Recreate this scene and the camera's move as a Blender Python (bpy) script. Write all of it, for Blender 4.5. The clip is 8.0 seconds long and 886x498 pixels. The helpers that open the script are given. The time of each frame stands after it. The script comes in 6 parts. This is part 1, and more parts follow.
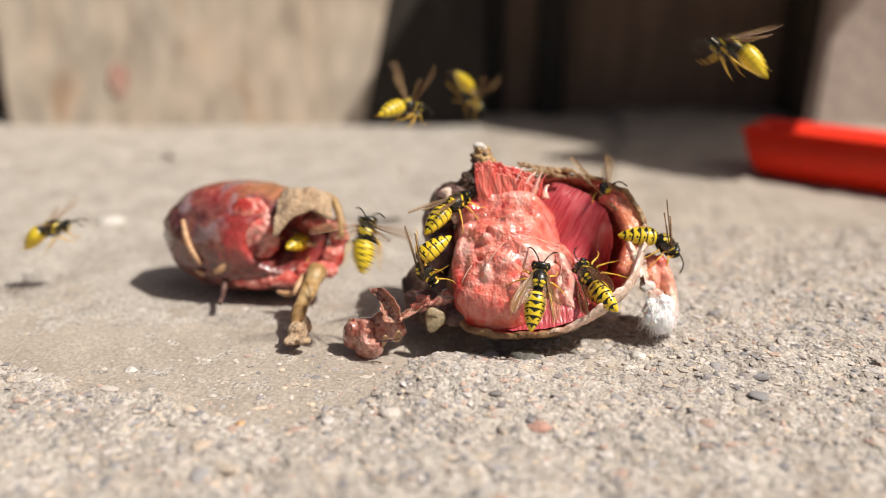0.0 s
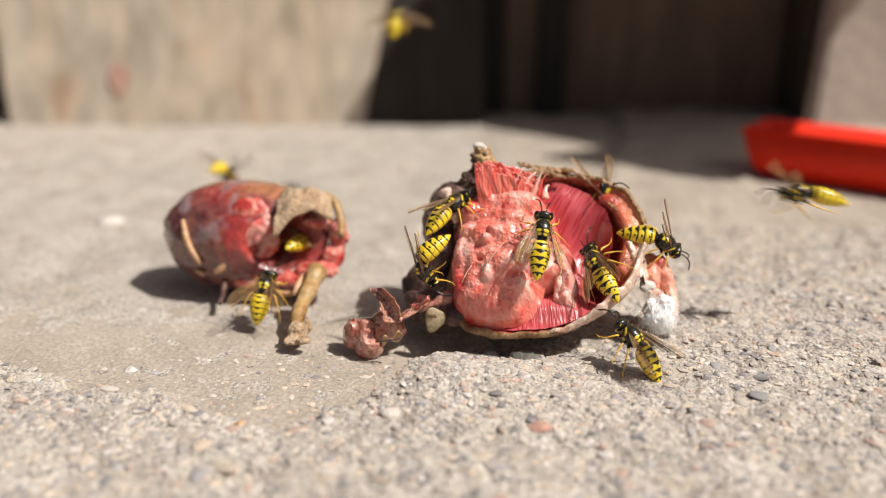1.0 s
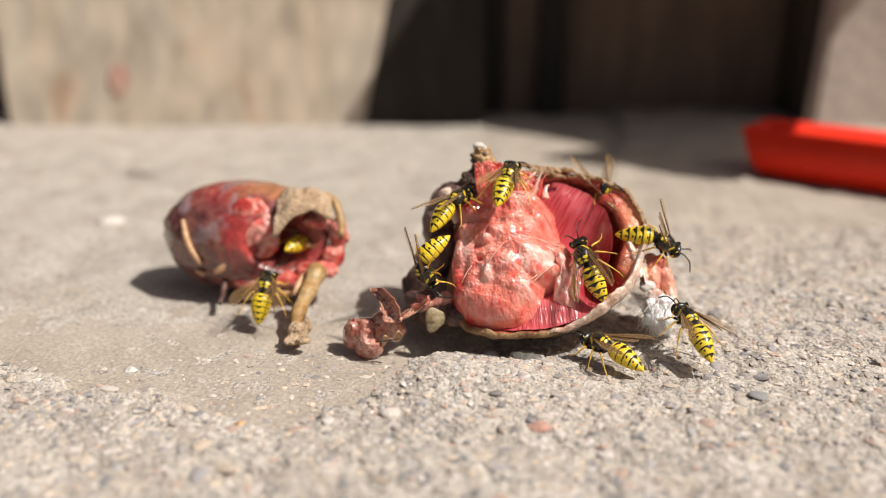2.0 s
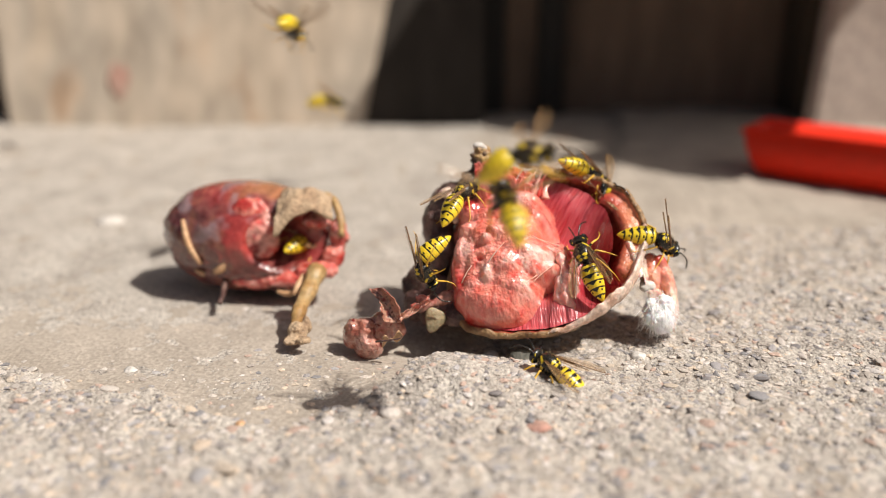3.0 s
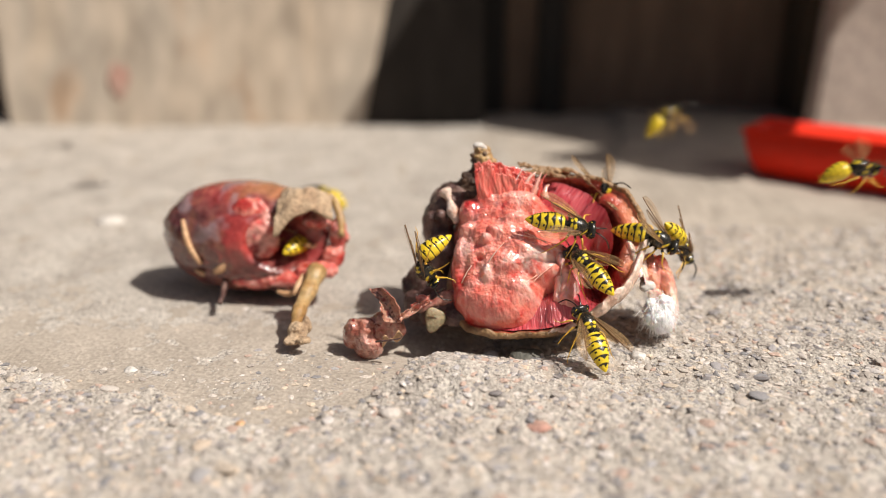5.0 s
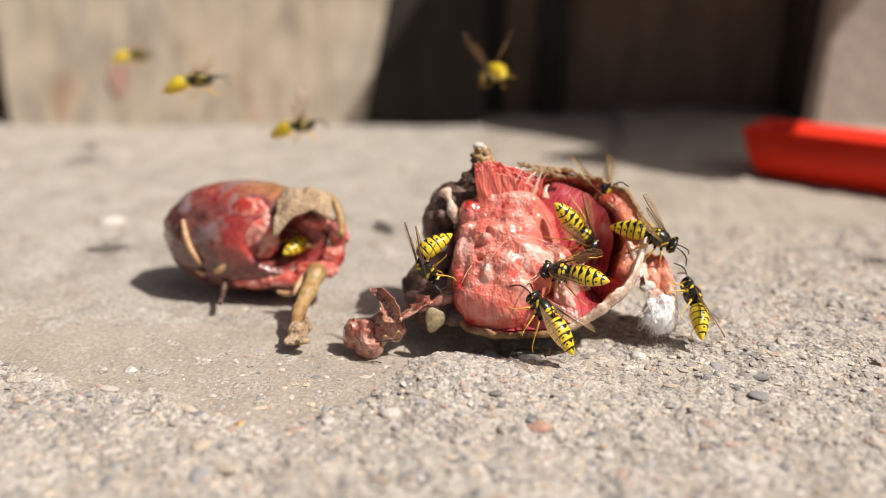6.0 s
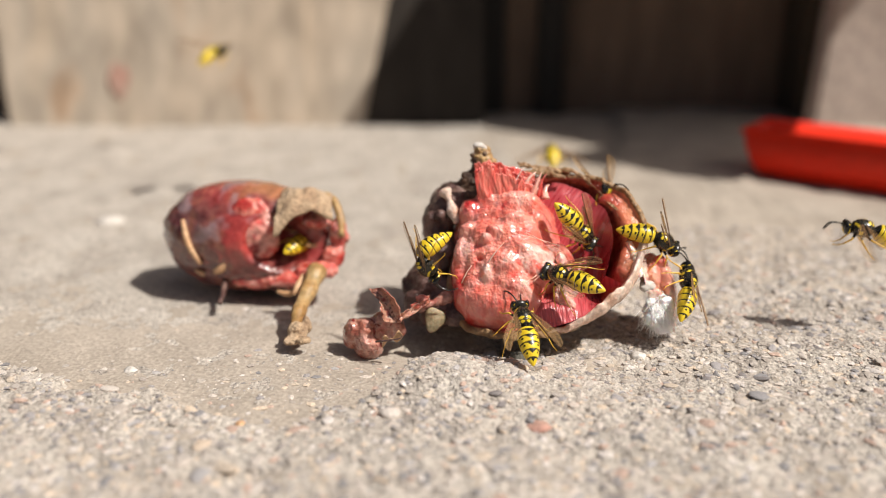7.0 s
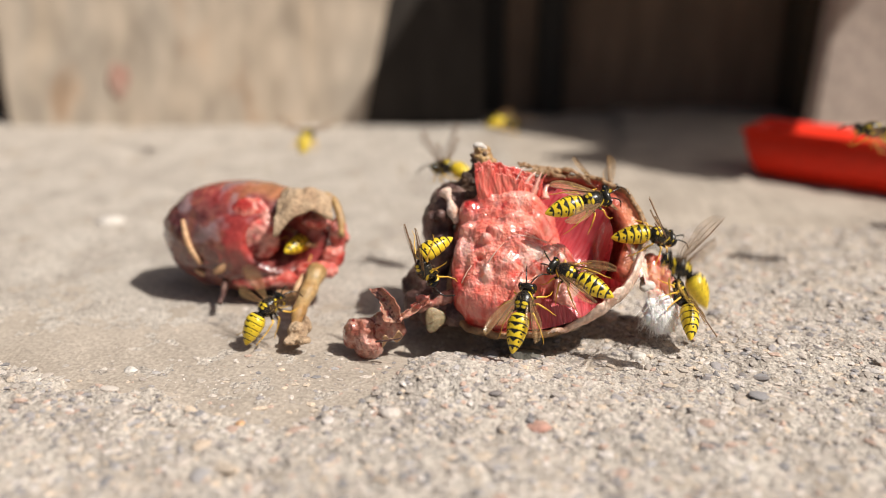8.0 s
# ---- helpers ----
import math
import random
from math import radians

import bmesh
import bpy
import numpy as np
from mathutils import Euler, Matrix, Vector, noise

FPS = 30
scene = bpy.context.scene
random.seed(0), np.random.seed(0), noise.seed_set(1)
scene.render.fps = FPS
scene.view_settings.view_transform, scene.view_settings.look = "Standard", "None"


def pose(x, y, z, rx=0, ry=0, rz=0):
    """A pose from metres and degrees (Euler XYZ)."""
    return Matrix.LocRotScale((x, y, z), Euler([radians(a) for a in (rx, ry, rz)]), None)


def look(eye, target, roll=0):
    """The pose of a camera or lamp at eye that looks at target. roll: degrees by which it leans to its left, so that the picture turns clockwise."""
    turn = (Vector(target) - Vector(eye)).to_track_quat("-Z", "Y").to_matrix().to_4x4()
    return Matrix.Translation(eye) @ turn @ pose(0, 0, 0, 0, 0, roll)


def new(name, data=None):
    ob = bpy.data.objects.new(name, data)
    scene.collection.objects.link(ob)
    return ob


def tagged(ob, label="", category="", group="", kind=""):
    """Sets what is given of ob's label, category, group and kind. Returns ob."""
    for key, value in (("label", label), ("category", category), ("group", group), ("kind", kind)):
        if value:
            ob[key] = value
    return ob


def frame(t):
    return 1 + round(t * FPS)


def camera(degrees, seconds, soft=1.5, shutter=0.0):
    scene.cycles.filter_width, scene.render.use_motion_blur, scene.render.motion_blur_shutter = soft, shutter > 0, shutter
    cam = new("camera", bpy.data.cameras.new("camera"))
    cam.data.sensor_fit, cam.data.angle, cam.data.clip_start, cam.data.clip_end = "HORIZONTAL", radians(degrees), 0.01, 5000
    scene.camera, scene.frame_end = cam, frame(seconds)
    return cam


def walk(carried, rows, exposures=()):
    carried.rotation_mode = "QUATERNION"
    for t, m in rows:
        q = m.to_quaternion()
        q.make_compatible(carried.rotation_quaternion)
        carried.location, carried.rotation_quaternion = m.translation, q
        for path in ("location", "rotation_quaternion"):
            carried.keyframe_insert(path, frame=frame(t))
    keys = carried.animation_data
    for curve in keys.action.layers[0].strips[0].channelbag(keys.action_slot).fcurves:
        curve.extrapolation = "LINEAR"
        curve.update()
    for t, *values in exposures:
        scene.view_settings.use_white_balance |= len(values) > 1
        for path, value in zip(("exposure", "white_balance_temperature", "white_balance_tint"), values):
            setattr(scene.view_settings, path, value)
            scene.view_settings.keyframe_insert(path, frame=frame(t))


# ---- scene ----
DEG = 52.0
cam = camera(DEG, 8.0, soft=1.0, shutter=0.25)
EYE = (0.0, -0.150, 0.069)
STAND = look(EYE, (0.0, -0.150 + 0.9483, 0.069 - 0.3173))
walk(cam, [(0.0, STAND), (8.0, STAND)])
cam.data.dof.use_dof = True
cam.data.dof.focus_distance = 0.157
cam.data.dof.aperture_fstop = 8.0

# ---- light ----
SUN = Vector((0.66, -0.29, 1.0)).normalized()
world = bpy.data.worlds.new("sky")
scene.world = world
world.use_nodes = True
wn = world.node_tree
sky = wn.nodes.new("ShaderNodeTexSky")
sky.sky_type, sky.sun_disc = "NISHITA", False
sky.sun_elevation = math.asin(SUN.z)
sky.sun_rotation = math.atan2(SUN.x, SUN.y)
sky.dust_density, sky.ozone_density = 6.0, 0.2
wn.links.new(sky.outputs[0], wn.nodes["Background"].inputs[0])
wn.nodes["Background"].inputs[1].default_value = 0.050
lamp = bpy.data.lights.new("sun", "SUN")
lamp.energy, lamp.angle, lamp.color = 5.0, radians(0.5), (1.0, 0.962, 0.895)
sun = new("sun", lamp)
sun.matrix_world = look(SUN * 5, (0, 0, 0))
scene.view_settings.exposure = -0.03

MM = 0.001


# ---- materials ----
def material(name, colours, scale=200.0, rough=0.6, rough_var=0.1, bump=0.3, fine=1500.0, stretch=(1, 1, 1), sss=0.0,
             coat=0.0, spread=(0.3, 0.7), per_object=0.0, alpha=1.0, metal=0.0, island=False, dist=0.0002, spec=0.5, detail=6.0, var=0.28, tint=None, vein=None, zones=(), coord=""):
    """Procedural surface: colours mixed by a coarse noise, broken by a fine one, with relief from both."""
    m = bpy.data.materials.new(name)
    m.use_nodes = True
    t = m.node_tree
    n, l = t.nodes, t.links
    b = n["Principled BSDF"]
    tc = n.new("ShaderNodeTexCoord")
    mp = n.new("ShaderNodeMapping")
    mp.inputs["Scale"].default_value = stretch
    if coord:
        # grain that follows the fibres
        at = n.new("ShaderNodeAttribute")
        at.attribute_name = coord
        l.new(at.outputs["Vector"], mp.inputs[0])
    else:
        l.new(tc.outputs["Object"], mp.inputs[0])
    a = n.new("ShaderNodeTexNoise")
    a.inputs["Scale"].default_value, a.inputs["Detail"].default_value = scale, detail
    l.new(mp.outputs[0], a.inputs["Vector"])
    c = n.new("ShaderNodeTexNoise")
    c.inputs["Scale"].default_value, c.inputs["Detail"].default_value = fine, 4
    l.new(mp.outputs[0], c.inputs["Vector"])
    ramp = n.new("ShaderNodeValToRGB")
    e = ramp.color_ramp.elements
    lo, hi = spread
    for i, col in enumerate(colours):
        pos = lo + (hi - lo) * i / max(1, len(colours) - 1)
        el = e[i] if i < 2 else e.new(pos)
        el.position, el.color = pos, (*col, 1)
    if len(colours) == 1:
        e[1].color = (*colours[0], 1)
    l.new(a.outputs[0], ramp.inputs[0])
    hsv = n.new("ShaderNodeHueSaturation")
    mr = n.new("ShaderNodeMapRange")
    mr.inputs[1].default_value, mr.inputs[2].default_value = 0.28, 0.72
    mr.inputs[3].default_value, mr.inputs[4].default_value = 1 - var, 1 + var
    l.new(c.outputs[0], mr.inputs[0])
    colour = ramp.outputs[0]
    if vein:
        # small flecks or threads of another colour
        vn = n.new("ShaderNodeTexNoise")
        vn.inputs["Scale"].default_value, vn.inputs["Detail"].default_value, vn.inputs["Distortion"].default_value = vein[1], 5, 1.5
        l.new(mp.outputs[0], vn.inputs["Vector"])
        vr = n.new("ShaderNodeMapRange")
        vr.inputs[1].default_value, vr.inputs[2].default_value = vein[2], vein[2] + 0.08
        l.new(vn.outputs[0], vr.inputs[0])
        mx = n.new("ShaderNodeMix")
        mx.data_type = "RGBA"
        l.new(vr.outputs[0], mx.inputs[0])
        l.new(colour, mx.inputs[6])
        mx.inputs[7].default_value = (*vein[0], 1)
        colour = mx.outputs[2]
    for key, tissue in zones:
        # zones of other colour that pass into one another: tissue, and some painted shade
        at = n.new("ShaderNodeAttribute")
        at.attribute_name = key
        mx = n.new("ShaderNodeMix")
        mx.data_type = "RGBA"
        l.new(at.outputs["Fac"], mx.inputs[0])
        l.new(colour, mx.inputs[6])
        mx.inputs[7].default_value = (*tissue, 1)
        colour = mx.outputs[2]
    if tint:
        # each piece takes one of several stone colours
        tr = n.new("ShaderNodeValToRGB")
        tr.color_ramp.interpolation = "CONSTANT"
        te = tr.color_ramp.elements
        for i, col in enumerate(tint):
            el = te[i] if i < 2 else te.new(i / len(tint))
            el.position, el.color = i / len(tint), (*col, 1)
        who = n.new("ShaderNodeNewGeometry" if island else "ShaderNodeObjectInfo")
        l.new(who.outputs["Random Per Island" if island else "Random"], tr.inputs[0])
        mx = n.new("ShaderNodeMix")
        mx.data_type = "RGBA"
        mx.inputs[0].default_value = 0.8
        l.new(colour, mx.inputs[6])
        l.new(tr.outputs[0], mx.inputs[7])
        colour = mx.outputs[2]
    l.new(colour, hsv.inputs["Color"])
    if per_object or island:
        mu = n.new("ShaderNodeMath")
        mu.operation = "MULTIPLY"
        m2 = n.new("ShaderNodeMapRange")
        m2.inputs[3].default_value, m2.inputs[4].default_value = 1 - (per_object or 0.3), 1 + (per_object or 0.3)
        if island:
            src = n.new("ShaderNodeNewGeometry")
            l.new(src.outputs["Random Per Island"], m2.inputs[0])
        else:
            src = n.new("ShaderNodeObjectInfo")
            l.new(src.outputs["Random"], m2.inputs[0])
        l.new(mr.outputs[0], mu.inputs[0])
        l.new(m2.outputs[0], mu.inputs[1])
        l.new(mu.outputs[0], hsv.inputs["Value"])
    else:
        l.new(mr.outputs[0], hsv.inputs["Value"])
    l.new(hsv.outputs[0], b.inputs["Base Color"])
    rr = n.new("ShaderNodeMapRange")
    rr.inputs[3].default_value, rr.inputs[4].default_value = max(0.03, rough - rough_var), min(1, rough + rough_var)
    l.new(c.outputs[0], rr.inputs[0])
    l.new(rr.outputs[0], b.inputs["Roughness"])
    if bump:
        ad = n.new("ShaderNodeMath")
        ad.operation = "ADD"
        l.new(a.outputs[0], ad.inputs[0])
        l.new(c.outputs[0], ad.inputs[1])
        bp = n.new("ShaderNodeBump")
        bp.inputs["Strength"].default_value, bp.inputs["Distance"].default_value = bump, dist
        l.new(ad.outputs[0], bp.inputs["Height"])
        l.new(bp.outputs[0], b.inputs["Normal"])
    b.inputs["Subsurface Weight"].default_value = sss
    b.inputs["Subsurface Radius"].default_value = (1.0, 0.35, 0.2)
    b.inputs["Subsurface Scale"].default_value = 0.0007
    b.inputs["Coat Weight"].default_value, b.inputs["Coat Roughness"].default_value = coat, 0.08
    b.inputs["Alpha"].default_value, b.inputs["Metallic"].default_value = alpha, metal
    b.inputs["Specular IOR Level"].default_value = spec
    return m


M = {}
M["yellow"] = material("wasp_yellow", [(0.66, 0.43, 0.012), (0.78, 0.57, 0.03), (0.74, 0.50, 0.02)], 500, 0.32, 0.1, 0.25, 4000, var=0.16, dist=0.00006)
M["black"] = material("wasp_black", [(0.010, 0.009, 0.007), (0.024, 0.020, 0.014)], 400, 0.26, 0.1, 0.35, 5000, dist=0.00008)
M["eye"] = material("wasp_eye", [(0.006, 0.005, 0.005)], 300, 0.15, 0.05, 0)
M["leg"] = material("wasp_leg", [(0.72, 0.40, 0.03), (0.8, 0.5, 0.08)], 400, 0.4, 0.1, 0)
M["hair"] = material("golden_hair", [(0.30, 0.19, 0.07), (0.42, 0.29, 0.12)], 400, 0.5, 0.1, 0)
M["wing"] = material("wasp_wing", [(0.34, 0.19, 0.075), (0.50, 0.33, 0.16)], 500, 0.12, 0.08, 0.25, 3000, alpha=0.38, spec=0.7)
M["air_wing"] = material("spread_wing", [(0.34, 0.19, 0.075), (0.46, 0.29, 0.14)], 500, 0.2, 0.08, 0.2, 3000, alpha=0.24)
M["vein"] = material("wing_vein", [(0.12, 0.055, 0.02), (0.2, 0.1, 0.04)], 500, 0.4, 0.1, 0)
STONES = [(0.56, 0.49, 0.441), (0.5, 0.43, 0.378), (0.25, 0.24, 0.252), (0.55, 0.48, 0.42), (0.34, 0.315, 0.32), (0.62, 0.55, 0.493), (0.42, 0.36, 0.315), (0.54, 0.44, 0.347), (0.4, 0.375, 0.378), (0.64, 0.58, 0.546), (0.47, 0.32, 0.257), (0.19, 0.17, 0.173), (0.6, 0.47, 0.357), (0.54, 0.47, 0.42), (0.5, 0.43, 0.378)]
M["concrete"] = material("weathered_concrete", [(0.36, 0.314, 0.272), (0.472, 0.418, 0.364), (0.54, 0.485, 0.426)], 90, 0.9, 0.08, 0.9, 1500, dist=0.0008, spec=0.2, var=0.42, vein=((0.18, 0.155, 0.14), 850, 0.60))
M["dust"] = material("dusty_cement", [(0.345, 0.292, 0.240), (0.405, 0.346, 0.288), (0.445, 0.38, 0.318)], 70, 0.92, 0.06, 0.6, 1300, dist=0.0005, spec=0.15, var=0.22)
M["pebble"] = material("pebble", [(0.26, 0.24, 0.22), (0.42, 0.37, 0.31)], 180, 0.65, 0.15, 0.3, 2200, spec=0.3, tint=STONES)
M["grit"] = material("grit", [(0.30, 0.27, 0.24), (0.48, 0.42, 0.35)], 300, 0.75, 0.15, 0.3, 2600, island=True, per_object=0.2, spec=0.3, tint=STONES)
M["wood"] = material("weathered_board", [(0.42, 0.335, 0.25), (0.49, 0.40, 0.31), (0.455, 0.385, 0.31), (0.51, 0.405, 0.30)], 22, 0.85, 0.1, 0.4, 120, stretch=(1, 1, 0.35), dist=0.0006, spec=0.2, vein=((0.43, 0.305, 0.21), 30, 0.58))
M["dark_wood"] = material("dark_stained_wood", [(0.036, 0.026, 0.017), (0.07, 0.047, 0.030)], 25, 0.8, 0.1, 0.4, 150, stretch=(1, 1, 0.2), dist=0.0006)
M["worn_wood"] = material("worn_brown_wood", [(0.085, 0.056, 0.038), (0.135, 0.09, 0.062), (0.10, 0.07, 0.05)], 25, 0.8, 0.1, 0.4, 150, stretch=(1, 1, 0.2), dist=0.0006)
# wall panel: its shade is put into the colour, so it stays dark in sun
M["shade_board"] = material("shade_dark_board", [(0.028, 0.023, 0.019), (0.044, 0.036, 0.030)], 25, 0.85, 0.08, 0.4, 150, stretch=(1, 1, 0.2), dist=0.0006, spec=0.2)
M["near_black"] = material("near_black_wood", [(0.006, 0.005, 0.004), (0.014, 0.011, 0.009)], 25, 0.8, 0.1, 0.3, 150)
M["paint"] = material("faded_white_paint", [(0.36, 0.29, 0.245), (0.44, 0.36, 0.31)], 25, 0.7, 0.1, 0.2, 300)
M["stain"] = material("red_stain", [(0.42, 0.28, 0.22), (0.44, 0.22, 0.17)], 120, 0.8, 0.1, 0.1)
M["red"] = material("red_plastic", [(0.78, 0.026, 0.008), (0.84, 0.036, 0.012)], 30, 0.45, 0.08, 0.02, 400, spec=0.25, var=0.05)
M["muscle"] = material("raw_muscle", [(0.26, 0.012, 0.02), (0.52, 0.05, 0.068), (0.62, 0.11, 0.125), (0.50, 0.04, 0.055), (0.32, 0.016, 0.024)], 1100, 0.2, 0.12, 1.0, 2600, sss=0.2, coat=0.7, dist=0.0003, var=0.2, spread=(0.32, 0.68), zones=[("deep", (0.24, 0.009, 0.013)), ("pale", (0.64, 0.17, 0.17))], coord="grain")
M["flesh"] = material("pink_flesh", [(0.72, 0.065, 0.05), (0.78, 0.16, 0.115), (0.83, 0.28, 0.205), (0.79, 0.18, 0.13), (0.72, 0.08, 0.062)], 300, 0.10, 0.08, 0.7, 1700, sss=0.35, coat=1.0, dist=0.00016, var=0.06, spread=(0.26, 0.72), detail=6.0, vein=((0.54, 0.02, 0.02), 620, 0.66), zones=[("blood", (0.62, 0.035, 0.034)), ("pale", (0.89, 0.60, 0.52))])
M["flap"] = material("pale_pink_skin", [(0.74, 0.28, 0.18), (0.79, 0.40, 0.29), (0.76, 0.33, 0.23)], 220, 0.26, 0.14, 0.7, 1100, sss=0.55, coat=0.5, dist=0.00025, var=0.12, detail=5.0, zones=[("blood", (0.60, 0.06, 0.045)), ("pale", (0.84, 0.66, 0.55))])
M["coral"] = material("coral_red_muscle", [(0.60, 0.05, 0.045), (0.68, 0.10, 0.08), (0.72, 0.20, 0.15), (0.64, 0.07, 0.06)], 420, 0.26, 0.12, 0.7, 1500, stretch=(1, 1, 0.2), sss=0.3, coat=0.5, dist=0.0004, var=0.15)
M["fat"] = material("pale_fat", [(0.72, 0.27, 0.20), (0.78, 0.43, 0.34), (0.82, 0.57, 0.49)], 150, 0.18, 0.1, 0.5, 1000, sss=0.35, coat=0.8, dist=0.0003, var=0.08, detail=4.0)
M["scale"] = material("dry_scale", [(0.22, 0.165, 0.085), (0.33, 0.26, 0.15), (0.40, 0.32, 0.20)], 420, 0.5, 0.1, 0.6, 1500, sss=0.4, dist=0.0004)
M["dark_stone"] = material("dark_stone", [(0.09, 0.085, 0.07), (0.15, 0.14, 0.115)], 250, 0.7, 0.1, 0.5, 1500, dist=0.0004)
M["skin"] = material("dried_skin", [(0.11, 0.05, 0.02), (0.27, 0.145, 0.06), (0.40, 0.25, 0.13), (0.19, 0.095, 0.038)], 260, 0.45, 0.15, 0.9, 1300, sss=0.05, dist=0.0005)
M["lip"] = material("pale_skin_edge", [(0.54, 0.31, 0.21), (0.72, 0.54, 0.44), (0.80, 0.67, 0.59)], 260, 0.4, 0.15, 0.7, 1300, sss=0.1, coat=0.2, dist=0.0004, vein=((0.40, 0.20, 0.10), 300, 0.6))
M["inner_skin"] = material("orange_inner_skin", [(0.56, 0.14, 0.06), (0.62, 0.21, 0.10), (0.66, 0.29, 0.15)], 150, 0.3, 0.12, 0.5, 1200, sss=0.15, coat=0.45, dist=0.0004, zones=[("blood", (0.38, 0.03, 0.024))])
M["crust"] = material("dark_dried_tissue", [(0.035, 0.018, 0.016), (0.12, 0.06, 0.05), (0.26, 0.16, 0.13)], 240, 0.4, 0.2, 0.9, 1300, coat=0.15, dist=0.0006)
M["stump"] = material("dried_brown_gristle", [(0.018, 0.011, 0.009), (0.06, 0.032, 0.02), (0.17, 0.10, 0.06), (0.035, 0.02, 0.014)], 260, 0.6, 0.15, 0.9, 1300, dist=0.0006)
M["scrap"] = material("dull_flesh", [(0.22, 0.05, 0.03), (0.42, 0.15, 0.10), (0.54, 0.28, 0.22), (0.42, 0.13, 0.10), (0.27, 0.08, 0.045)], 260, 0.2, 0.12, 0.8, 1600, sss=0.3, coat=0.7, dist=0.0003, vein=((0.20, 0.02, 0.016), 420, 0.58))
M["gore"] = material("glossy_red_strand", [(0.20, 0.022, 0.018), (0.42, 0.16, 0.105), (0.54, 0.30, 0.21), (0.28, 0.04, 0.03)], 340, 0.18, 0.12, 0.9, 1400, sss=0.15, coat=0.7, dist=0.0005, vein=((0.06, 0.008, 0.008), 520, 0.57))
M["hull"] = material("bloody_membrane", [(0.055, 0.014, 0.016), (0.115, 0.03, 0.028), (0.20, 0.08, 0.068), (0.095, 0.02, 0.02), (0.25, 0.125, 0.105), (0.07, 0.017, 0.019)], 120, 0.22, 0.12, 0.7, 700, sss=0.2, coat=0.7, dist=0.0005, spread=(0.28, 0.72), vein=((0.34, 0.045, 0.035), 160, 0.60), zones=[("blood", (0.46, 0.052, 0.045)), ("tan", (0.42, 0.18, 0.085)), ("pale", (0.33, 0.25, 0.26))])
M["wet_red"] = material("wet_red_flesh", [(0.26, 0.014, 0.014), (0.54, 0.05, 0.04), (0.72, 0.26, 0.20), (0.58, 0.07, 0.055), (0.74, 0.34, 0.28), (0.26, 0.018, 0.018)], 130, 0.3, 0.14, 0.8, 900, sss=0.3, coat=0.4, dist=0.0006)
M["bone"] = material("horny_tan_skin", [(0.24, 0.12, 0.04), (0.40, 0.235, 0.09), (0.48, 0.34, 0.17)], 220, 0.4, 0.1, 0.6, 1000, sss=0.1, dist=0.0004)
M["dusty"] = material("dusty_tan_skin", [(0.34, 0.215, 0.13), (0.46, 0.32, 0.20), (0.50, 0.36, 0.24)], 260, 0.8, 0.1, 1.0, 1400, dist=0.0006, var=0.3)
M["straw"] = material("pale_straw", [(0.55, 0.30, 0.15), (0.66, 0.42, 0.24)], 300, 0.5, 0.1, 0.2)
M["chalk"] = material("pale_stone", [(0.56, 0.51, 0.46), (0.66, 0.61, 0.56)], 300, 0.8, 0.1, 0.3)
M["down"] = material("loose_down", [(0.95, 0.94, 0.93)], 300, 0.9, 0.05, 0.0, var=0.02)
M["feather"] = material("white_down", [(0.93, 0.91, 0.89), (0.97, 0.96, 0.95)], 900, 0.9, 0.05, 0.5, 3000, stretch=(1, 1, 0.2), sss=0.3, var=0.05)


# ---- mesh helpers ----
def part(name, bm, mats, parent=None, label="", smooth=True):
    """Links a bmesh as one mesh object, under a thing if one is given."""
    me = bpy.data.meshes.new(name)
    bm.to_mesh(me)
    bm.free()
    for m in (mats if isinstance(mats, (list, tuple)) else [mats]):
        me.materials.append(m)
    if smooth:
        me.shade_smooth()
    ob = new(name, me)
    if parent:
        ob.parent = parent
    return tagged(ob, label)


def tube(bm, pts, radii, seg=7, mat=0, mats=None):
    """A tapered tube along points, closed at both ends."""
    pts = [Vector(p) for p in pts]
    rings = []
    for i, p in enumerate(pts):
        d = (pts[min(i + 1, len(pts) - 1)] - pts[max(i - 1, 0)]).normalized()
        u = d.orthogonal().normalized() if i == 0 else (u - d * u.dot(d)).normalized()
        v = d.cross(u)
        r = radii[i] if isinstance(radii, (list, tuple)) else radii
        rings.append([bm.verts.new(p + (u * math.cos(k * math.tau / seg) + v * math.sin(k * math.tau / seg)) * r) for k in range(seg)])
    for i in range(len(rings) - 1):
        for k in range(seg):
            f = bm.faces.new((rings[i][k], rings[i][(k + 1) % seg], rings[i + 1][(k + 1) % seg], rings[i + 1][k]))
            f.material_index = mats[i] if mats else mat
    for ring, flip in ((rings[0], True), (rings[-1], False)):
        f = bm.faces.new(ring[::-1] if flip else ring)
        f.material_index = (mats[0] if flip else mats[-1]) if mats else mat
    return bm


def bezier(pts, n):
    """n + 1 points on a smooth curve through the given points."""
    pts = [Vector(p) for p in pts]
    ext = [pts[0] * 2 - pts[1], *pts, pts[-1] * 2 - pts[-2]]
    out = []
    for k in range(n + 1):
        s = min(k / n * (len(pts) - 1), len(pts) - 1 - 1e-6)
        i, t = int(s), s - int(s)
        a, b, c, d = ext[i:i + 4]
        out.append(0.5 * (2 * b + (c - a) * t + (2 * a - 5 * b + 4 * c - d) * t * t + (3 * b - a - 3 * c + d) * t ** 3))
    return out


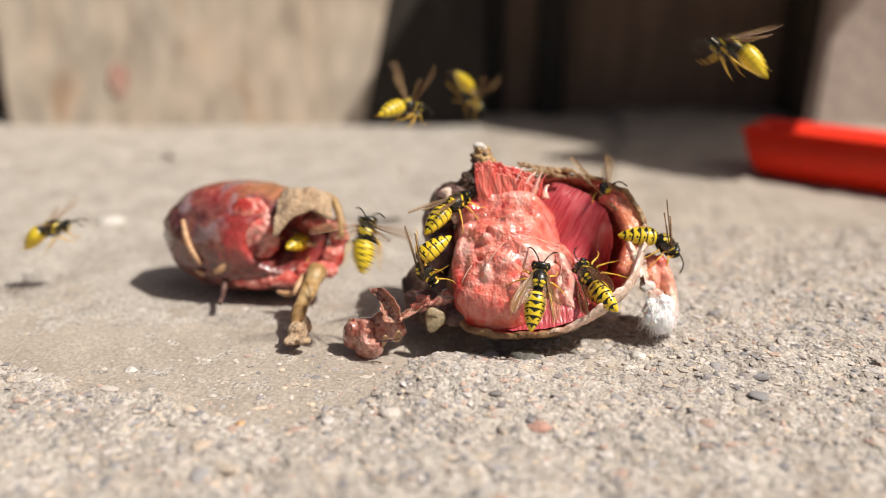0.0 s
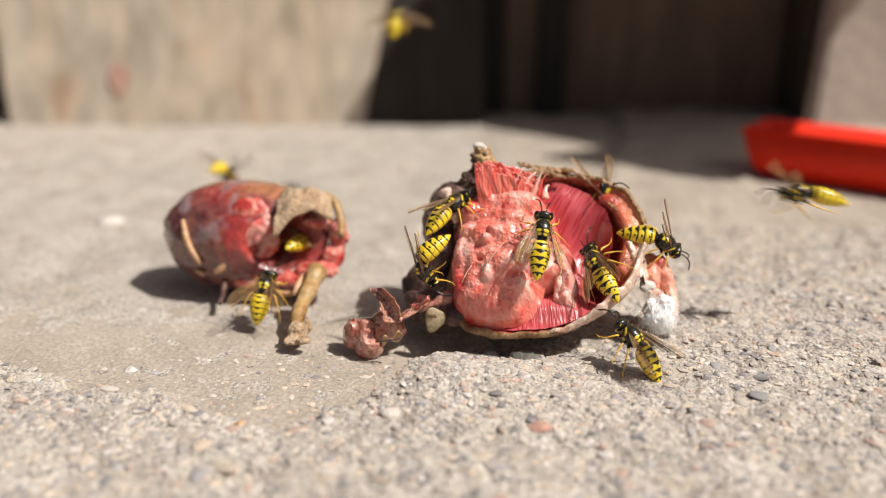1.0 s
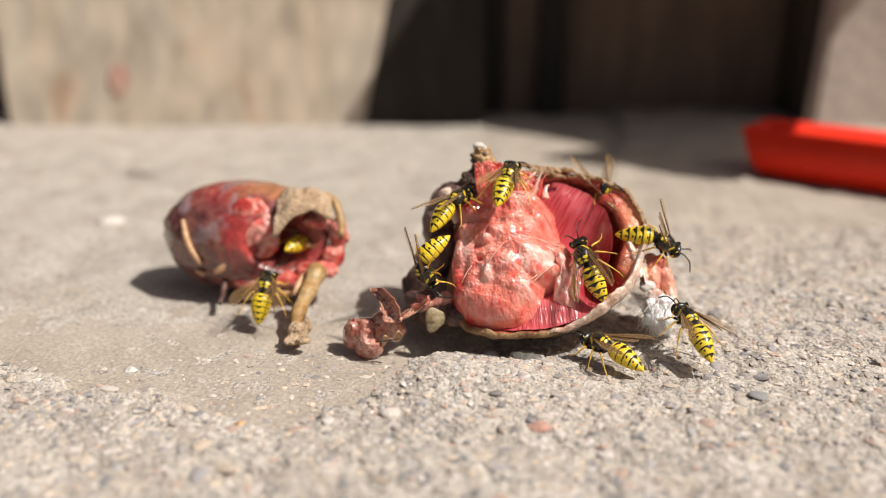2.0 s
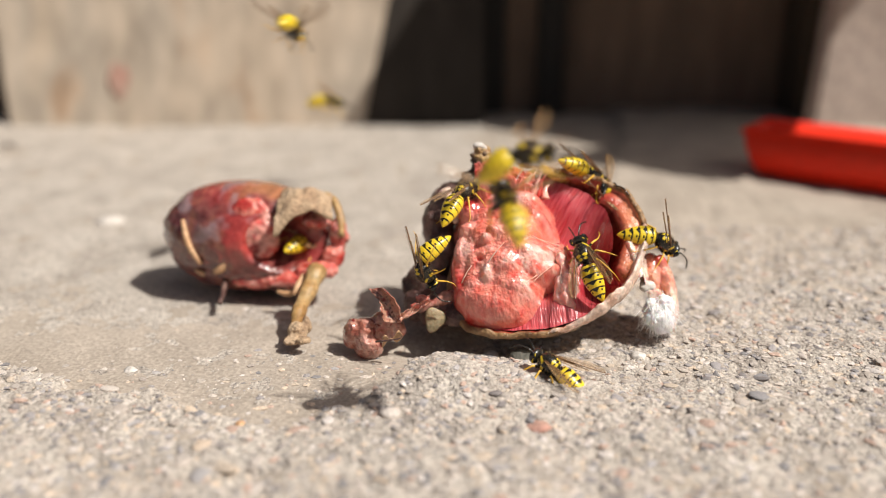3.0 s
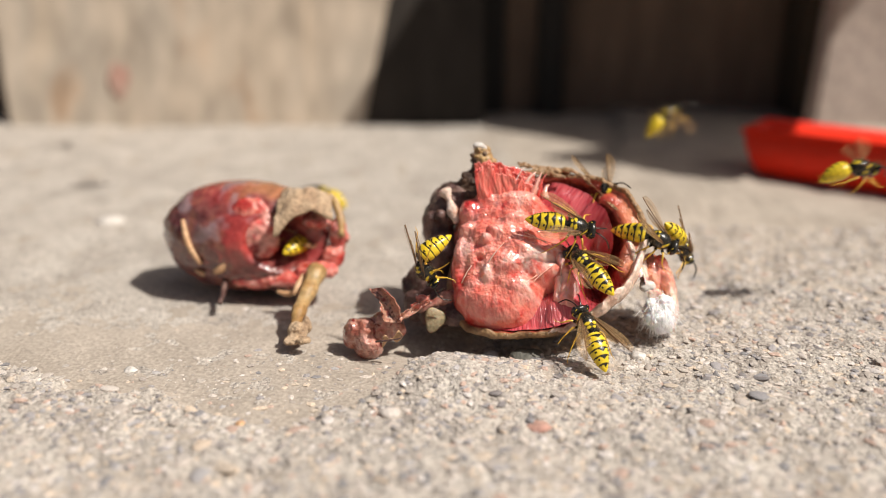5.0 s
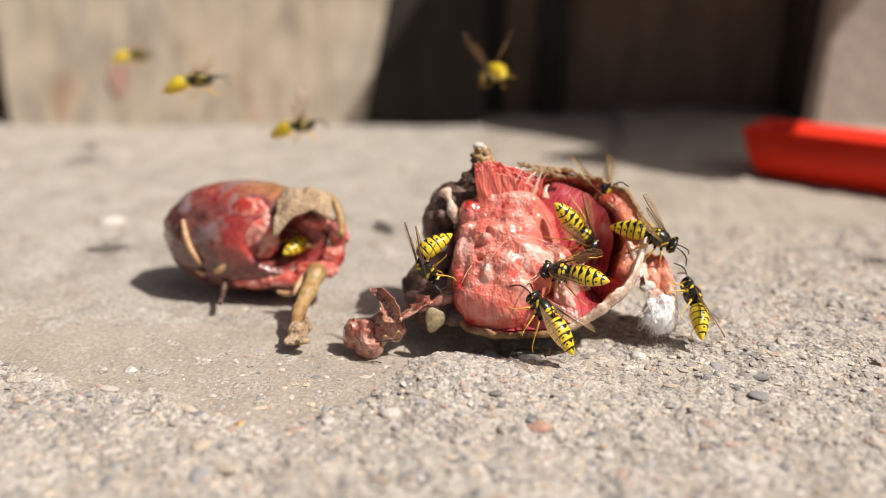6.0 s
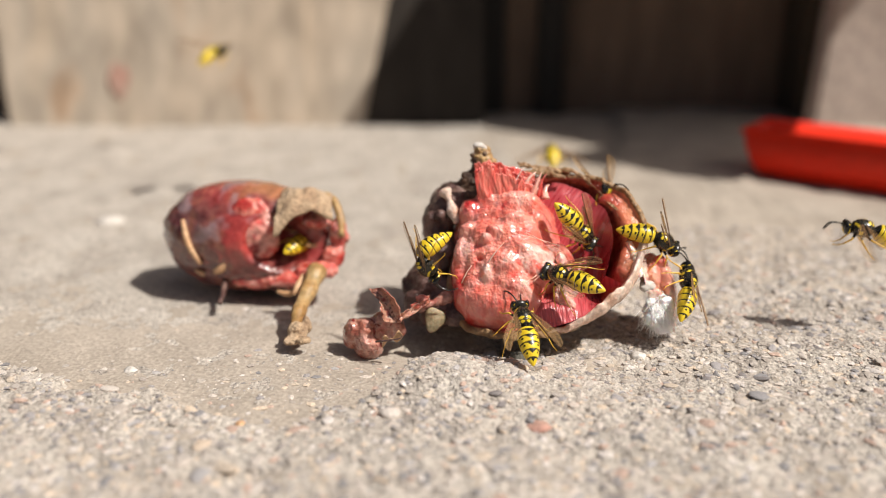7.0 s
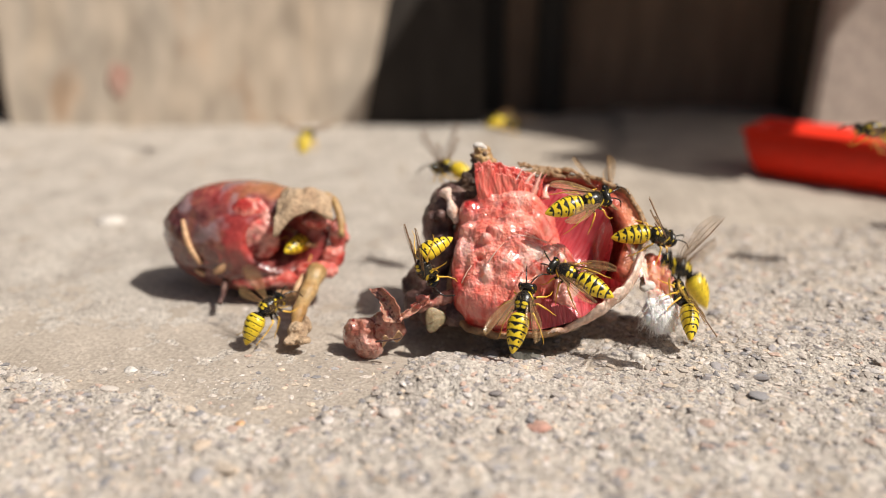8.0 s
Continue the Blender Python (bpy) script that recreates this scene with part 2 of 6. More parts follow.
def grid(bm, nu, nv, f, close=False, pick=None):
    """A sheet of nu x nv cells from f(u, v), u and v in 0..1; close joins its u ends."""
    vs = [[bm.verts.new(f(i / nu, j / nv)) for j in range(nv + 1)] for i in range(nu if close else nu + 1)]
    for i in range(nu):
        for j in range(nv):
            a, b = vs[i], vs[(i + 1) % len(vs)]
            face = bm.faces.new((a[j], b[j], b[j + 1], a[j + 1]))
            if pick:
                face.material_index = pick((i + 0.5) / nu, (j + 0.5) / nv)
    return vs


def thick(bm, d):
    """Gives an open sheet a thickness."""
    bmesh.ops.recalc_face_normals(bm, faces=bm.faces)
    bmesh.ops.solidify(bm, geom=bm.faces[:], thickness=d)


def sheet(bm, nu, nv, f, d):
    """A sheet of nu x nv cells with a back face shifted by d and closed edges."""
    a = grid(bm, nu, nv, f)
    b = grid(bm, nu, nv, lambda u, v: Vector(f(u, v)) + d)
    for i in range(nu):
        for j in (0, nv):
            bm.faces.new((a[i][j], a[i + 1][j], b[i + 1][j], b[i][j]))
    for j in range(nv):
        for i in (0, nu):
            bm.faces.new((a[i][j], a[i][j + 1], b[i][j + 1], b[i][j]))
    bmesh.ops.recalc_face_normals(bm, faces=bm.faces)


def fbm(p, scale, octaves=4):
    return noise.fractal(Vector(p) * scale, 0.9, 2.0, octaves)


def blobs(bm, items, sub=3):
    """Ellipsoids (centre, radii in mm) in one mesh, to be fused by a remesh."""
    for c, r in items:
        rr = (r, r, r) if not isinstance(r, tuple) else r
        bmesh.ops.create_icosphere(bm, subdivisions=sub, radius=1, matrix=Matrix.Translation(c) @ Matrix.Diagonal((rr[0] * MM, rr[1] * MM, rr[2] * MM, 1)))


def fuse(ob, voxel, rough=0.0, size=0.004, soft=6, fine=0.0):
    """Fuses the lumps of a mesh into one skin and roughens it."""
    r = ob.modifiers.new("fuse", "REMESH")
    r.mode, r.voxel_size, r.use_smooth_shade = "VOXEL", voxel * MM, True
    s = ob.modifiers.new("soften", "SMOOTH")
    s.factor, s.iterations = 0.5, soft
    for k, (amp, sz) in enumerate(((rough, size), (fine, size * 0.3))):
        if amp:
            tex = bpy.data.textures.new("lumps", "CLOUDS")
            tex.noise_scale, tex.noise_depth, tex.noise_basis = sz, 3, "IMPROVED_PERLIN"
            d = ob.modifiers.new("lumps", "DISPLACE")
            d.texture, d.strength, d.mid_level = tex, amp * MM, 0.5
    return ob


def swell(a, b, lobes, k=0.45, floor=-9.0):
    """Height (mm) over the plane of rounded lobes that meet in soft creases: a, b, height, two radii, turn, fall."""
    acc = np.full(a.shape, np.exp(floor / k))
    for x, y, h, ra, rb, turn, fall in lobes:
        cs, sn = math.cos(radians(turn)), math.sin(radians(turn))
        u, v = (a - x) * cs + (b - y) * sn, (b - y) * cs - (a - x) * sn
        q = (u / ra) ** 2 + (v / rb) ** 2
        acc += np.exp(np.clip((h - fall * (0.6 * q + 0.4 * q * q)) / k, -60, 60))
    return k * np.log(acc)


def strand(path, n=5):
    """Lobes strung along a path of a, b, height, radius."""
    out = []
    for p, q in zip(path, path[1:]):
        for i in range(n):
            x, y, h, r = [p[j] + (q[j] - p[j]) * i / n for j in range(4)]
            out.append((x, y, h, r, r, 0, 1.2 * r))
    return out


def mottle(a, b, cell, seed):
    """Noise without the lattice's direction: turned, bent and in two octaves."""
    u, v = 0.78 * a + 0.62 * b, 0.78 * b - 0.62 * a
    u, v = u + cell * vnoise(v + 31, u, cell * 1.3, seed + 500), v + cell * vnoise(u, v + 57, cell * 1.3, seed + 600)
    return 0.7 * vnoise(u, v, cell, seed) + 0.4 * vnoise(0.9 * u + 0.43 * v, 0.9 * v - 0.43 * u, cell * 0.45, seed + 700)


def spot(a, b, x, y, ra, rb):
    return np.exp(-(((a - x) / ra) ** 2 + ((b - y) / rb) ** 2))


def relief(name, frame_of, span, step, surface, mats, parent, label, floor=-8.0):
    """A sheet of flesh over a plane: surface(a, b) gives its height in mm and its kinds of tissue; it ends where it sinks under the floor."""
    at, x, y, z = [np.array(v) for v in frame_of]
    A, B = np.meshgrid(np.arange(span[0], span[1], step), np.arange(span[2], span[3], step), indexing="ij")
    H, tissue = surface(A, B)
    n, m = A.shape
    co = (at + (A[..., None] * x + B[..., None] * y + H[..., None] * z) * MM).reshape(-1, 3)
    i, j = np.meshgrid(np.arange(n - 1), np.arange(m - 1), indexing="ij")
    q = (i * m + j).ravel()
    quads = np.stack([q, q + m, q + m + 1, q + 1], 1)
    keep = ((H - (floor(A, B) if callable(floor) else floor)).ravel()[quads] > 0).any(1)
    quads = quads[keep]
    used, inv = np.unique(quads, return_inverse=True)
    me = bpy.data.meshes.new(name)
    me.from_pydata(co[used].tolist(), [], inv.reshape(-1, 4).tolist())
    me.shade_smooth()
    me.materials.append(mats)
    for key, val in tissue.items():
        me.attributes.new(key, "FLOAT", "POINT").data.foreach_set("value", np.clip(val, 0, 1).ravel()[used].astype(np.float32))
    ob = new(name, me)
    ob.parent = parent
    return tagged(ob, label)


# ---- ground ----
def rough_edge(x):
    """How far back (m) the rough aggregate reaches at x; behind it lies the smooth dusty patch."""
    return np.interp(x, [-0.30, -0.076, -0.054, -0.029, -0.013, -0.008, 0.0, 0.012, 0.03, 0.07, 0.12], [0.01, -0.008, -0.016, -0.026, -0.021, -0.013, 0.002, 0.016, 0.05, 0.20, 0.6])


def vnoise(x, y, cell, seed):
    """Smooth value noise on arrays."""
    g = np.random.RandomState(seed).rand(256, 256)
    u, v = x / cell, y / cell
    iu, iv = np.floor(u).astype(int), np.floor(v).astype(int)
    fu, fv = u - iu, v - iv
    fu, fv = fu * fu * (3 - 2 * fu), fv * fv * (3 - 2 * fv)
    a, b = g[iu % 256, iv % 256], g[(iu + 1) % 256, iv % 256]
    c, d = g[iu % 256, (iv + 1) % 256], g[(iu + 1) % 256, (iv + 1) % 256]
    return (a * (1 - fu) + b * fu) * (1 - fv) + (c * (1 - fu) + d * fu) * fv - 0.5


def roughness_at(x, y):
    wob = vnoise(x, y, 0.012, 1) * 0.010 + vnoise(x, y, 0.004, 2) * 0.005
    s = np.clip((rough_edge(x) + wob - y) / 0.004 + 0.5, 0, 1)
    return s * s * (3 - 2 * s)


def height(x, y):
    """Height of the ground: smooth dusty cement 1.8 mm below the rough aggregate."""
    s = roughness_at(x, y)
    near = np.exp(-((x / 0.5) ** 2 + (y / 0.5) ** 2))
    h = -0.0018 * (1 - s) + 0.0034 * np.exp(-(((x - 0.001) / 0.0125) ** 2 + ((y + 0.0140) / 0.0080) ** 2)) * s - 0.0034 * np.exp(-(((x - 0.006) / 0.017) ** 2 + ((y - 0.004) / 0.0062) ** 2))
    h = h + near * (vnoise(x, y, 0.03, 3) * 0.0016 + vnoise(x, y, 0.010, 4) * (0.0003 + 0.0010 * s))
    h = h + near * (vnoise(x, y, 0.0035, 5) * (0.00025 + 0.0006 * s) + vnoise(x, y, 0.0013, 6) * (0.00018 + 0.0006 * s))
    return h


def graded(lo, hi, step, reach, grow=1.12):
    a = list(np.arange(lo, hi, step))
    d, x = step, hi
    while x < reach:
        a.append(x)
        d *= grow
        x += d
    a.append(reach)
    d, x, b = step, lo - step, []
    while x > -reach:
        b.append(x)
        d *= grow
        x -= d
    b.append(-reach)
    return np.array(b[::-1] + a)


def build_ground():
    xs, ys = graded(-0.085, 0.095, 0.00055, 60.0), graded(-0.055, 0.06, 0.00055, 60.0)
    X, Y = np.meshgrid(xs, ys, indexing="ij")
    Z = height(X, Y)
    n, m = X.shape
    co = np.stack([X, Y, Z], -1).reshape(-1, 3)
    i, j = np.meshgrid(np.arange(n - 1), np.arange(m - 1), indexing="ij")
    a = (i * m + j).ravel()
    quads = np.stack([a, a + m, a + m + 1, a + 1], 1)
    me = bpy.data.meshes.new("ground")
    me.from_pydata(co.tolist(), [], quads.tolist())
    me.shade_smooth()
    me.materials.append(M["concrete"])
    me.materials.append(M["dust"])
    xm, ym = (X[:-1, :-1] + X[1:, 1:]).ravel() / 2, (Y[:-1, :-1] + Y[1:, 1:]).ravel() / 2
    far = np.clip((ym - 0.0) / 0.06, 0, 1) + np.clip((-0.10 - xm) / 0.1, 0, 1)
    dusty = (roughness_at(xm, ym) < 0.5) & (vnoise(xm, ym, 0.0016, 21) + vnoise(xm, ym, 0.006, 22) + 0.5 > far * 1.5)
    dusty |= vnoise(xm, ym, 0.0016, 23) + vnoise(xm, ym, 0.006, 24) + 0.5 < np.clip((ym - 0.01) / 0.07, 0, 1) * np.clip((xm - 0.0) / 0.03, 0, 1.2)
    dusty |= vnoise(xm, ym, 0.0016, 25) + vnoise(xm, ym, 0.006, 26) + 0.5 < (np.hypot(xm, ym) - 0.3) / 0.3
    me.polygons.foreach_set("material_index", dusty.astype(np.int32))
    return tagged(new("ground", me), "weathered beige concrete, smooth and dusty beside rough exposed aggregate", "concrete ground", kind="structure")


ground = build_ground()


def stone_mesh(seed, sub=2):
    bm = bmesh.new()
    bmesh.ops.create_icosphere(bm, subdivisions=sub, radius=1)
    rnd = random.Random(seed)
    off = Vector((rnd.random() * 50, rnd.random() * 50, rnd.random() * 50))
    for v in bm.verts:
        v.co *= 1 + 0.35 * noise.noise(v.co * 1.1 + off)
    return bm


# ---- boards and recess behind ----
def box(bm, lo, hi, bevel=0.0):
    g = bmesh.ops.create_cube(bm, size=1)["verts"]
    for v in g:
        v.co = Vector([lo[k] if v.co[k] < 0 else hi[k] for k in range(3)])
    if bevel:
        es = list({e for v in g for e in v.link_edges})
        bmesh.ops.bevel(bm, geom=es, offset=bevel, segments=2, affect="EDGES")
    return g


def build_backdrop():
    base, tall = -0.004, 0.08
    # weathered boards in the sun
    fence = tagged(new("board_fence"), "weathered pale timber boards standing on the concrete", "fence")
    # the second board's right edge is slanted to draw the shadow line
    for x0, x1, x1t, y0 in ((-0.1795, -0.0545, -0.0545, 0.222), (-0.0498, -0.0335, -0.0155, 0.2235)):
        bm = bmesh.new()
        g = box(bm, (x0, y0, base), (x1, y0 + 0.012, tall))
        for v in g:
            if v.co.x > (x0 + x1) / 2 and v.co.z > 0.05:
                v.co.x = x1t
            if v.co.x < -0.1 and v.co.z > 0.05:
                v.co.x -= 0.010
            v.co.y += (v.co.z - base) * 0.22
        bmesh.ops.bevel(bm, geom=bm.edges[:], offset=0.0015, segments=2, affect="EDGES")
        part("plank", bm, M["wood"], fence, smooth=False)
    bm = bmesh.new()
    for v in box(bm, (-0.0560, 0.2236, base), (-0.0480, 0.2325, tall)):
        v.co.y += (v.co.z - base) * 0.22
    part("batten", bm, M["wood"], fence, "recessed batten between two boards", smooth=False)
    bm = bmesh.new()
    grid(bm, 12, 10, lambda u, v: Vector((-0.1335 + 0.007 * (u - 0.5) * (0.6 + 0.7 * math.sin(v * 3.14)), 0.2216 + 0.22 * (0.014 + 0.012 * v) - 0.0004 * math.sin(u * 3.1), 0.010 + 0.012 * v + 0.002 * math.sin(u * 7))))
    thick(bm, 0.0003)
    part("paint_spot", bm, M["stain"], fence, "faded red paint smear")
    # dark shed front behind the boards; the low slabs overhead are unseen, added for shade
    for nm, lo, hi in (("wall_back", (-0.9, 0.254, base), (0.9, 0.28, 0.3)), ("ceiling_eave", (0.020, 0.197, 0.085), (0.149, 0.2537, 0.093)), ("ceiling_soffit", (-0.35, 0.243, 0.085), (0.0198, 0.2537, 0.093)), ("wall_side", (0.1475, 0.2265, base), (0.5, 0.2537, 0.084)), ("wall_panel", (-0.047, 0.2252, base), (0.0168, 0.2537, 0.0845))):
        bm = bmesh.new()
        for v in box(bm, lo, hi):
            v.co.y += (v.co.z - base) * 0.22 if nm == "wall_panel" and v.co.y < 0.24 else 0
        tagged(part(nm, bm, M[{"wall_back": "worn_wood", "wall_panel": "shade_board"}.get(nm, "dark_wood")], smooth=False), "dark brown timber behind the boards, with unseen slabs added above for shade", "wall", kind="structure")
    # two near-black upright posts before the back wall
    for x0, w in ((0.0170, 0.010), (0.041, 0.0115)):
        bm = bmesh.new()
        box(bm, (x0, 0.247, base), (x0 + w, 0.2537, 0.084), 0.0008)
        tagged(part("dark_post", bm, M["near_black"], smooth=False), "near-black timber post against the back wall", "post", group="dark posts")
    # pale post
    bm = bmesh.new()
    for v in box(bm, (0.1465, 0.212, base), (0.36, 0.2200, 0.085)):
        v.co.x += 0.07 * (v.co.z - base) if v.co.x < 0.2 else 0
        v.co.y += (v.co.z - base) * 0.06
    bmesh.ops.bevel(bm, geom=bm.edges[:], offset=0.003, segments=2, affect="EDGES")
    tagged(part("pale_post", bm, M["paint"], smooth=False), "faded off-white painted post in the sun", "post")
    # unseen ledge added above eye height, outlined so that its shade fits the ground
    bm = bmesh.new()
    outline = [(0.118, 0.126), (0.142, 0.111), (0.168, 0.084), (0.182, 0.105), (0.201, 0.150), (0.209, 0.172), (0.209, 0.2537), (0.1, 0.2537), (0.103, 0.180), (0.145, 0.145)]
    lo, hi = [[bm.verts.new((x, y, z)) for x, y in outline] for z in (0.12, 0.128)]
    bm.faces.new(lo[::-1])
    bm.faces.new(hi)
    for k in range(len(outline)):
        q = (k + 1) % len(outline)
        bm.faces.new((lo[k], lo[q], hi[q], hi[k]))
    tagged(part("ledge", bm, M["dark_wood"], smooth=False), "unseen dark slab added overhead to cast the shade on the ground", "ledge")


build_backdrop()


def build_bar():
    """Red plastic trough, shallow and flared, set askew on the concrete."""
    bar = tagged(new("red_trough"), "bright red plastic trough with flared sides on the concrete", "trough")
    ln, dp, h, fl = 0.20, 0.022, 0.0152, 0.006
    bm = bmesh.new()

    def front(z):
        return np.interp(z / h, [0, 0.2, 0.45, 0.75, 1.0], [0.005, 0.0005, -0.0022, -0.0012, 0.0022])

    def ring(z, f, g=0.0):
        return [bm.verts.new(p) for p in ((-f + g, front(z) + g, z), (ln + f - g, front(z) + g, z), (ln + f - g, dp - g, z), (-f + g, dp - g, z))]
    rings = [ring(h * q, fl * (1.3 * q - 0.3)) for q in (0, 0.1, 0.2, 0.32, 0.45, 0.6, 0.75, 0.88, 1.0)] + [ring(h, fl, 0.0025), ring(h * 0.45, fl * 0.5, 0.0045)]
    for a, b in zip(rings, rings[1:]):
        for k in range(4):
            bm.faces.new((a[k], a[(k + 1) % 4], b[(k + 1) % 4], b[k]))
    bm.faces.new(rings[0][::-1])
    bm.faces.new(rings[-1])
    bmesh.ops.bevel(bm, geom=[e for e in bm.edges if e.calc_face_angle(0) > 0.6], offset=0.0007, segments=3, affect="EDGES")
    part("body", bm, M["red"], bar)
    bm = bmesh.new()
    tube(bm, [(-fl, front(h), h), (ln + fl, front(h), h), (ln + fl, dp, h), (-fl, dp, h), (-fl, front(h), h + 0.00005)], 0.0011, 8)
    part("rim", bm, M["red"], bar, "rounded red rim")
    bar.matrix_world = pose(0.0975, 0.1250, -0.001, 0, 0, -38)
    return bar


build_bar()


# ---- torn carcass with the open cavity ----
def build_carcass():
    body = tagged(new("carcass"), "torn open raw bird carcass, glistening pink flesh in brown skin", "carcass")
    bot, top = Vector((0.01642, -0.00367, 0.00523)), Vector((0.02176, 0.01985, 0.02826))
    left, right = Vector((0.00237, 0.01307, 0.01115)), Vector((0.03605, 0.00776, 0.01578))
    c = (bot + top + left + right) / 4
    e1, e2 = (right - left) / 2, (top - bot) / 2
    e3 = e1.cross(e2).normalized()
    if e3.y > 0:
        e3 = -e3

    def rim(th):
        """Outline of the opening: a dome above, nearly flat below."""
        k = 1.0 + 0.03 * math.sin(3 * th + 0.6) + 0.02 * fbm((math.cos(th), math.sin(th), 3), 4)
        x, y = math.cos(th), math.sin(th)
        if y < 0:
            p = 0.42 if x < 0 else 0.42 + 0.3 * x
            y = -abs(y) ** p * (0.95 - 0.02 * x)
            x *= 1.0 - 0.02 * x
        else:
            y *= 1.0 - 0.04 * x
            x = math.copysign(abs(x) ** 0.92, x)
        return x * k, y * k

    def cup(th, rho, deep, swell=1.0, lift=0.0):
        x, y = rim(th)
        d = deep * MM * (1 - rho ** 2.4)
        return c + e1 * (x * rho * swell) + e2 * (y * rho * swell) - e3 * (d - lift * MM)

    # outer skin: cup with thickness and a rolled, uneven rim
    def shell(u, v):
        th = u * math.tau
        if v < 0.56:
            p = cup(th, v / 0.56, 17.5, 1.06)
        elif v < 0.68:
            k = (v - 0.56) / 0.12
            fat = math.exp(-((th - 5.62) / 0.36) ** 2)
            p = cup(th, 1, 0, 1.06 - (0.085 + 0.05 * fat) * k, (0.7 + 0.25 * math.cos(th) + 1.6 * fat) * math.sin(k * math.pi) + 0.6 * fbm((math.cos(th) * 3, math.sin(th) * 3, 9), 3))
        else:
            rho = 1 - (v - 0.68) / 0.32
            x, y = rim(th)
            w = max(0, min(1, (x - 0.35) / 0.3)) * max(0, min(1, (y + 0.55) / 0.2))
            p = cup(th, rho, 15.5, 0.975)
            flat = cup(th, rho, 0, 0.975) - e3 * MM * (-0.8 * (1 - rho) / 0.17 if rho > 0.83 else -0.8 + 16.3 * (1 - (rho / 0.83) ** 2.4))
            p = p.lerp(flat, w)
        return p + e3 * 0.45 * MM * fbm(p, 200) + e2.normalized() * 0.2 * MM * fbm(p, 400)
    bm = bmesh.new()
    grid(bm, 190, 70, shell, close=True, pick=lambda u, v: 0 if v < 0.60 - 0.05 * max(0, min(1, 2 * math.cos(u * math.tau))) + 0.012 * math.sin(u * 60) else (1 if math.cos(u * math.tau) > 0.15 + 3 * (v - 0.62) and v < 0.69 and math.sin(u * math.tau) < 0.25 else (0 if v < 0.66 else 2)))
    bmesh.ops.remove_doubles(bm, verts=bm.verts, dist=1e-6)
    skin = part("skin", bm, [M["skin"], M["lip"], M["inner_skin"]], body, "brown and tan dried skin with a curled pale rim")
    pts = (np.array([v.co for v in skin.data.vertices]) - np.array(c)) * 1000
    across, up = pts @ np.array(e1.normalized()), pts @ np.array(e2.normalized())
    blood = np.clip((16.0 - across + 1.6 * vnoise(across, up, 2.0, 33)) / 3.2, 0, 1) * (0.75 + 0.5 * vnoise(across, up, 0.9, 34))
    skin.data.attributes.new("blood", "FLOAT", "POINT").data.foreach_set("value", np.clip(blood, 0, 1).astype(np.float32))

    # red muscle whose fibres fan out, shallow but for a pocket at one side
    E1 = e1.normalized()
    E2 = e3.cross(E1).normalized()
    plane = (c, E1, E2, e3)

    def lining(u, v):
        th = u * math.tau
        x, _ = rim(th)
        p = cup(th, v * 0.985, 3.4, 0.955 - (0.25 * max(0, x) if math.sin(th) > -0.4 else -0.015))
        a, b = (p - c).dot(e1) / e1.length_squared, (p - c).dot(e2) / e2.length_squared
        g = a - b * (0.66 if b > 0.1 else -0.06 + 0.72 * max(0, (b + 0.3) / 0.4))
        fib = noise.noise(Vector((g * 17, b * 1.3, 1.7))) + 0.7 * noise.noise(Vector((g * 46, b * 2.0, 7.1)))
        pocket = 8.5 * math.exp(-(((a - 0.58) / 0.20) ** 2 + ((b + 0.22) / 0.42) ** 2)) * (1 - v ** 6)
        bulge = 2.0 * math.exp(-(((a - 0.2) / 0.3) ** 2 + ((b - 0.62) / 0.28) ** 2)) + 2.2 * math.exp(-(((a - 0.05) / 0.45) ** 2 + ((b + 0.62) / 0.22) ** 2))
        return p + e3 * MM * ((0.11 * fib + bulge) * (1 - v ** 8) - pocket)
    bm = bmesh.new()
    grid(bm, 320, 90, lining, close=True)
    bmesh.ops.remove_doubles(bm, verts=bm.verts, dist=1e-6)
    muscle = part("muscle", bm, M["muscle"], body, "deep red fibrous muscle lining the cavity")
    pts = np.array([v.co for v in muscle.data.vertices]) - np.array(c)
    ma, mb = pts @ np.array(E1) * 1000, pts @ np.array(E2) * 1000
    slant = np.where(mb > 1.5, 0.68, -0.06 + 0.74 * np.clip((mb + 5) / 6.5, 0, 1))
    grain = np.stack([(ma - mb * slant) * MM, mb * 0.10 * MM, 0 * ma], 1)
    muscle.data.attributes.new("grain", "FLOAT_VECTOR", "POINT").data.foreach_set("vector", grain.astype(np.float32).ravel())
    # darker red over the pocket: the hollow's shade is put into the colour
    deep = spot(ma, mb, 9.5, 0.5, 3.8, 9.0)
    pale = 0.35 * np.clip(vnoise(ma, mb, 1.3, 31) + vnoise(ma, mb, 4.0, 32) - 0.05, 0, 1) + 0.3 * spot(ma, mb, 5, 14.5, 4, 1.5) + 0.5 * spot(ma, mb, 1, -11, 5, 4)
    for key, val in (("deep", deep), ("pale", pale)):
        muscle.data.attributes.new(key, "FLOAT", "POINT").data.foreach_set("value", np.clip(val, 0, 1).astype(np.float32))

    # the fleshy mass in the cavity: an upper lobe, a shelf of rounder ones, a lower apron and a tongue to the side
    upper = [(-5.2, 7.9, 8.9, 4.4, 2.6, 0, 2.4), (-10.1, 9.1, 8.6, 2.6, 2.6, 0, 2.4), (-2.1, 7.5, 8.2, 2.0, 2.2, 0, 2.2), (-1.3, 4.5, 7.6, 1.7, 2.0, 0, 2.2), (-13.4, 7.3, 8.2, 2.4, 2.6, 0, 2.4)]
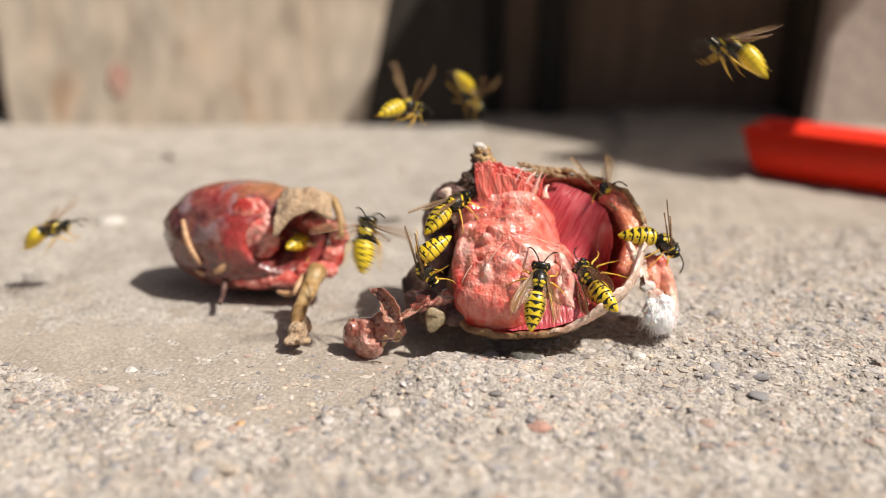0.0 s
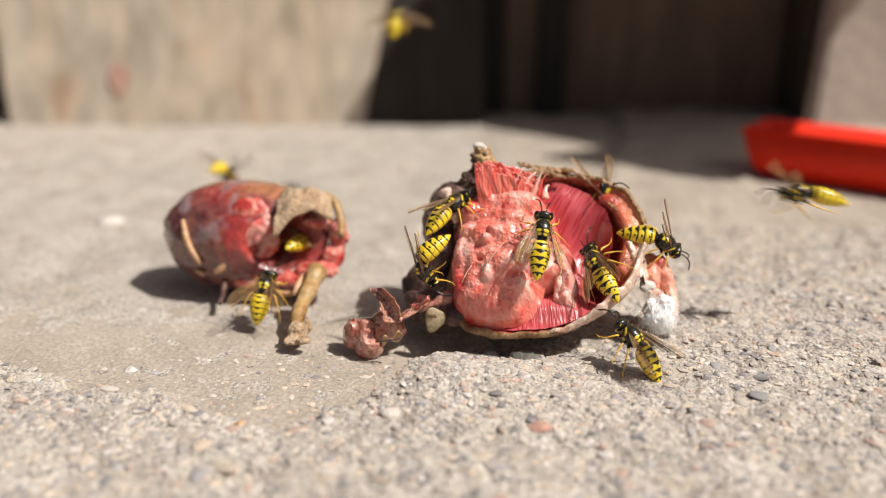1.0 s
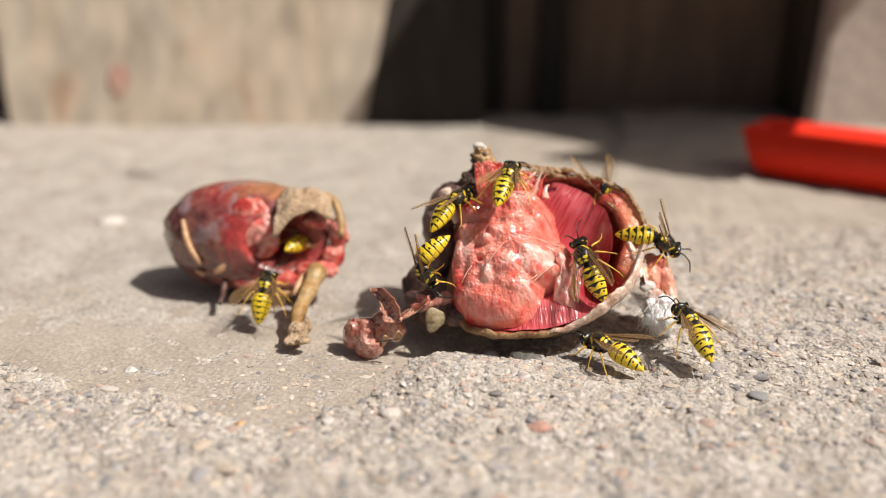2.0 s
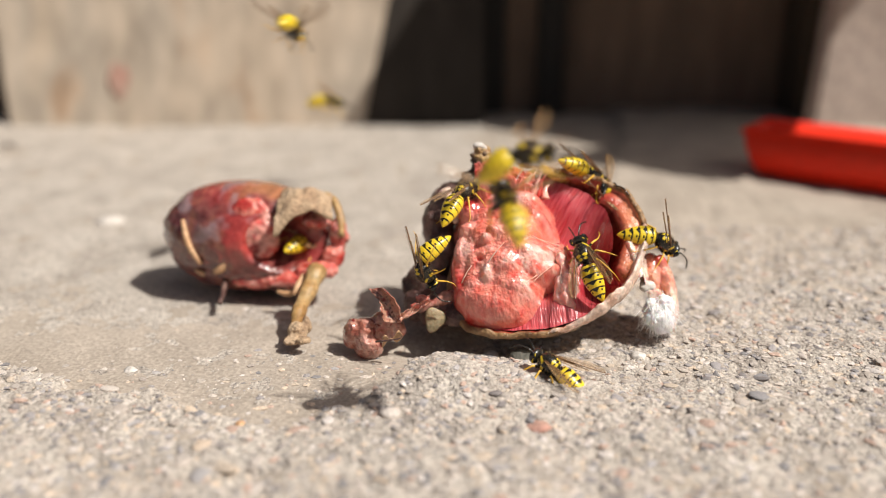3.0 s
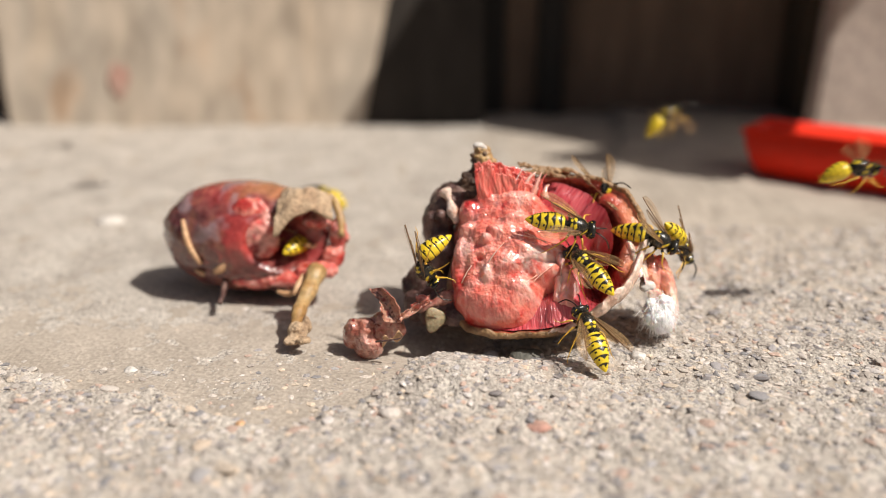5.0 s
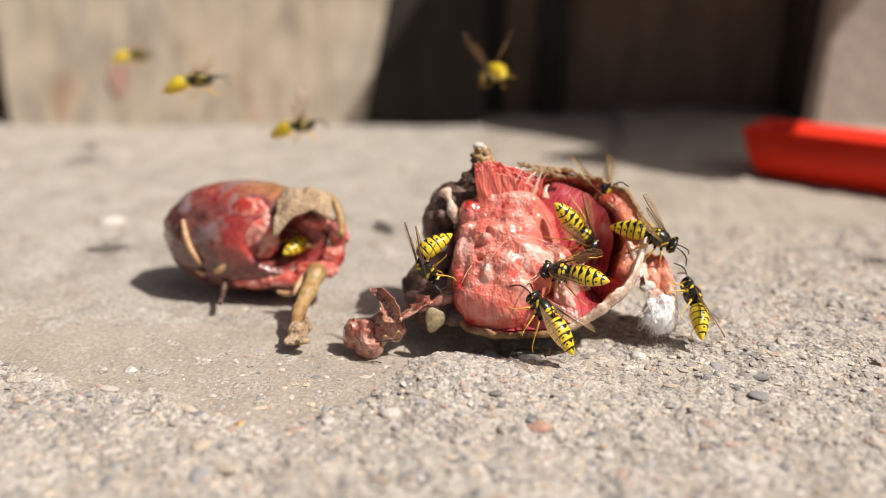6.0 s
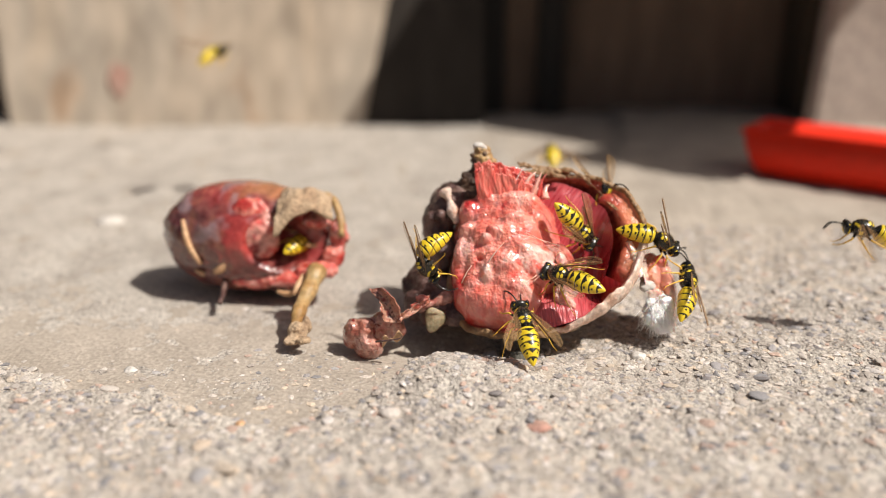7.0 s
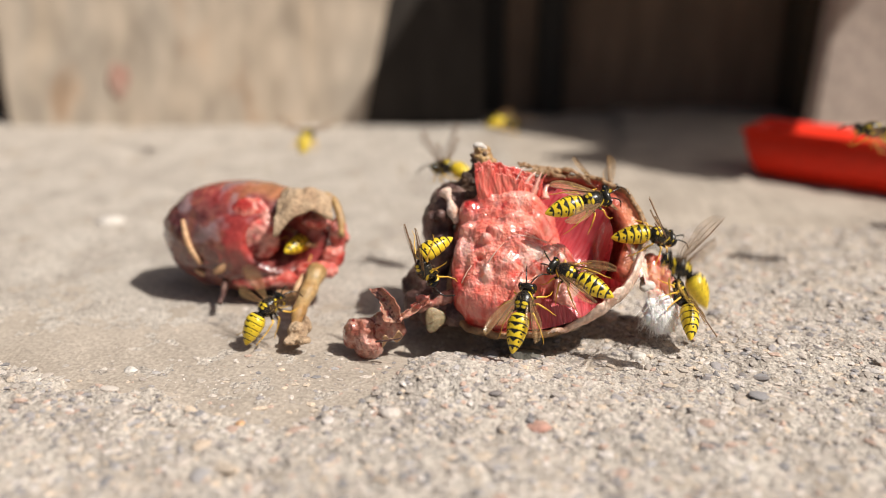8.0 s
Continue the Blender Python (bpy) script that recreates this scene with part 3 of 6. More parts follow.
    shelf = [(-10.6, 1.0, 9.4, 2.8, 2.4, 10, 2.2), (-6.7, 0.9, 9.7, 3.0, 2.6, 0, 2.2), (-3.2, 1.3, 8.8, 2.4, 2.6, 0, 2.4), (-9.9, -0.6, 10.2, 0.8, 0.8, 0, 1.0), (-8.4, 1.0, 10.3, 1.0, 0.9, 0, 0.8), (-13.8, 2.6, 8.9, 1.6, 1.4, 20, 1.8), (-5.1, 3.7, 9.9, 2.4, 1.3, 0, 1.4), (-4.6, -2.2, 9.4, 2.2, 1.6, 0, 1.6), (-6.8, -5.0, 9.3, 2.9, 2.2, 0, 2.0), (-2.9, -3.5, 8.3, 2.2, 2.4, 0, 2.2)]
    side = [(-14.8, -1.3, 7.9, 1.7, 3.8, 0, 2.2), (-12.9, -1.2, 8.0, 1.6, 3.4, 0, 2.0), (-15.8, -4.2, 6.4, 1.6, 4.0, 0, 2.4), (-12.7, -7.2, 7.6, 2.0, 2.2, 0, 2.0), (-10.0, -6.5, 8.4, 1.0, 1.7, 0, 1.1)]
    apron = [(-5.9, -8.1, 7.6, 3.4, 2.2, 0, 2.2), (-11.7, -10.4, 6.3, 3.2, 2.6, 0, 2.4), (-7.6, -12.4, 4.6, 2.6, 1.9, 0, 2.2), (-10.3, -12.8, 2.8, 2.4, 1.6, 0, 1.8), (-5.6, -12.7, 3.0, 1.4, 1.5, 0, 1.5), (-3.9, -9.5, 4.9, 1.8, 1.8, 0, 1.8), (-14.6, -8.2, 6.2, 2.2, 3.2, 0, 2.4)]
    tongue = strand([(-3.0, -3.0, 7.9, 2.0), (0.0, -2.3, 5.6, 1.7), (2.5, -0.9, 3.9, 1.4), (3.6, -2.0, 3.2, 1.2)]) + strand([(-2.6, -5.8, 6.6, 1.7), (-0.2, -5.3, 4.9, 1.3), (2.3, -4.6, 3.7, 1.1)])

    bulk = [(-8.2, 4.5, 8.4, 6.4, 4.8, 0, 2.2), (-8.0, -3.0, 8.8, 6.6, 4.8, 0, 2.2), (-9.2, -8.6, 7.0, 5.8, 4.0, 0, 2.2), (-8.8, -11.4, 4.9, 5.0, 2.6, 0, 2.2)]

    def mass(a, b):
        h = swell(a, b, upper + shelf + side + apron + tongue + bulk, 0.75) - 1.1
        fold = 1 - 3 * np.abs(mottle(a, b, 3.0, 41))
        lump = mottle(a, b, 1.7, 42)
        h = h + 0.18 * (fold - 0.5) + 0.14 * lump + 0.34 * mottle(a, b, 0.8, 43) + 0.22 * mottle(a, b, 0.32, 45)
        tissue = mottle(a, b, 2.8, 49)
        h = h - 1.1 * spot(a, b, -11.4, -3.9, 0.7, 0.6) - 0.8 * spot(a, b, -8.0, 4.4, 5.0, 0.7)
        wisp = np.clip(0.5 + 2.2 * vnoise(a, b, 1.1, 46) + 1.2 * vnoise(a, b, 0.45, 47), 0, 1)
        # beside fat and blood, lump paints tops paler and dips darker, like shading
        pale = 0.7 * np.clip(lump - 0.05, 0, 1) + 1.1 * np.clip(tissue - 0.10, 0, 1) + 0.75 * spot(a, b, -14.0, -1.4, 1.6, 3.6) + 0.9 * spot(a, b, -10.0, -6.4, 0.9, 1.6) + 0.8 * spot(a, b, -9.9, -0.6, 0.8, 0.7) + 1.1 * wisp * spot(a, b, -2.4, -7.6, 3.0, 2.8) + 1.1 * wisp * spot(a, b, 1.0, -3.4, 3.2, 2.2) + 0.45 * wisp * spot(a, b, -6.5, -4.6, 2.6, 2.0) + 0.35 * wisp * spot(a, b, -5, 7.6, 4, 2)
        blood = 0.8 * np.clip(-lump - 0.04, 0, 1) + 1.6 * np.clip(-tissue - 0.08, 0, 1) + 0.75 * spot(a, b, -13.0, 7.6, 3.0, 2.6) + 0.6 * spot(a, b, -15.0, -8.5, 2.0, 4.0) + 1.2 * np.clip(mottle(a, b, 0.9, 48) - 0.16, 0, 1) + 0.4 * spot(a, b, -10, -12.5, 4, 1.4)
        return h, {"pale": pale, "blood": blood}
    relief("flesh", plane, (-18.5, 5.5, -15.5, 12.5), 0.11, mass, M["flesh"], body, "wet pink-orange lumpy flesh", lambda a, b: np.where((b < -8) | (a < -14), -0.8, -4.5))

    # a whitish shred that hangs from the tongue
    shred = strand([(2.6, -2.6, 3.6, 1.0), (3.8, -6.4, 2.8, 1.0), (3.0, -9.4, 1.4, 1.1), (4.0, -11.1, 0.0, 1.2), (4.9, -11.9, -0.4, 0.7)]) + strand([(2.2, -6.5, 2.4, 0.8), (1.6, -9.5, 0.6, 0.7), (2.9, -10.9, 0.0, 0.7)])

    def hanging(a, b):
        h = swell(a, b, shred, 0.25) + 0.7 * vnoise(a, b, 1.1, 51) + 0.35 * vnoise(a, b, 0.45, 52)
        return h, {"pale": 0.75 + 1.2 * vnoise(a, b, 1.3, 53), "blood": 0.5 * np.clip(2 * vnoise(a, b, 2.0, 54), 0, 1)}
    relief("membrane", plane, (-0.5, 7.0, -13.5, 0.0), 0.10, hanging, M["flesh"], body, "whitish hanging shred of membrane", -3.5)
    rnd = random.Random(8)
    for p0, p1, bow in (((-5.0, -1.0, 9.6), (2.8, -1.2, 4.1), 0.5), ((-3.0, -0.4, 8.8), (3.4, -2.4, 3.6), 0.3), ((-9.6, -6.0, 8.6), (-6.5, -2.6, 9.6), 0.35), ((-14.6, -8.6, 6.8), (-12.6, -6.0, 8.2), 0.3), ((-2.0, -8.6, 5.4), (1.8, -4.8, 4.2), 0.2), ((3.0, -4.4, 3.4), (2.0, -9.0, 0.9), 0.3), ((-4.6, -9.8, 5.4), (-1.4, -7.0, 4.6), 0.2)):
        line = [c + (E1 * (p0[0] + (p1[0] - p0[0]) * t) + E2 * (p0[1] + (p1[1] - p0[1]) * t) + e3 * (p0[2] + (p1[2] - p0[2]) * t + 4 * bow * t * (1 - t))) * MM for t in (0, 0.3, 0.6, 1)]
        bm = bmesh.new()
        tube(bm, bezier(line, 14), [rnd.uniform(0.06, 0.13) * MM for _ in range(15)], 6)
        part("tendon", bm, M["fat"], body, "thin pale tendon")

    # torn muscle edge standing up along the top
    rnd = random.Random(5)
    for k in range(3):
        def frill(u, v, k=k):
            a = Vector((0.00648, 0.01300, 0.02669)).lerp(Vector((0.01724, 0.01370, 0.02564)), u) + Vector((0, 0.0016 * k - 0.001, 0.0008 * k))
            tall = (3.9 - 2.9 * u ** 1.5 - 1.6 * max(0, 0.25 - u) / 0.25) * (0.85 + 0.45 * abs(noise.noise(Vector((u * 6 + 9 * k, k * 4.3, 0)))) + 0.3 * abs(noise.noise(Vector((u * 21, k * 2.3, 5)))))
            rib = 0.9 * noise.noise(Vector((u * 6 + v * 2.0, v * 1.6, k * 7))) + 0.30 * noise.noise(Vector((u * 24 + v * 3, v * 2, k * 3)))
            return a + Vector((-0.7 * v * (0.4 - u) - 0.4 * v, 0.55 * rib * (1 - 0.3 * v) + 0.6 * v, tall * v * (1.0 - 0.12 * k) - 2.4 * (1 - v))) * MM
        bm = bmesh.new()
        sheet(bm, 110, 16, frill, Vector((0, 0.45, -0.05)) * MM)
        part("torn_edge", bm, M["coral"], body, "ragged coral-red torn muscle edge")
    for k in range(13):
        q = min(1, k / 12 + rnd.uniform(-0.05, 0.05))
        a = Vector((0.01261, 0.01268, 0.02731)).lerp(Vector((0.01903, 0.01380, 0.02594)), q) + Vector((0, rnd.uniform(-1, 1), rnd.uniform(-0.9, 0.2))) * MM
        bm = bmesh.new()
        tip = a + Vector((rnd.uniform(0.8, 2.6), rnd.uniform(0.5, 2), rnd.uniform(0.8, 2.8))) * MM
        r = rnd.choice((0.16, 0.2, 0.32, 0.42))
        tube(bm, bezier([a - Vector((0, 0, 0.0014)), (a + tip) / 2 + Vector((rnd.uniform(-.6, .3) * MM, 0, rnd.uniform(-.2, .2) * MM)), tip], 8), [r * q * MM for q in (2.4, 1.8, 1.3, 1, 0.8, 0.7, 0.6, 0.5, 0.3)], 7)
        part("fibre", bm, M["coral" if k % 4 else "fat"], body)

    # dried stump and dark tissue on the flank
    bm = bmesh.new()
    blobs(bm, [((0.00668, 0.02076, 0.02468), (4.2, 2.5, 2.2)), ((0.00523, 0.02034, 0.02658), (1.5, 1.4, 1.3)), ((0.00456, 0.01999, 0.02712), (0.9, 0.9, 0.8)), ((0.00742, 0.02090, 0.02667), (2.8, 2, 2.4)), ((0.00806, 0.02097, 0.02844), (2.3, 1.8, 1.8)), ((0.00339, 0.02034, 0.02343), (2.6, 2, 1.8))], 2)
    fuse(part("stump", bm, M["stump"], body, "blackish dried torn stump"), 0.35, 1.6, 0.003, 2, 0.6)
    bm = bmesh.new()
    blobs(bm, [((0.00779, 0.02026, 0.02949), (1.9, 1.5, 2.2)), ((0.00714, 0.02081, 0.03114), (1.5, 1.3, 1.7)), ((0.00846, 0.02090, 0.03046), (1.1, 1.1, 1.9)), ((0.00900, 0.02035, 0.02881), (1.3, 1.2, 1.6))], 2)
    fuse(part("knob", bm, M["bone"], body, "tan ragged upper end of the stump"), 0.25, 2.4, 0.0016, 1, 0.8)
    for pts, r in (([(0.00804, 0.01950, 0.02501), (0.00586, 0.01950, 0.02590), (0.00337, 0.01980, 0.02627)], 1.5), ([(0.00715, 0.01850, 0.02359), (0.00412, 0.01850, 0.02348), (0.00174, 0.01900, 0.02402)], 1.3), ([(0.00736, 0.01950, 0.02702), (0.00627, 0.02000, 0.02933), (0.00560, 0.02000, 0.03132)], 1.2), ([(0.00886, 0.01950, 0.02835), (0.00842, 0.02000, 0.03022), (0.00731, 0.02000, 0.03219)], 1.0)):
        bm = bmesh.new()
        tube(bm, bezier(pts, 10), [r * MM * (1.05 - 0.07 * i + 0.22 * math.sin(i * 2.3 + r * 9)) for i in range(11)], 8)
        part("shard", bm, M["stump"], body)
    for k in range(9):
        base = Vector((0.0074 + rnd.uniform(-1.6, 1.4) * MM, 0.0203, rnd.uniform(0.0245, 0.0305)))
        tip = base + Vector((rnd.uniform(-2.6, 1.0), rnd.uniform(-0.8, 0.5), rnd.uniform(0.6, 2.6))) * MM
        bm = bmesh.new()
        tube(bm, bezier([base, (base + tip) / 2 + Vector((rnd.uniform(-.5, .5), 0, rnd.uniform(-.4, .4))) * MM, tip], 6), [q * rnd.uniform(0.7, 1.2) * MM for q in (0.8, 0.75, 0.6, 0.5, 0.4, 0.35, 0.12)], 6)
        part("shard", bm, M["stump" if base.z < 0.0285 else "bone"], body)
    bm = bmesh.new()
    blobs(bm, [((0.00669, 0.02080, 0.03268), (1.2, 1.1, 0.7)), ((0.00777, 0.02066, 0.03227), (0.7, 0.7, 0.5))], 2)
    fuse(part("tip", bm, M["chalk"], body, "whitish bone tip"), 0.25, 0.4, 0.002, 2)
    # dried flank; dark lumps added at its lower left also stand for ground shadow
    bm = bmesh.new()
    blobs(bm, [((0.00088, 0.01937, 0.02053), (3, 4, 4)), ((-0.00154, 0.01929, 0.01712), (2.4, 4, 5)), ((0.00011, 0.01659, 0.01222), (4, 5, 6)), ((-0.00207, 0.01426, 0.00841), (3, 4, 4)), ((0.00065, 0.01136, 0.00604), (4, 4, 3.4)), ((0.00286, 0.02103, 0.02234), (3.4, 4, 3)), ((0.00068, 0.02425, 0.01619), (4, 6, 8)), ((-0.00204, 0.01136, 0.00604), (3.4, 3, 4.6)), ((0.00063, 0.00623, 0.00490), (3.4, 2.6, 3.2)), ((-0.00396, 0.01579, 0.00668), (2.6, 3, 5)), ((0.00218, 0.00398, 0.00448), (2.4, 2, 2)), ((-0.00452, 0.01068, 0.00400), (3.0, 2.4, 3.6)), ((-0.00127, 0.00782, 0.00333), (3.2, 2.2, 3.0)), ((-0.00543, 0.01655, 0.00580), (2.4, 2.4, 4))])
    fuse(part("flank", bm, M["crust"], body, "dark purplish dried flank, its lower-left lumps standing in for shadow"), 0.45, 2.0, 0.003, 3, 0.6)
    for pts, r, mt in (([(0.00032, 0.01650, 0.02501), (0.00149, 0.01480, 0.02272), (0.00254, 0.01300, 0.01960)], 1.3, "lip"), ([(-0.00203, 0.01501, 0.02011), (-0.00096, 0.01429, 0.02110), (0.00011, 0.01382, 0.01968)], 1.3, "crust"), ([(-0.00454, 0.00418, 0.00663), (-0.00094, 0.00527, 0.00675), (0.00324, 0.00686, 0.00836)], 1.6, "scrap")):
        bm = bmesh.new()
        tube(bm, bezier(pts, 10), [r * MM * (0.7 + 0.3 * math.sin(1 + i)) for i in range(11)], 9)
        part("sinew", bm, M[mt], body)

    # crusted skin flakes curling along the upper rim
    for k, (pts, w) in enumerate((([(0.01437, 0.02110, 0.02885), (0.01802, 0.02041, 0.02835), (0.02230, 0.01975, 0.02796)], 2.3), ([(0.02079, 0.02076, 0.02782), (0.02475, 0.02020, 0.02773), (0.02777, 0.01812, 0.02625)], 1.9), ([(0.02701, 0.01819, 0.02646), (0.02989, 0.01540, 0.02443), (0.03406, 0.01203, 0.02066)], 0.9), ([(0.01526, 0.01958, 0.02744), (0.01900, 0.01923, 0.02797), (0.02325, 0.01833, 0.02686)], 1.3),
                                  ([(0.02936, 0.01530, 0.02412), (0.03174, 0.01325, 0.02272), (0.03271, 0.01169, 0.02120)], 0.6), ([(0.03312, 0.01142, 0.02041), (0.03501, 0.00954, 0.01793), (0.03595, 0.00807, 0.01512)], 1.5), ([(0.03501, 0.00793, 0.01627), (0.03656, 0.00647, 0.01349), (0.03613, 0.00439, 0.01041)], 1.8))):
        line = bezier(pts, 30)
        bm = bmesh.new()

        def flake(u, v, line=line, w=w, k=k):
            p = line[round(u * 30)]
            edge = 0.55 + 0.6 * abs(noise.noise(Vector((u * 7, k * 3.1, v))))
            a = (v - 0.3) * 2.4
            across = Vector((0.15 * math.sin(a), -0.45 * math.sin(a * 0.9), 0.55 * math.cos(a) - 0.2)) if k < 4 else Vector((0.6 * math.sin(a), -0.4 * math.cos(a), 0.1 * math.sin(a)))
            return p + across * w * MM * edge + Vector((0, 0, 1)) * 0.5 * MM * fbm(p + Vector((0, v * 0.004, 0)), 420)
        sheet(bm, 30, 10, flake, Vector((0.08, 0.3, -0.15)) * MM)
        part("skin_flake", bm, M["skin" if k < 5 else "lip"], body, "curled dry brown skin")

    # pink flap at the open side, with a cream ridge, a red bulb and down feathers
    skin = [(18.7, -2.7, -3.2, 1.9, 3.6, 0, 2.0), (21.0, -3.5, -4.2, 1.4, 2.6, 0, 1.8), (18.1, -7.5, -3.2, 2.0, 1.0, 0, 1.4), (16.9, -2.9, -2.6, 1.2, 3.0, 0, 1.6), (20.4, -1.5, -2.7, 1.2, 1.2, 0, 1.5)]
    ridge = strand([(15.0, 0.3, 0.9, 0.8), (15.7, -2.2, 0.4, 0.9), (16.5, -4.9, -0.4, 0.9), (16.8, -6.7, -1.2, 0.8)])
    strip = strand([(21.4, -4.1, -4.4, 1.1), (21.9, -7.9, -6.0, 0.9), (21.6, -10.9, -8.0, 0.8), (21.6, -12.8, -9.4, 0.5)])

    def torn(a, b):
        h = swell(a, b, skin + ridge + strip, 0.3, -14) + 0.55 * vnoise(a, b, 1.6, 61) + 0.3 * vnoise(a, b, 0.6, 62) + 0.1 * vnoise(a, b, 0.25, 63)
        pale = 0.9 * np.exp(-((a - (15.6 - 0.22 * b)) / 0.9) ** 2) + 0.8 * np.clip((-5.5 - b) / 3, 0, 1) + 0.6 * vnoise(a, b, 0.9, 64)
        blood = 1.0 * spot(a, b, 20.4, -1.5, 1.2, 1.1) + 0.9 * spot(a, b, 18.3, -8.0, 1.8, 0.7) + 0.9 * np.clip(2 * vnoise(a, b, 1.7, 65) - 0.1, 0, 1)
        return h, {"pale": pale, "blood": blood}
    relief("flap", plane, (13.6, 24.0, -14.5, 3.0), 0.11, torn, M["flap"], body, "pink torn flap with a cream ridge", lambda a, b: np.where(a < 16.0 - 0.2 * b, -0.6, -10.0))
    bm = bmesh.new()
    blobs(bm, [((0.03700, 0.00370, 0.01057), (1.5, 1, 1.1)), ((0.03640, 0.00330, 0.01030), (1.0, .8, .8))], 2)
    fuse(part("nodule", bm, M["chalk"], body, "white nodule on the rim"), 0.2, 0.5, 0.002, 2)
    bm = bmesh.new()
    blobs(bm, [((0.03875, 0.00284, 0.00640), (2.5, 1.6, 2.2)), ((0.03963, 0.00192, 0.00506), (2.3, 1.5, 2.0)), ((0.03831, 0.00149, 0.00503), (2.0, 1.4, 1.7)), ((0.04010, 0.00250, 0.00700), (1.8, 1.4, 2.4)), ((0.03990, 0.00150, 0.00360), (2.0, 1.3, 1.4))], 2)
    fuse(part("down_core", bm, M["feather"], body, "matted white down"), 0.25, 1.4, 0.0012, 2, 0.6)
    bm = bmesh.new()
    root = Vector((0.03889, 0.00272, 0.00700))
    for k in range(1900):
        a = root + Vector((rnd.gauss(0.2, 0.9), rnd.gauss(0, 0.9), rnd.gauss(-0.6, 0.9))) * MM
        ln = rnd.uniform(1.8, 4.2) * MM
        d = Vector((0.2 + rnd.gauss(0, 0.38), -0.15 + rnd.gauss(0, 0.38), -0.85)).normalized()
        b = a + d * ln * 0.5 + Vector((rnd.gauss(0, .12), rnd.gauss(0, .12), 0)) * MM
        e = a + d * ln + Vector((rnd.gauss(0, .2), rnd.gauss(0, .2), 0.1)) * MM
        b.z, e.z = max(b.z, 0.0012), max(e.z, 0.0008)
        tube(bm, [a, b, e], [0.000045, 0.00004, 0.00002], 3)
    tagged(part("down", bm, M["down"], body, "tuft of fluffy white down"), kind="stuff")
    return body


build_carcass()


# ---- the other carcass, an egg-shaped lump ----
def build_lump():
    lump = tagged(new("carcass"), "dark red egg-shaped lump of raw carcass with a hollow end", "carcass")
    c = Vector((-0.04055, 0.03486, 0.01008))
    ax = (Vector((-0.02057, 0.03052, 0.00972)) - Vector((-0.06048, 0.03738, 0.01132))).normalized()
    e2 = Vector((0, 0.32, 0.95))
    e2 = (e2 - ax * e2.dot(ax)).normalized()
    e3 = ax.cross(e2)
    if e3.y > 0:
        e3 = -e3
    hole = (Vector((0.62, 0, 0)) + Vector((0, -0.06, 0.78))).normalized()

    def hull(u, v):
        th, ph = u * math.tau, v * math.pi
        w = math.sin(ph) ** 0.78 if 0 < v < 1 else 0
        d = Vector((-math.cos(ph), w * math.cos(th), w * math.sin(th)))
        r = 1 + 0.035 * fbm(d, 2.0) + 0.012 * fbm(d, 6) + 0.05 * math.exp(-(((d.x - 0.12) / 0.3) ** 2 + ((d.y - 0.1) / 0.5) ** 2)) * max(0, d.z)
        if d.x > 0:
            r *= 1 - 0.10 * d.x * d.x
        q = math.acos(max(-1, min(1, d.normalized().dot(hole))))
        s = max(0, min(1, (0.60 - q) / 0.24))
        r *= 1 - 0.55 * s * s * (3 - 2 * s)
        return c + (ax * d.x * 19.0 + e2 * d.y * 11.9 + e3 * d.z * 11.0) * r * MM
    bm = bmesh.new()
    grid(bm, 140, 90, hull, close=True)
    bmesh.ops.remove_doubles(bm, verts=bm.verts, dist=1e-6)
    bmesh.ops.recalc_face_normals(bm, faces=bm.faces)
    hull_ob = part("hull", bm, M["hull"], lump)
    pts = (np.array([v.co for v in hull_ob.data.vertices]) - np.array(c)) * 1000
    lx, ly, lz = pts @ np.array(ax) / 19, pts @ np.array(e2) / 11.9, pts @ np.array(e3) / 11
    wob = mottle(lx * 19, ly * 12, 3.4, 71)
    grey = np.clip(3.0 * (vnoise(lx * 19 + 40, ly * 12 + lz * 5, 4.5, 72) + 0.5 * vnoise(lx * 19, ly * 12, 1.6, 73)) - 0.45, 0, 0.6) * (lx < 0.2)
    for key, val in (("blood", 0.9 * spot(lx, ly, 0.10 + 0.2 * wob, 0.0 + 0.3 * wob, 0.26, 0.55) + 0.6 * np.clip((lx - 0.45) / 0.2, 0, 1) + 0.5 * spot(lx, ly, -0.3, 0.75, 0.5, 0.3)), ("tan", 0.5 * np.clip(mottle(lx * 19, ly * 12 + lz * 6, 2.0, 75) - 0.1, 0, 1) * 3 * (lx < 0) + np.clip((ly - 0.62 + 0.35 * wob) / 0.2, 0, 1) * np.clip((lx + 0.25) / 0.4, 0, 0.85)), ("pale", grey * (ly > -0.2))):
        hull_ob.data.attributes.new(key, "FLOAT", "POINT").data.foreach_set("value", np.clip(val, 0, 1).astype(np.float32))
    bm = bmesh.new()
    blobs(bm, [((-0.03930, 0.02807, 0.01607), (4.8, 2.2, 4.4)), ((-0.03833, 0.02650, 0.01217), (5.2, 1.9, 4.8)), ((-0.04196, 0.02760, 0.01300), (3.8, 1.5, 4.0)), ((-0.03620, 0.02731, 0.01360), (1.8, 1.8, 5.0))])
    fuse(part("flesh", bm, M["wet_red"], lump, "bright red-pink exposed flesh"), 0.3, 1.3, 0.004, 8, 0.5)
    bm = bmesh.new()
    blobs(bm, [((-0.02592, 0.02532, 0.00560), (4.6, 2.2, 1.9)), ((-0.02263, 0.02748, 0.00801), (2.5, 2.0, 2.3)), ((-0.03246, 0.02553, 0.00366), (6, 2.2, 1.7)), ((-0.02163, 0.03020, 0.01193), (2, 3, 3.6)), ((-0.02592, 0.02819, 0.01536), (3, 2.5, 1.4)), ((-0.03917, 0.02668, 0.00296), (5, 2.4, 1.8))])
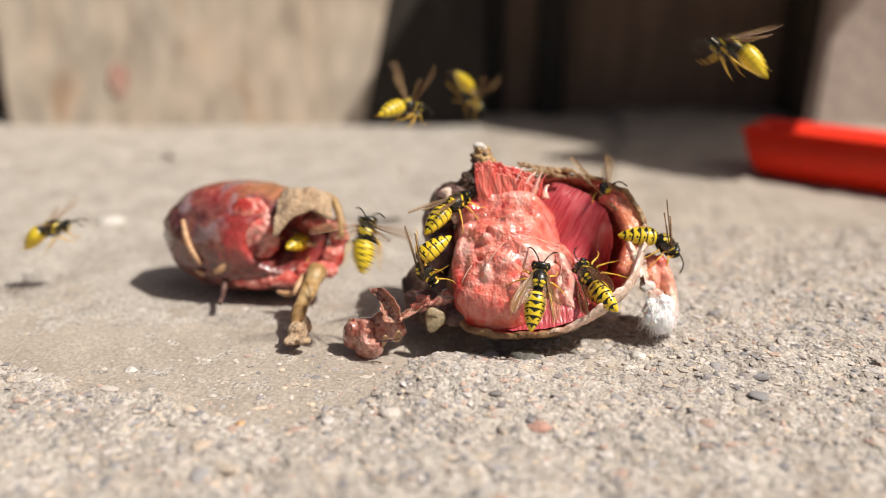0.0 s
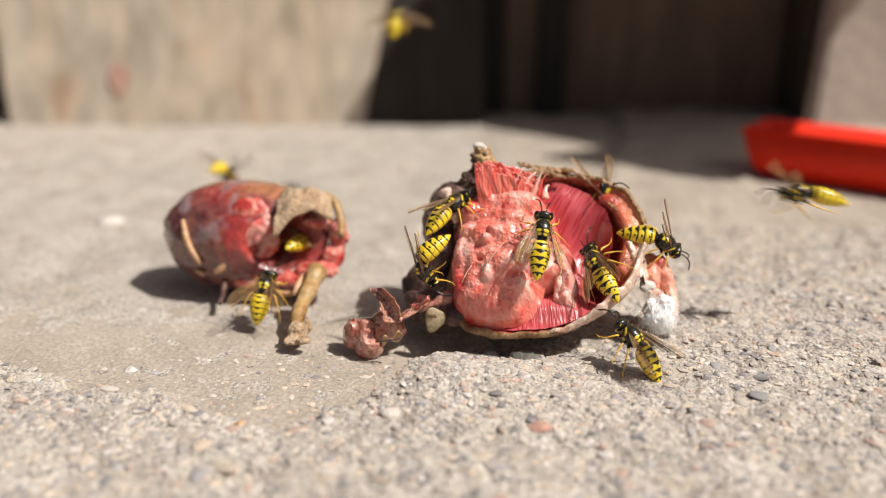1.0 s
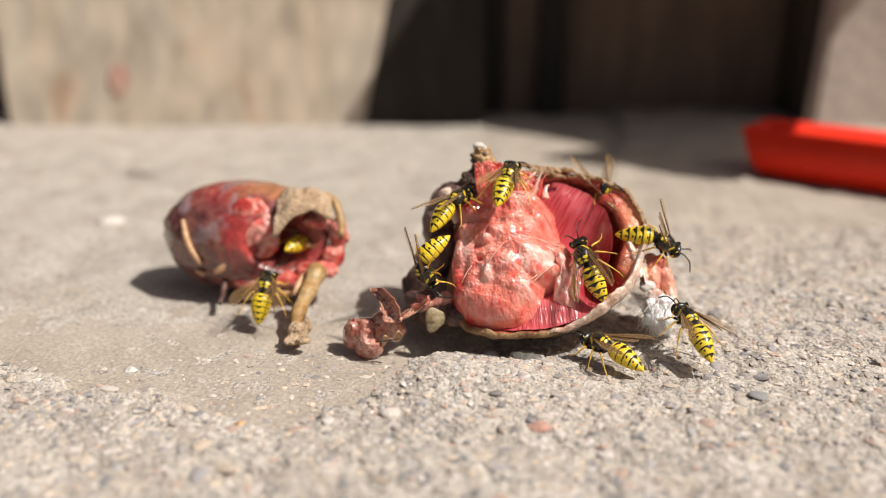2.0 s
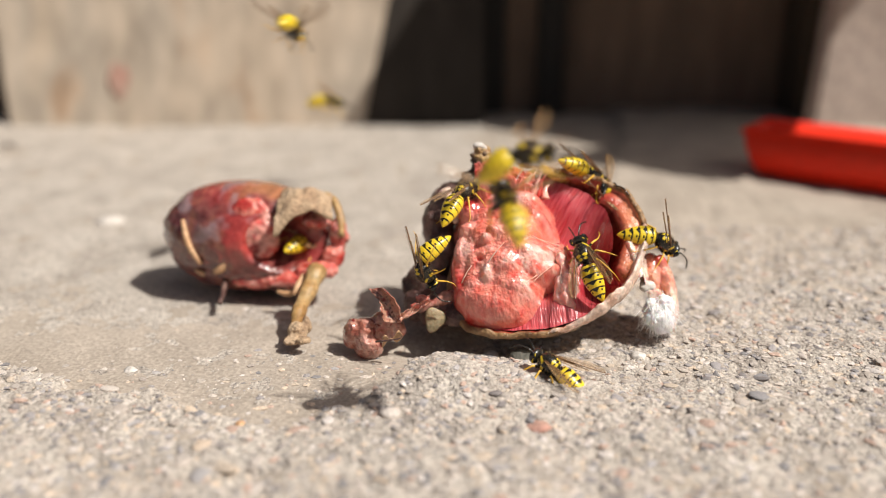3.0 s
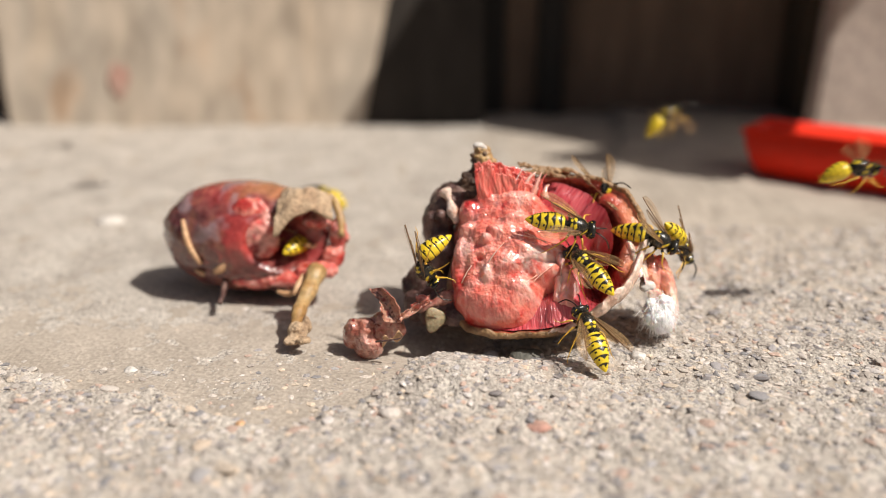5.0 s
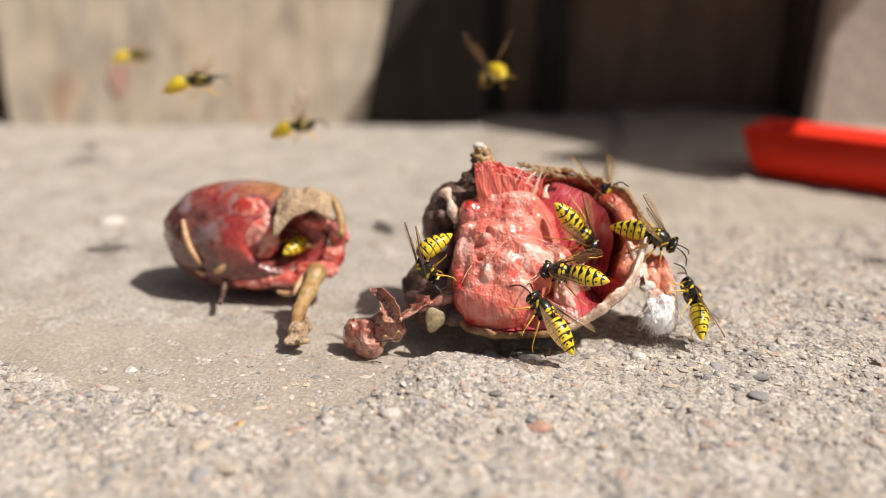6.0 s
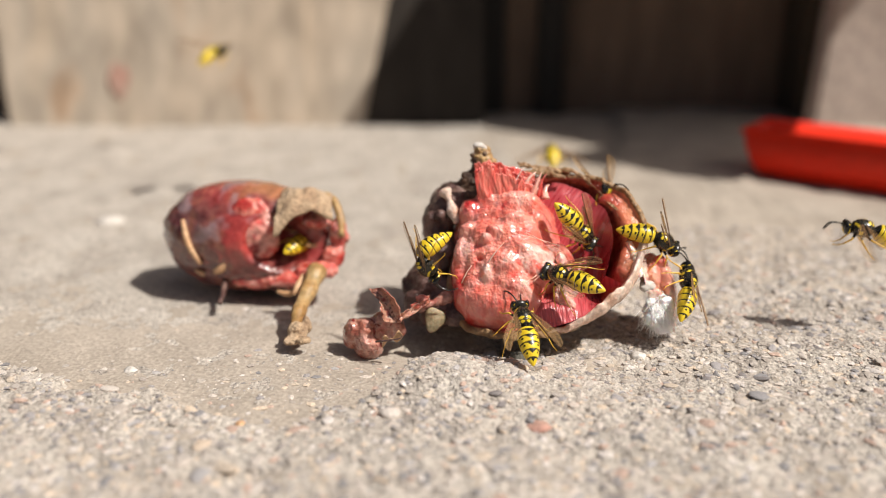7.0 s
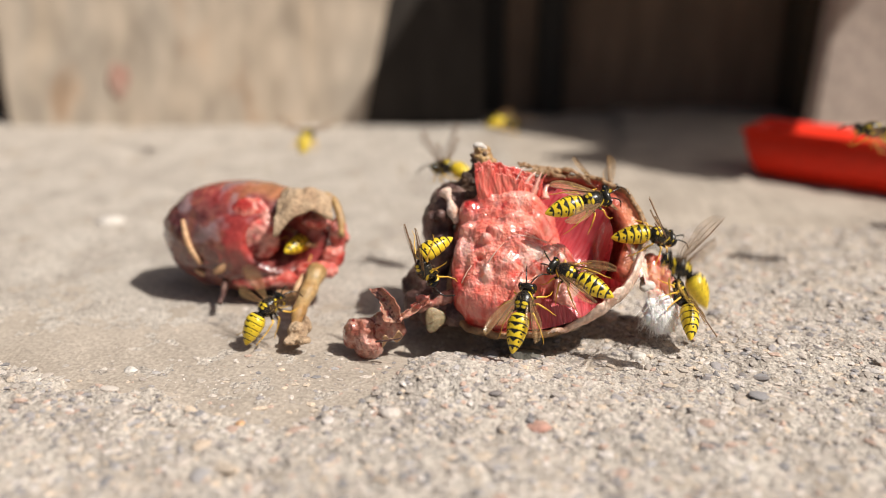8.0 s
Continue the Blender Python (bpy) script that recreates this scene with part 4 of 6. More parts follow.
    fuse(part("rim_flesh", bm, M["wet_red"], lump, "pink torn edge of the hollow"), 0.35, 2.2, 0.003, 2, 0.6)
    # tan skin flap over the hollow
    def flap(u, v):
        a = Vector((-0.03363, 0.02127, 0.01674)).lerp(Vector((-0.02209, 0.02531, 0.01622)), u)
        b = Vector((-0.03322, 0.03203, 0.02055)).lerp(Vector((-0.02329, 0.03475, 0.01921)), u)
        p = a.lerp(b, v) + Vector((0, 0, 0.0022 * math.sin(u * math.pi) * (1 - 0.6 * v))) + Vector((0, -0.0016 * math.sin(v * math.pi), 0.002 * math.sin(v * math.pi)))
        return p + Vector((0, 0, 1)) * 0.0012 * fbm(p, 300) - Vector((0, 0, 0.003)) * (1 - v) * math.exp(-((u - 0.05) / 0.2) ** 2)
    bm = bmesh.new()
    grid(bm, 30, 16, flap)
    thick(bm, 0.0008)
    part("flap", bm, M["dusty"], lump, "dusty tan skin flap")
    bm = bmesh.new()
    tube(bm, bezier([(-0.02825, 0.03378, 0.01947), (-0.02340, 0.03263, 0.01918), (-0.02117, 0.02940, 0.01584), (-0.02083, 0.02716, 0.01229)], 12), [0.9 * MM * (0.7 + 0.3 * math.sin(0.4 + i * 0.22)) for i in range(13)], 9)
    part("edge", bm, M["bone"], lump, "orange-tan curled edge")
    # shank down to the ground and pale splinters
    bm = bmesh.new()
    tube(bm, bezier([(-0.02500, 0.02032, 0.00762), (-0.02599, 0.01544, 0.00563), (-0.02718, 0.00941, 0.00336), (-0.02743, 0.00346, 0.00133)], 12), [(2.0 - 0.08 * i + 0.15 * math.sin(i * 1.7)) * MM for i in range(13)], 10)
    part("shank", bm, M["bone"], lump, "tan scaly shank reaching the ground")
    bm = bmesh.new()
    blobs(bm, [((-0.02672, 0.00306, 0.00173), (2.0, 1.6, 2.2)), ((-0.02529, 0.00491, 0.00251), (0.9, 1.0, 1.8)), ((-0.02761, 0.00120, 0.00088), (1.6, 1.6, 0.8)), ((-0.02510, 0.00028, 0.00129), (1.4, 1.4, 0.8))], 2)
    fuse(part("foot", bm, M["dusty"], lump, "dusty pale torn foot"), 0.25, 1.2, 0.003, 5, 0.6)
    for pts, r in (([(-0.05340, 0.02850, 0.01560), (-0.05219, 0.02680, 0.01088), (-0.04974, 0.02615, 0.00675)], 0.7), ([(-0.02770, 0.02004, 0.00676), (-0.02851, 0.01749, 0.00544), (-0.02923, 0.01596, 0.00401)], 0.7), ([(-0.03347, 0.02083, 0.00284), (-0.03111, 0.02022, 0.00259), (-0.02884, 0.02048, 0.00334)], 0.6), ([(-0.05148, 0.02742, 0.00518), (-0.05017, 0.02673, 0.00469), (-0.04936, 0.02654, 0.00413)], 0.5), ([(-0.04687, 0.02535, 0.00531), (-0.04536, 0.02514, 0.00625), (-0.04408, 0.02515, 0.00784)], 0.9)):
        bm = bmesh.new()
        tube(bm, bezier(pts, 8), [r * MM * (0.35 + 0.65 * math.sin(0.35 + i * 0.3)) for i in range(9)], 7)
        part("splinter", bm, M["straw"], lump, "pale straw-coloured splinter")
    bm = bmesh.new()
    tube(bm, bezier([(-0.04515, 0.02610, 0.00280), (-0.04464, 0.02155, 0.00182), (-0.04484, 0.01915, 0.00094)], 6), 0.0006, 7)
    part("splinter", bm, M["crust"], lump, "dark thin splinter")
    return lump


build_lump()


# ---- scrap of flesh between the two ----
def build_scrap():
    scrap = tagged(new("flesh_scrap"), "brownish-red ragged scrap of flesh on the concrete", "meat scrap")
    folds = [(-0.6, 0.2, 0.8, 2.6, 2.2, 20, 1.7), (3.2, 1.9, 1.0, 2.2, 1.9, 0, 1.6), (-2.9, 0.2, 0.2, 1.5, 2.2, 0, 1.7), (0.0, -2.5, 0.5, 2.0, 1.5, 0, 1.7), (4.8, 0.9, 0.2, 1.4, 1.3, 0, 1.5), (3.6, 4.2, 0.8, 1.4, 1.8, 0, 1.5)]

    def crumple(a, b):
        fold = 1 - 2 * np.abs(vnoise(a + 0.6 * vnoise(a, b, 1.4, 81), b, 1.9, 82))
        return swell(a, b, folds, 0.5, -6) + 0.5 * (fold - 0.6) + 0.5 * mottle(a, b, 1.1, 83) + 0.25 * mottle(a, b, 0.4, 84), {}
    relief("base", (Vector((-0.0135, -0.0005, 0.004)), Vector((1, 0, 0)), Vector((0, 0.661, 0.751)), Vector((0, -0.751, 0.661))), (-6, 8, -6, 7.5), 0.11, crumple, M["scrap"], scrap, "dull pink-brown crumpled base", -3.4)
    for name, p0, p1, p2, w, turn, mt, lab in (("strand", (-0.00899, -0.00194, 0.00567), (-0.00941, -0.00047, 0.00851), (-0.01142, 0.00049, 0.01136), 2.1, 0.25, "gore", "twisted reddish skin strand with dark clots"), ("branch", (-0.00797, -0.00209, 0.00616), (-0.00602, -0.00085, 0.00672), (-0.00246, 0.00357, 0.00798), 1.4, -0.9, "gore", "thin torn strand reaching to the carcass")):
        line = bezier([p0, p1, p2], 24)
        bm = bmesh.new()

        def strip(u, v, line=line, w=w, turn=turn):
            p = line[round(u * 24)]
            a = turn + 0.9 * (u - 0.5) + (1.0 if turn > 0 else 1.9) * (v - 0.5)
            d = Vector((math.cos(a), -0.8 * math.sin(a), 0.35 * math.sin(a * 2))) if turn > 0 else Vector((0.3 * math.sin(a), -0.6 * math.sin(a), math.cos(a)))
            q = p + d * (v - 0.5) * 2 * w * MM * (0.75 + 0.6 * abs(noise.noise(Vector((u * 4, turn, v > 0.5)))))
            return q + Vector((0.3, -1, 0.4)) * 0.7 * MM * fbm(q, 500)
        sheet(bm, 24, 14, strip, Vector((0.1, 0.9, -0.25)) * MM)
        part(name, bm, M[mt], scrap, lab)
    bm = bmesh.new()
    blobs(bm, [((-0.00376, 0.00234, 0.00862), (1.3, 0.7, 0.7)), ((-0.00500, 0.00100, 0.00780), (0.9, 0.5, 0.5))], 2)
    fuse(part("clot", bm, M["wet_red"], scrap, "dark wet clot"), 0.2, 1.0, 0.002, 1, 0.5)
    bm = bmesh.new()

    def chip(u, v):
        p = Vector((-0.01082, -0.00256, 0.00224)).lerp(Vector((-0.00717, -0.00310, 0.00379)), u)
        return p + Vector((0.0002 * v, -0.0008 * v, 0.0026 * (v - 0.4) * (0.5 + 0.5 * math.sin(u * 9 + 1)))) + Vector((0, 0, 0.0005)) * fbm(p, 600)
    sheet(bm, 10, 4, chip, Vector((0, 0.3, -0.2)) * MM)
    part("chip", bm, M["straw"], scrap, "curled straw-coloured sliver")
    for pts in ([(-0.01184, -0.00345, 0.00275), (-0.00781, -0.00421, 0.00363), (-0.00712, -0.00402, 0.00420)],):
        bm = bmesh.new()
        tube(bm, bezier(pts, 8), [0.00022 - 0.00002 * i for i in range(9)], 6)
        part("bristle", bm, M["crust"], scrap)
    return scrap


build_scrap()


# ---- wasps ----
def lathe(bm, prof, seg, wy, wz, pick, droop=None):
    """A body of revolution along x from (x, r) pairs in mm, wider by wy and wz; pick(x, angle) gives the colour slot."""
    rings = []
    for x, r in prof:
        z0 = droop(x) if droop else 0
        rings.append([bm.verts.new((x * MM, math.sin(k * math.tau / seg) * r * wy * MM, (math.cos(k * math.tau / seg) * r * wz + z0) * MM)) for k in range(seg)])
    for i in range(len(rings) - 1):
        for k in range(seg):
            f = bm.faces.new((rings[i][k], rings[i][(k + 1) % seg], rings[i + 1][(k + 1) % seg], rings[i + 1][k]))
            a = (k + 0.5) * 360 / seg
            f.material_index = pick((prof[i][0] + prof[i + 1][0]) / 2, a - 360 if a > 180 else a)
    bm.faces.new(rings[0])
    bm.faces.new(rings[-1][::-1])
    bmesh.ops.recalc_face_normals(bm, faces=bm.faces)


def wasp_meshes():
    made = {}
    # abdomen: six banded plates; in flight it is drawn in and shows thinner bands
    for key, L1, stout, bold in (("abdomen", -7.0, 1.86, 1.0), ("tucked", -5.9, 1.95, 0.55)):
        L0, n, prof = 0.35, 96, []
        for i in range(n + 1):
            q = i / n
            r = stout * math.sqrt(max(0.0, 1 - ((0.30 - q) / 0.305) ** 2)) if q < 0.30 else stout * (1 - ((q - 0.30) / 0.71) ** 2.0) ** 0.80
            plate = (q * 6) % 1
            prof.append((L0 + (L1 - L0) * q, max(0.06, r * (1 - 0.03 * (1 - plate) ** 3))))

        def bands(x, a, L1=L1, bold=bold):
            s = (L0 - x) / (L0 - L1)
            k, f = int(s * 6), (s * 6) % 1
            aa = abs(a)
            if k == 0 and f < 0.55 and aa < 140:
                return 1
            if aa < 132 and f < bold * ((0.25 if aa < 70 else 0.17) + 0.04 * math.cos(radians(a * 5))):
                return 1
            if f < 0.68 * bold and aa < 24 * bold * (1 - (f - 0.2) / 0.5):
                return 1
            if k < 5 and ((f - (0.40 if k < 2 else 0.50)) / (0.13 * bold)) ** 2 + ((aa - 47) / (10 * bold)) ** 2 < 1:
                return 1
            return 1 if aa >= 130 and f < 0.2 * bold else 0
        bm = bmesh.new()
        lathe(bm, prof, 64, 1.0, 0.9, bands, lambda x: 0.25 - 0.018 * (x - L0) ** 2)
        made[key] = (bm, ["yellow", "black"])
    # thorax
    prof = [(0.1, 0.25), (0.35, 0.5), (0.7, 1.05), (1.1, 1.38), (1.6, 1.58), (2.1, 1.66), (2.6, 1.66), (3.1, 1.58), (3.6, 1.4), (4.0, 1.12), (4.3, 0.75), (4.45, 0.4)]
    fine = []
    for (xa, ra), (xb, rb) in zip(prof, prof[1:]):
        for k in range(8):
            fine.append((xa + (xb - xa) * k / 8, ra + (rb - ra) * k / 8))
    fine.append(prof[-1])

    def marks(x, a):
        aa = abs(a)
        if ((x - 1.55) / 0.27) ** 2 + ((aa - 27) / 19) ** 2 < 1:
            return 0
        if ((x - 0.95) / 0.2) ** 2 + ((aa - 25) / 18) ** 2 < 1:
            return 0
        if 3.0 < x < 4.05 and abs(aa - (40 + (4.05 - x) * 34)) < 11:
            return 0
        if 2.5 < x < 3.1 and 95 < aa < 125:
            return 0
        return 1
    bm = bmesh.new()
    lathe(bm, fine, 60, 1.0, 1.0, marks, lambda x: 0.35)
    made["thorax"] = (bm, ["yellow", "black"])
    # short golden hairs on the thorax
    bm = bmesh.new()
    rnd = random.Random(2)
    for k in range(260):
        x = rnd.uniform(0.7, 4.2)
        r = np.interp(x, [p[0] for p in prof], [p[1] for p in prof])
        th = rnd.uniform(-2.6, 2.6)
        out = Vector((rnd.uniform(-0.5, 0.3), math.sin(th), math.cos(th)))
        a = Vector((x, math.sin(th) * r * 0.96, math.cos(th) * r * 0.96 + 0.35))
        tube(bm, [a * MM, (a + out * rnd.uniform(0.25, 0.5)) * MM], [0.022 * MM, 0.008 * MM], 3)
    made["fuzz"] = (bm, ["hair"])
    # head: flat, with a yellow face
    bm = bmesh.new()
    bmesh.ops.create_uvsphere(bm, u_segments=32, v_segments=20, radius=1, matrix=Matrix.Diagonal((0.85 * MM, 1.62 * MM, 1.35 * MM, 1)))
    for f in bm.faces:
        q = f.calc_center_median() / MM
        face = q.x > 0.35 and abs(q.y) < 0.75 and q.z < 0.15 and q.z > -1.1
        brow = q.x < 0.05 and q.x > -0.35 and abs(q.y) > 0.8 and abs(q.z) < 1.0
        f.material_index = 0 if face or brow else 1
    made["head"] = (bm, ["yellow", "black"])
    bm = bmesh.new()
    bmesh.ops.create_uvsphere(bm, u_segments=16, v_segments=12, radius=1, matrix=Matrix.Diagonal((0.52 * MM, 0.5 * MM, 0.98 * MM, 1)))
    made["eye"] = (bm, ["eye"])
    bm = bmesh.new()
    tube(bm, bezier([(0, 0, 0), (0.9, 0.15, 0.75), (2.3, 0.5, 1.15), (3.9, 0.95, 0.55)], 14) and [p * MM for p in bezier([(0, 0, 0), (0.9, 0.25, 0.75), (2.3, 0.7, 1.15), (3.9, 1.25, 0.55)], 14)], [0.10 * MM] + [0.13 * MM] * 13 + [0.08 * MM], 7)
    made["antenna_left"] = (bm, ["black"])
    bm = bmesh.new()
    tube(bm, [Vector((p.x, -p.y, p.z)) * MM for p in bezier([(0, 0, 0), (0.9, 0.25, 0.75), (2.3, 0.7, 1.15), (3.9, 1.25, 0.55)], 14)], [0.10 * MM] + [0.13 * MM] * 13 + [0.08 * MM], 7)
    made["antenna_right"] = (bm, ["black"])
    # legs: thigh, shin, foot; fore, middle, hind
    for nm, sx, pts in (("fore", 1, [(0, 0, 0), (0.5, 1.2, 0.35), (1.3, 2.1, -1.0), (2.2, 2.5, -1.75), (2.9, 2.6, -1.85)]),
                        ("middle", 1, [(0, 0, 0), (-0.1, 1.5, 0.4), (-0.6, 3.0, -0.9), (-0.9, 3.7, -1.8), (-1.3, 4.3, -1.9)]),
                        ("hind", 1, [(0, 0, 0), (-1.2, 1.5, 0.8), (-2.9, 2.7, -0.6), (-4.1, 3.3, -1.75), (-5.1, 3.7, -1.9)])):
        for side, sgn in (("left", 1), ("right", -1)):
            bm = bmesh.new()
            q = [Vector((x, y * sgn, z)) * MM for x, y, z in pts]
            dense = [q[0].lerp(q[1], k / 4) for k in range(4)] + [q[1].lerp(q[2], k / 4) for k in range(4)] + [q[2].lerp(q[3], k / 3) for k in range(3)] + [q[3], q[4]]
            rad = [0.24, 0.26, 0.25, 0.21, 0.16, 0.17, 0.16, 0.13, 0.10, 0.085, 0.08, 0.07, 0.04]
            tube(bm, dense, [r * MM for r in rad], 8, mats=[1, 1, 1, 0, 0, 0, 0, 0, 0, 0, 0, 0])
            made["leg_%s_%s" % (nm, side)] = (bm, ["leg", "black"])
    # wings: a long membrane with a stout fore edge and veins
    for side, sgn in (("left", 1), ("right", -1)):
        for nm, ln, wd in (("forewing", 9.4, 2.5), ("hindwing", 6.0, 1.8), ("foldedfore", 9.2, 1.65), ("foldedhind", 5.8, 1.2)):
            bm = bmesh.new()

            def sheet(u, v, ln=ln, wd=wd):
                w = wd * (0.16 + 0.84 * math.sin(math.pi * min(0.98, u * 0.93 + 0.04) ** 1.55) ** 0.7) if u < 0.99 else wd * 0.12
                return Vector((-ln * u, sgn * (0.25 * u - (v - 0.12) * w * (1 if "fore" in nm else -1) * 1.0 * (-1)), 0.12 * math.sin(v * 9) * (0.3 + u))) * MM
            grid(bm, 26, 10, sheet)
            for vv in (0.0, 0.3, 0.62):
                tube(bm, [sheet(k / 14 * (1 - 0.25 * vv), vv) for k in range(15)], [(0.13 if vv == 0 else 0.045) * MM * (1 - 0.03 * k) for k in range(15)], 5, mat=1)
            made["%s_%s" % (nm, side)] = (bm, ["wing" if "folded" in nm else "air_wing", "vein"])
    meshes = {}
    for key, (bm, mats) in made.items():
        me = bpy.data.meshes.new(key)
        bm.to_mesh(me)
        bm.free()
        for m in mats:
            me.materials.append(M[m])
        me.shade_smooth()
        meshes[key] = me
    return meshes


WASP = wasp_meshes()
SPOTS = {"rim": "yellow and black wasp clinging to the torn rim", "flank": "yellow and black wasp clinging head down to the dark flank", "hollow": "yellow and black wasp inside the hollow of the lump", "behind": "yellow and black wasp peering over the far skin edge"}
LABELS = {"perched": "yellow and black banded wasp feeding on the raw flesh", "lands": "yellow and black wasp landing on the concrete",
          "visits": "yellow and black wasp settling on the egg-shaped lump", "flies": "yellow and black wasp hovering with blurred amber wings"}


def wasp(kind, *spec, at=""):
    """A wasp with jointed parts; spec ends with its rows: seconds and pose. Before them: wing splay and lift at rest, and the time at rest."""
    rows = spec[-1]
    splay, lift = (spec[0], spec[1]) if len(spec) > 1 else (24, 10)
    rest = {"perched": (0.0, 8.1), "flies": (9, 9)}.get(kind) or (spec[3], 8.1 if spec[3] < 1 and kind == "lands" else spec[3])
    if kind in ("lands", "visits"):
        rest = (spec[2], spec[3]) if spec[2] > 0 else (spec[3], 8.1)
    w = tagged(new("wasp"), SPOTS.get(at) or LABELS[kind], "wasp", group="wasps at the carcass")
    seed = int(1000 * abs(rows[0][1].translation.x) + 77 * len(rows))
    rnd = random.Random(seed)

    def child(name, key, at, parent=w):
        ob = new(name, WASP[key])
        ob.parent = parent
        ob.matrix_basis = at
        return ob

    def mm(x, y, z, *r):
        return pose(x * MM, y * MM, z * MM, *r)
    child("thorax", "thorax", mm(0, 0, 0))
    tagged(child("fuzz", "fuzz", mm(0, 0, 0)), "short golden hairs", kind="stuff")
    belly = child("abdomen", "tucked" if kind in ("flies", "visits") else "abdomen", mm(0.15, 0, 0.1))
    head = child("head", "head", mm(5.05, 0, 0.1, 0, 12, 0))
    for s in (1, -1):
        child("eye", "eye", mm(0.12, 1.22 * s, 0.25, 0, 0, 0), head)
    feelers = [(child("antenna", "antenna_left", mm(0.65, 0.35, 0.55), head), 1), (child("antenna", "antenna_right", mm(0.65, -0.35, 0.55), head), -1)]
    legs = []
    for nm, x in (("fore", 3.5), ("middle", 2.5), ("hind", 1.6)):
        for side, s in (("left", 1), ("right", -1)):
            legs.append((child("leg", "leg_%s_%s" % (nm, side), mm(x, 0.9 * s, -0.75)), x, s))
    wings = []
    for nm in ("forewing", "hindwing"):
        for side, s in (("left", 1), ("right", -1)):
            wings.append((child("wing", "%s_%s" % ({"forewing": "foldedfore", "hindwing": "foldedhind"}[nm] if kind in ("perched", "lands") else nm, side), mm(2.9 if nm == "forewing" else 2.2, 1.15 * s, 1.35)), nm, s))
    walk(w, rows)

    def resting(t):
        return rest[0] <= t <= rest[1]
    # wings: folded at rest, beating in flight
    for ob, nm, s in wings:
        fore = nm == "forewing"
        keys, t, beat0 = [], 0.0, seed % 7
        while t <= 8.01:
            x, z = (2.9, 1.35) if fore else (2.2, 1.3)
            if resting(t):
                keys.append((t, mm(x, 1.15 * s, z, 0, lift - (0 if fore else 2), -s * (splay * 0.72 - (0 if fore else 2)))))
            else:
                ang = (beat0 + round(t * FPS)) * math.pi / 2
                keys.append((t, mm(x, 1.15 * s, z, 0, 16 + 42 * math.sin(ang), -s * ((78 if fore else 62) + 26 * math.cos(ang)))))
            t += 0.4 if resting(t) and resting(t + 0.4) else 1 / FPS
        walk(ob, keys)
    # legs step while it walks, trail in flight
    for ob, x, s in legs:
        keys, t, ph = [], 0.0, rnd.uniform(0, 6)
        while t <= 8.01:
            if resting(t):
                sw = 9 * math.sin(ph + t * 5.0)
                keys.append((t, mm(x, 0.9 * s, -0.75, s * 5 * math.cos(ph + t * 5), 0, sw)))
            else:
                keys.append((t, mm(x, 0.9 * s, -0.75, -s * 58, 26 if x < 3 else -12, -s * (22 if x < 3 else -6) + 5 * math.sin(ph + t * 9))))
            t += 0.2
        walk(ob, keys)
    for ob, s in feelers:
        ph = rnd.uniform(0, 6)
        walk(ob, [(0.25 * k, mm(0.65, 0.35 * s, 0.55, 0, 22 + 14 * math.sin(ph + k * 1.3), s * (8 + 12 * math.sin(ph * 2 + k * 0.9)))) for k in range(33)])
    ph = rnd.uniform(0, 6)
    curl = spec[2] if kind == "perched" and len(spec) > 3 else (-20 if kind in ("flies", "visits") else 0)
    walk(belly, [(0.25 * k, mm(0.15, 0, 0.1, 0, curl - 4 + 5 * math.sin(ph + k * 1.7), 0)) for k in range(33)])
    return w


# ---- stones and litter ----
def put_on_ground(x, y):
    return float(height(np.array([x]), np.array([y]))[0])


def loose_stone(name, x, y, r, flat, mat, label, seed, sink=0.62, cat="stone"):
    bm = stone_mesh(seed, 3)
    for v in bm.verts:
        v.co = Vector((v.co.x * r, v.co.y * r * 0.85, v.co.z * r * flat))
    ob = part(name, bm, M[mat])
    ob.location = (x, y, put_on_ground(x, y) + r * flat * (1 - 2 * sink))
    return tagged(ob, label, cat)


for k, (q, r, mat, lab) in enumerate((((-0.08995, 0.08518, -0.00180), 4.0, "chalk", "small white stone on the smooth concrete"), ((0.03463, -0.00247, 0.00000), 1.4, "chalk", "small white chip on the rough concrete"),
                                      ((-0.00817, -0.02571, 0.00000), 1.7, "pebble", "dark grey pebble set in rough concrete"), ((0.01482, -0.00104, 0.00000), 3.2, "dark_stone", "dark stone wedged under the carcass"), ((0.01452, -0.02915, 0.00000), 1.9, "stain", "faded reddish pebble in the concrete"), ((-0.03092, -0.02711, 0.00000), 0.8, "straw", "small orange chip on the concrete"), ((-0.05467, -0.00582, -0.00180), 1.2, "chalk", "small pale crumb of grit lying on concrete"))):
    loose_stone("pebble", q[0], q[1], r * MM, 0.22 if mat == "stain" else 0.6, mat, lab, 40 + k)


def dry_scale():
    """A thin pale scale standing on edge."""
    bm = bmesh.new()

    def f(u, v):
        th = u * math.tau
        r = v * (1 + 0.12 * math.sin(3 * th + 1))
        return Vector((1.9 * r * math.cos(th), -0.5 * (1 - v * v), 2.3 * r * math.sin(th))) * MM
    grid(bm, 28, 6, f, close=True)
    bmesh.ops.remove_doubles(bm, verts=bm.verts, dist=1e-6)
    thick(bm, 0.00025)
    ob = tagged(part("dry_scale", bm, M["scale"]), "thin pale grey-green dry scale standing beside the carcass", "scale")
    ob.matrix_world = Matrix.Translation((-0.00154, 0.00203, 0.00463)) @ pose(0, 0, 0, -8, 6, 12)


dry_scale()


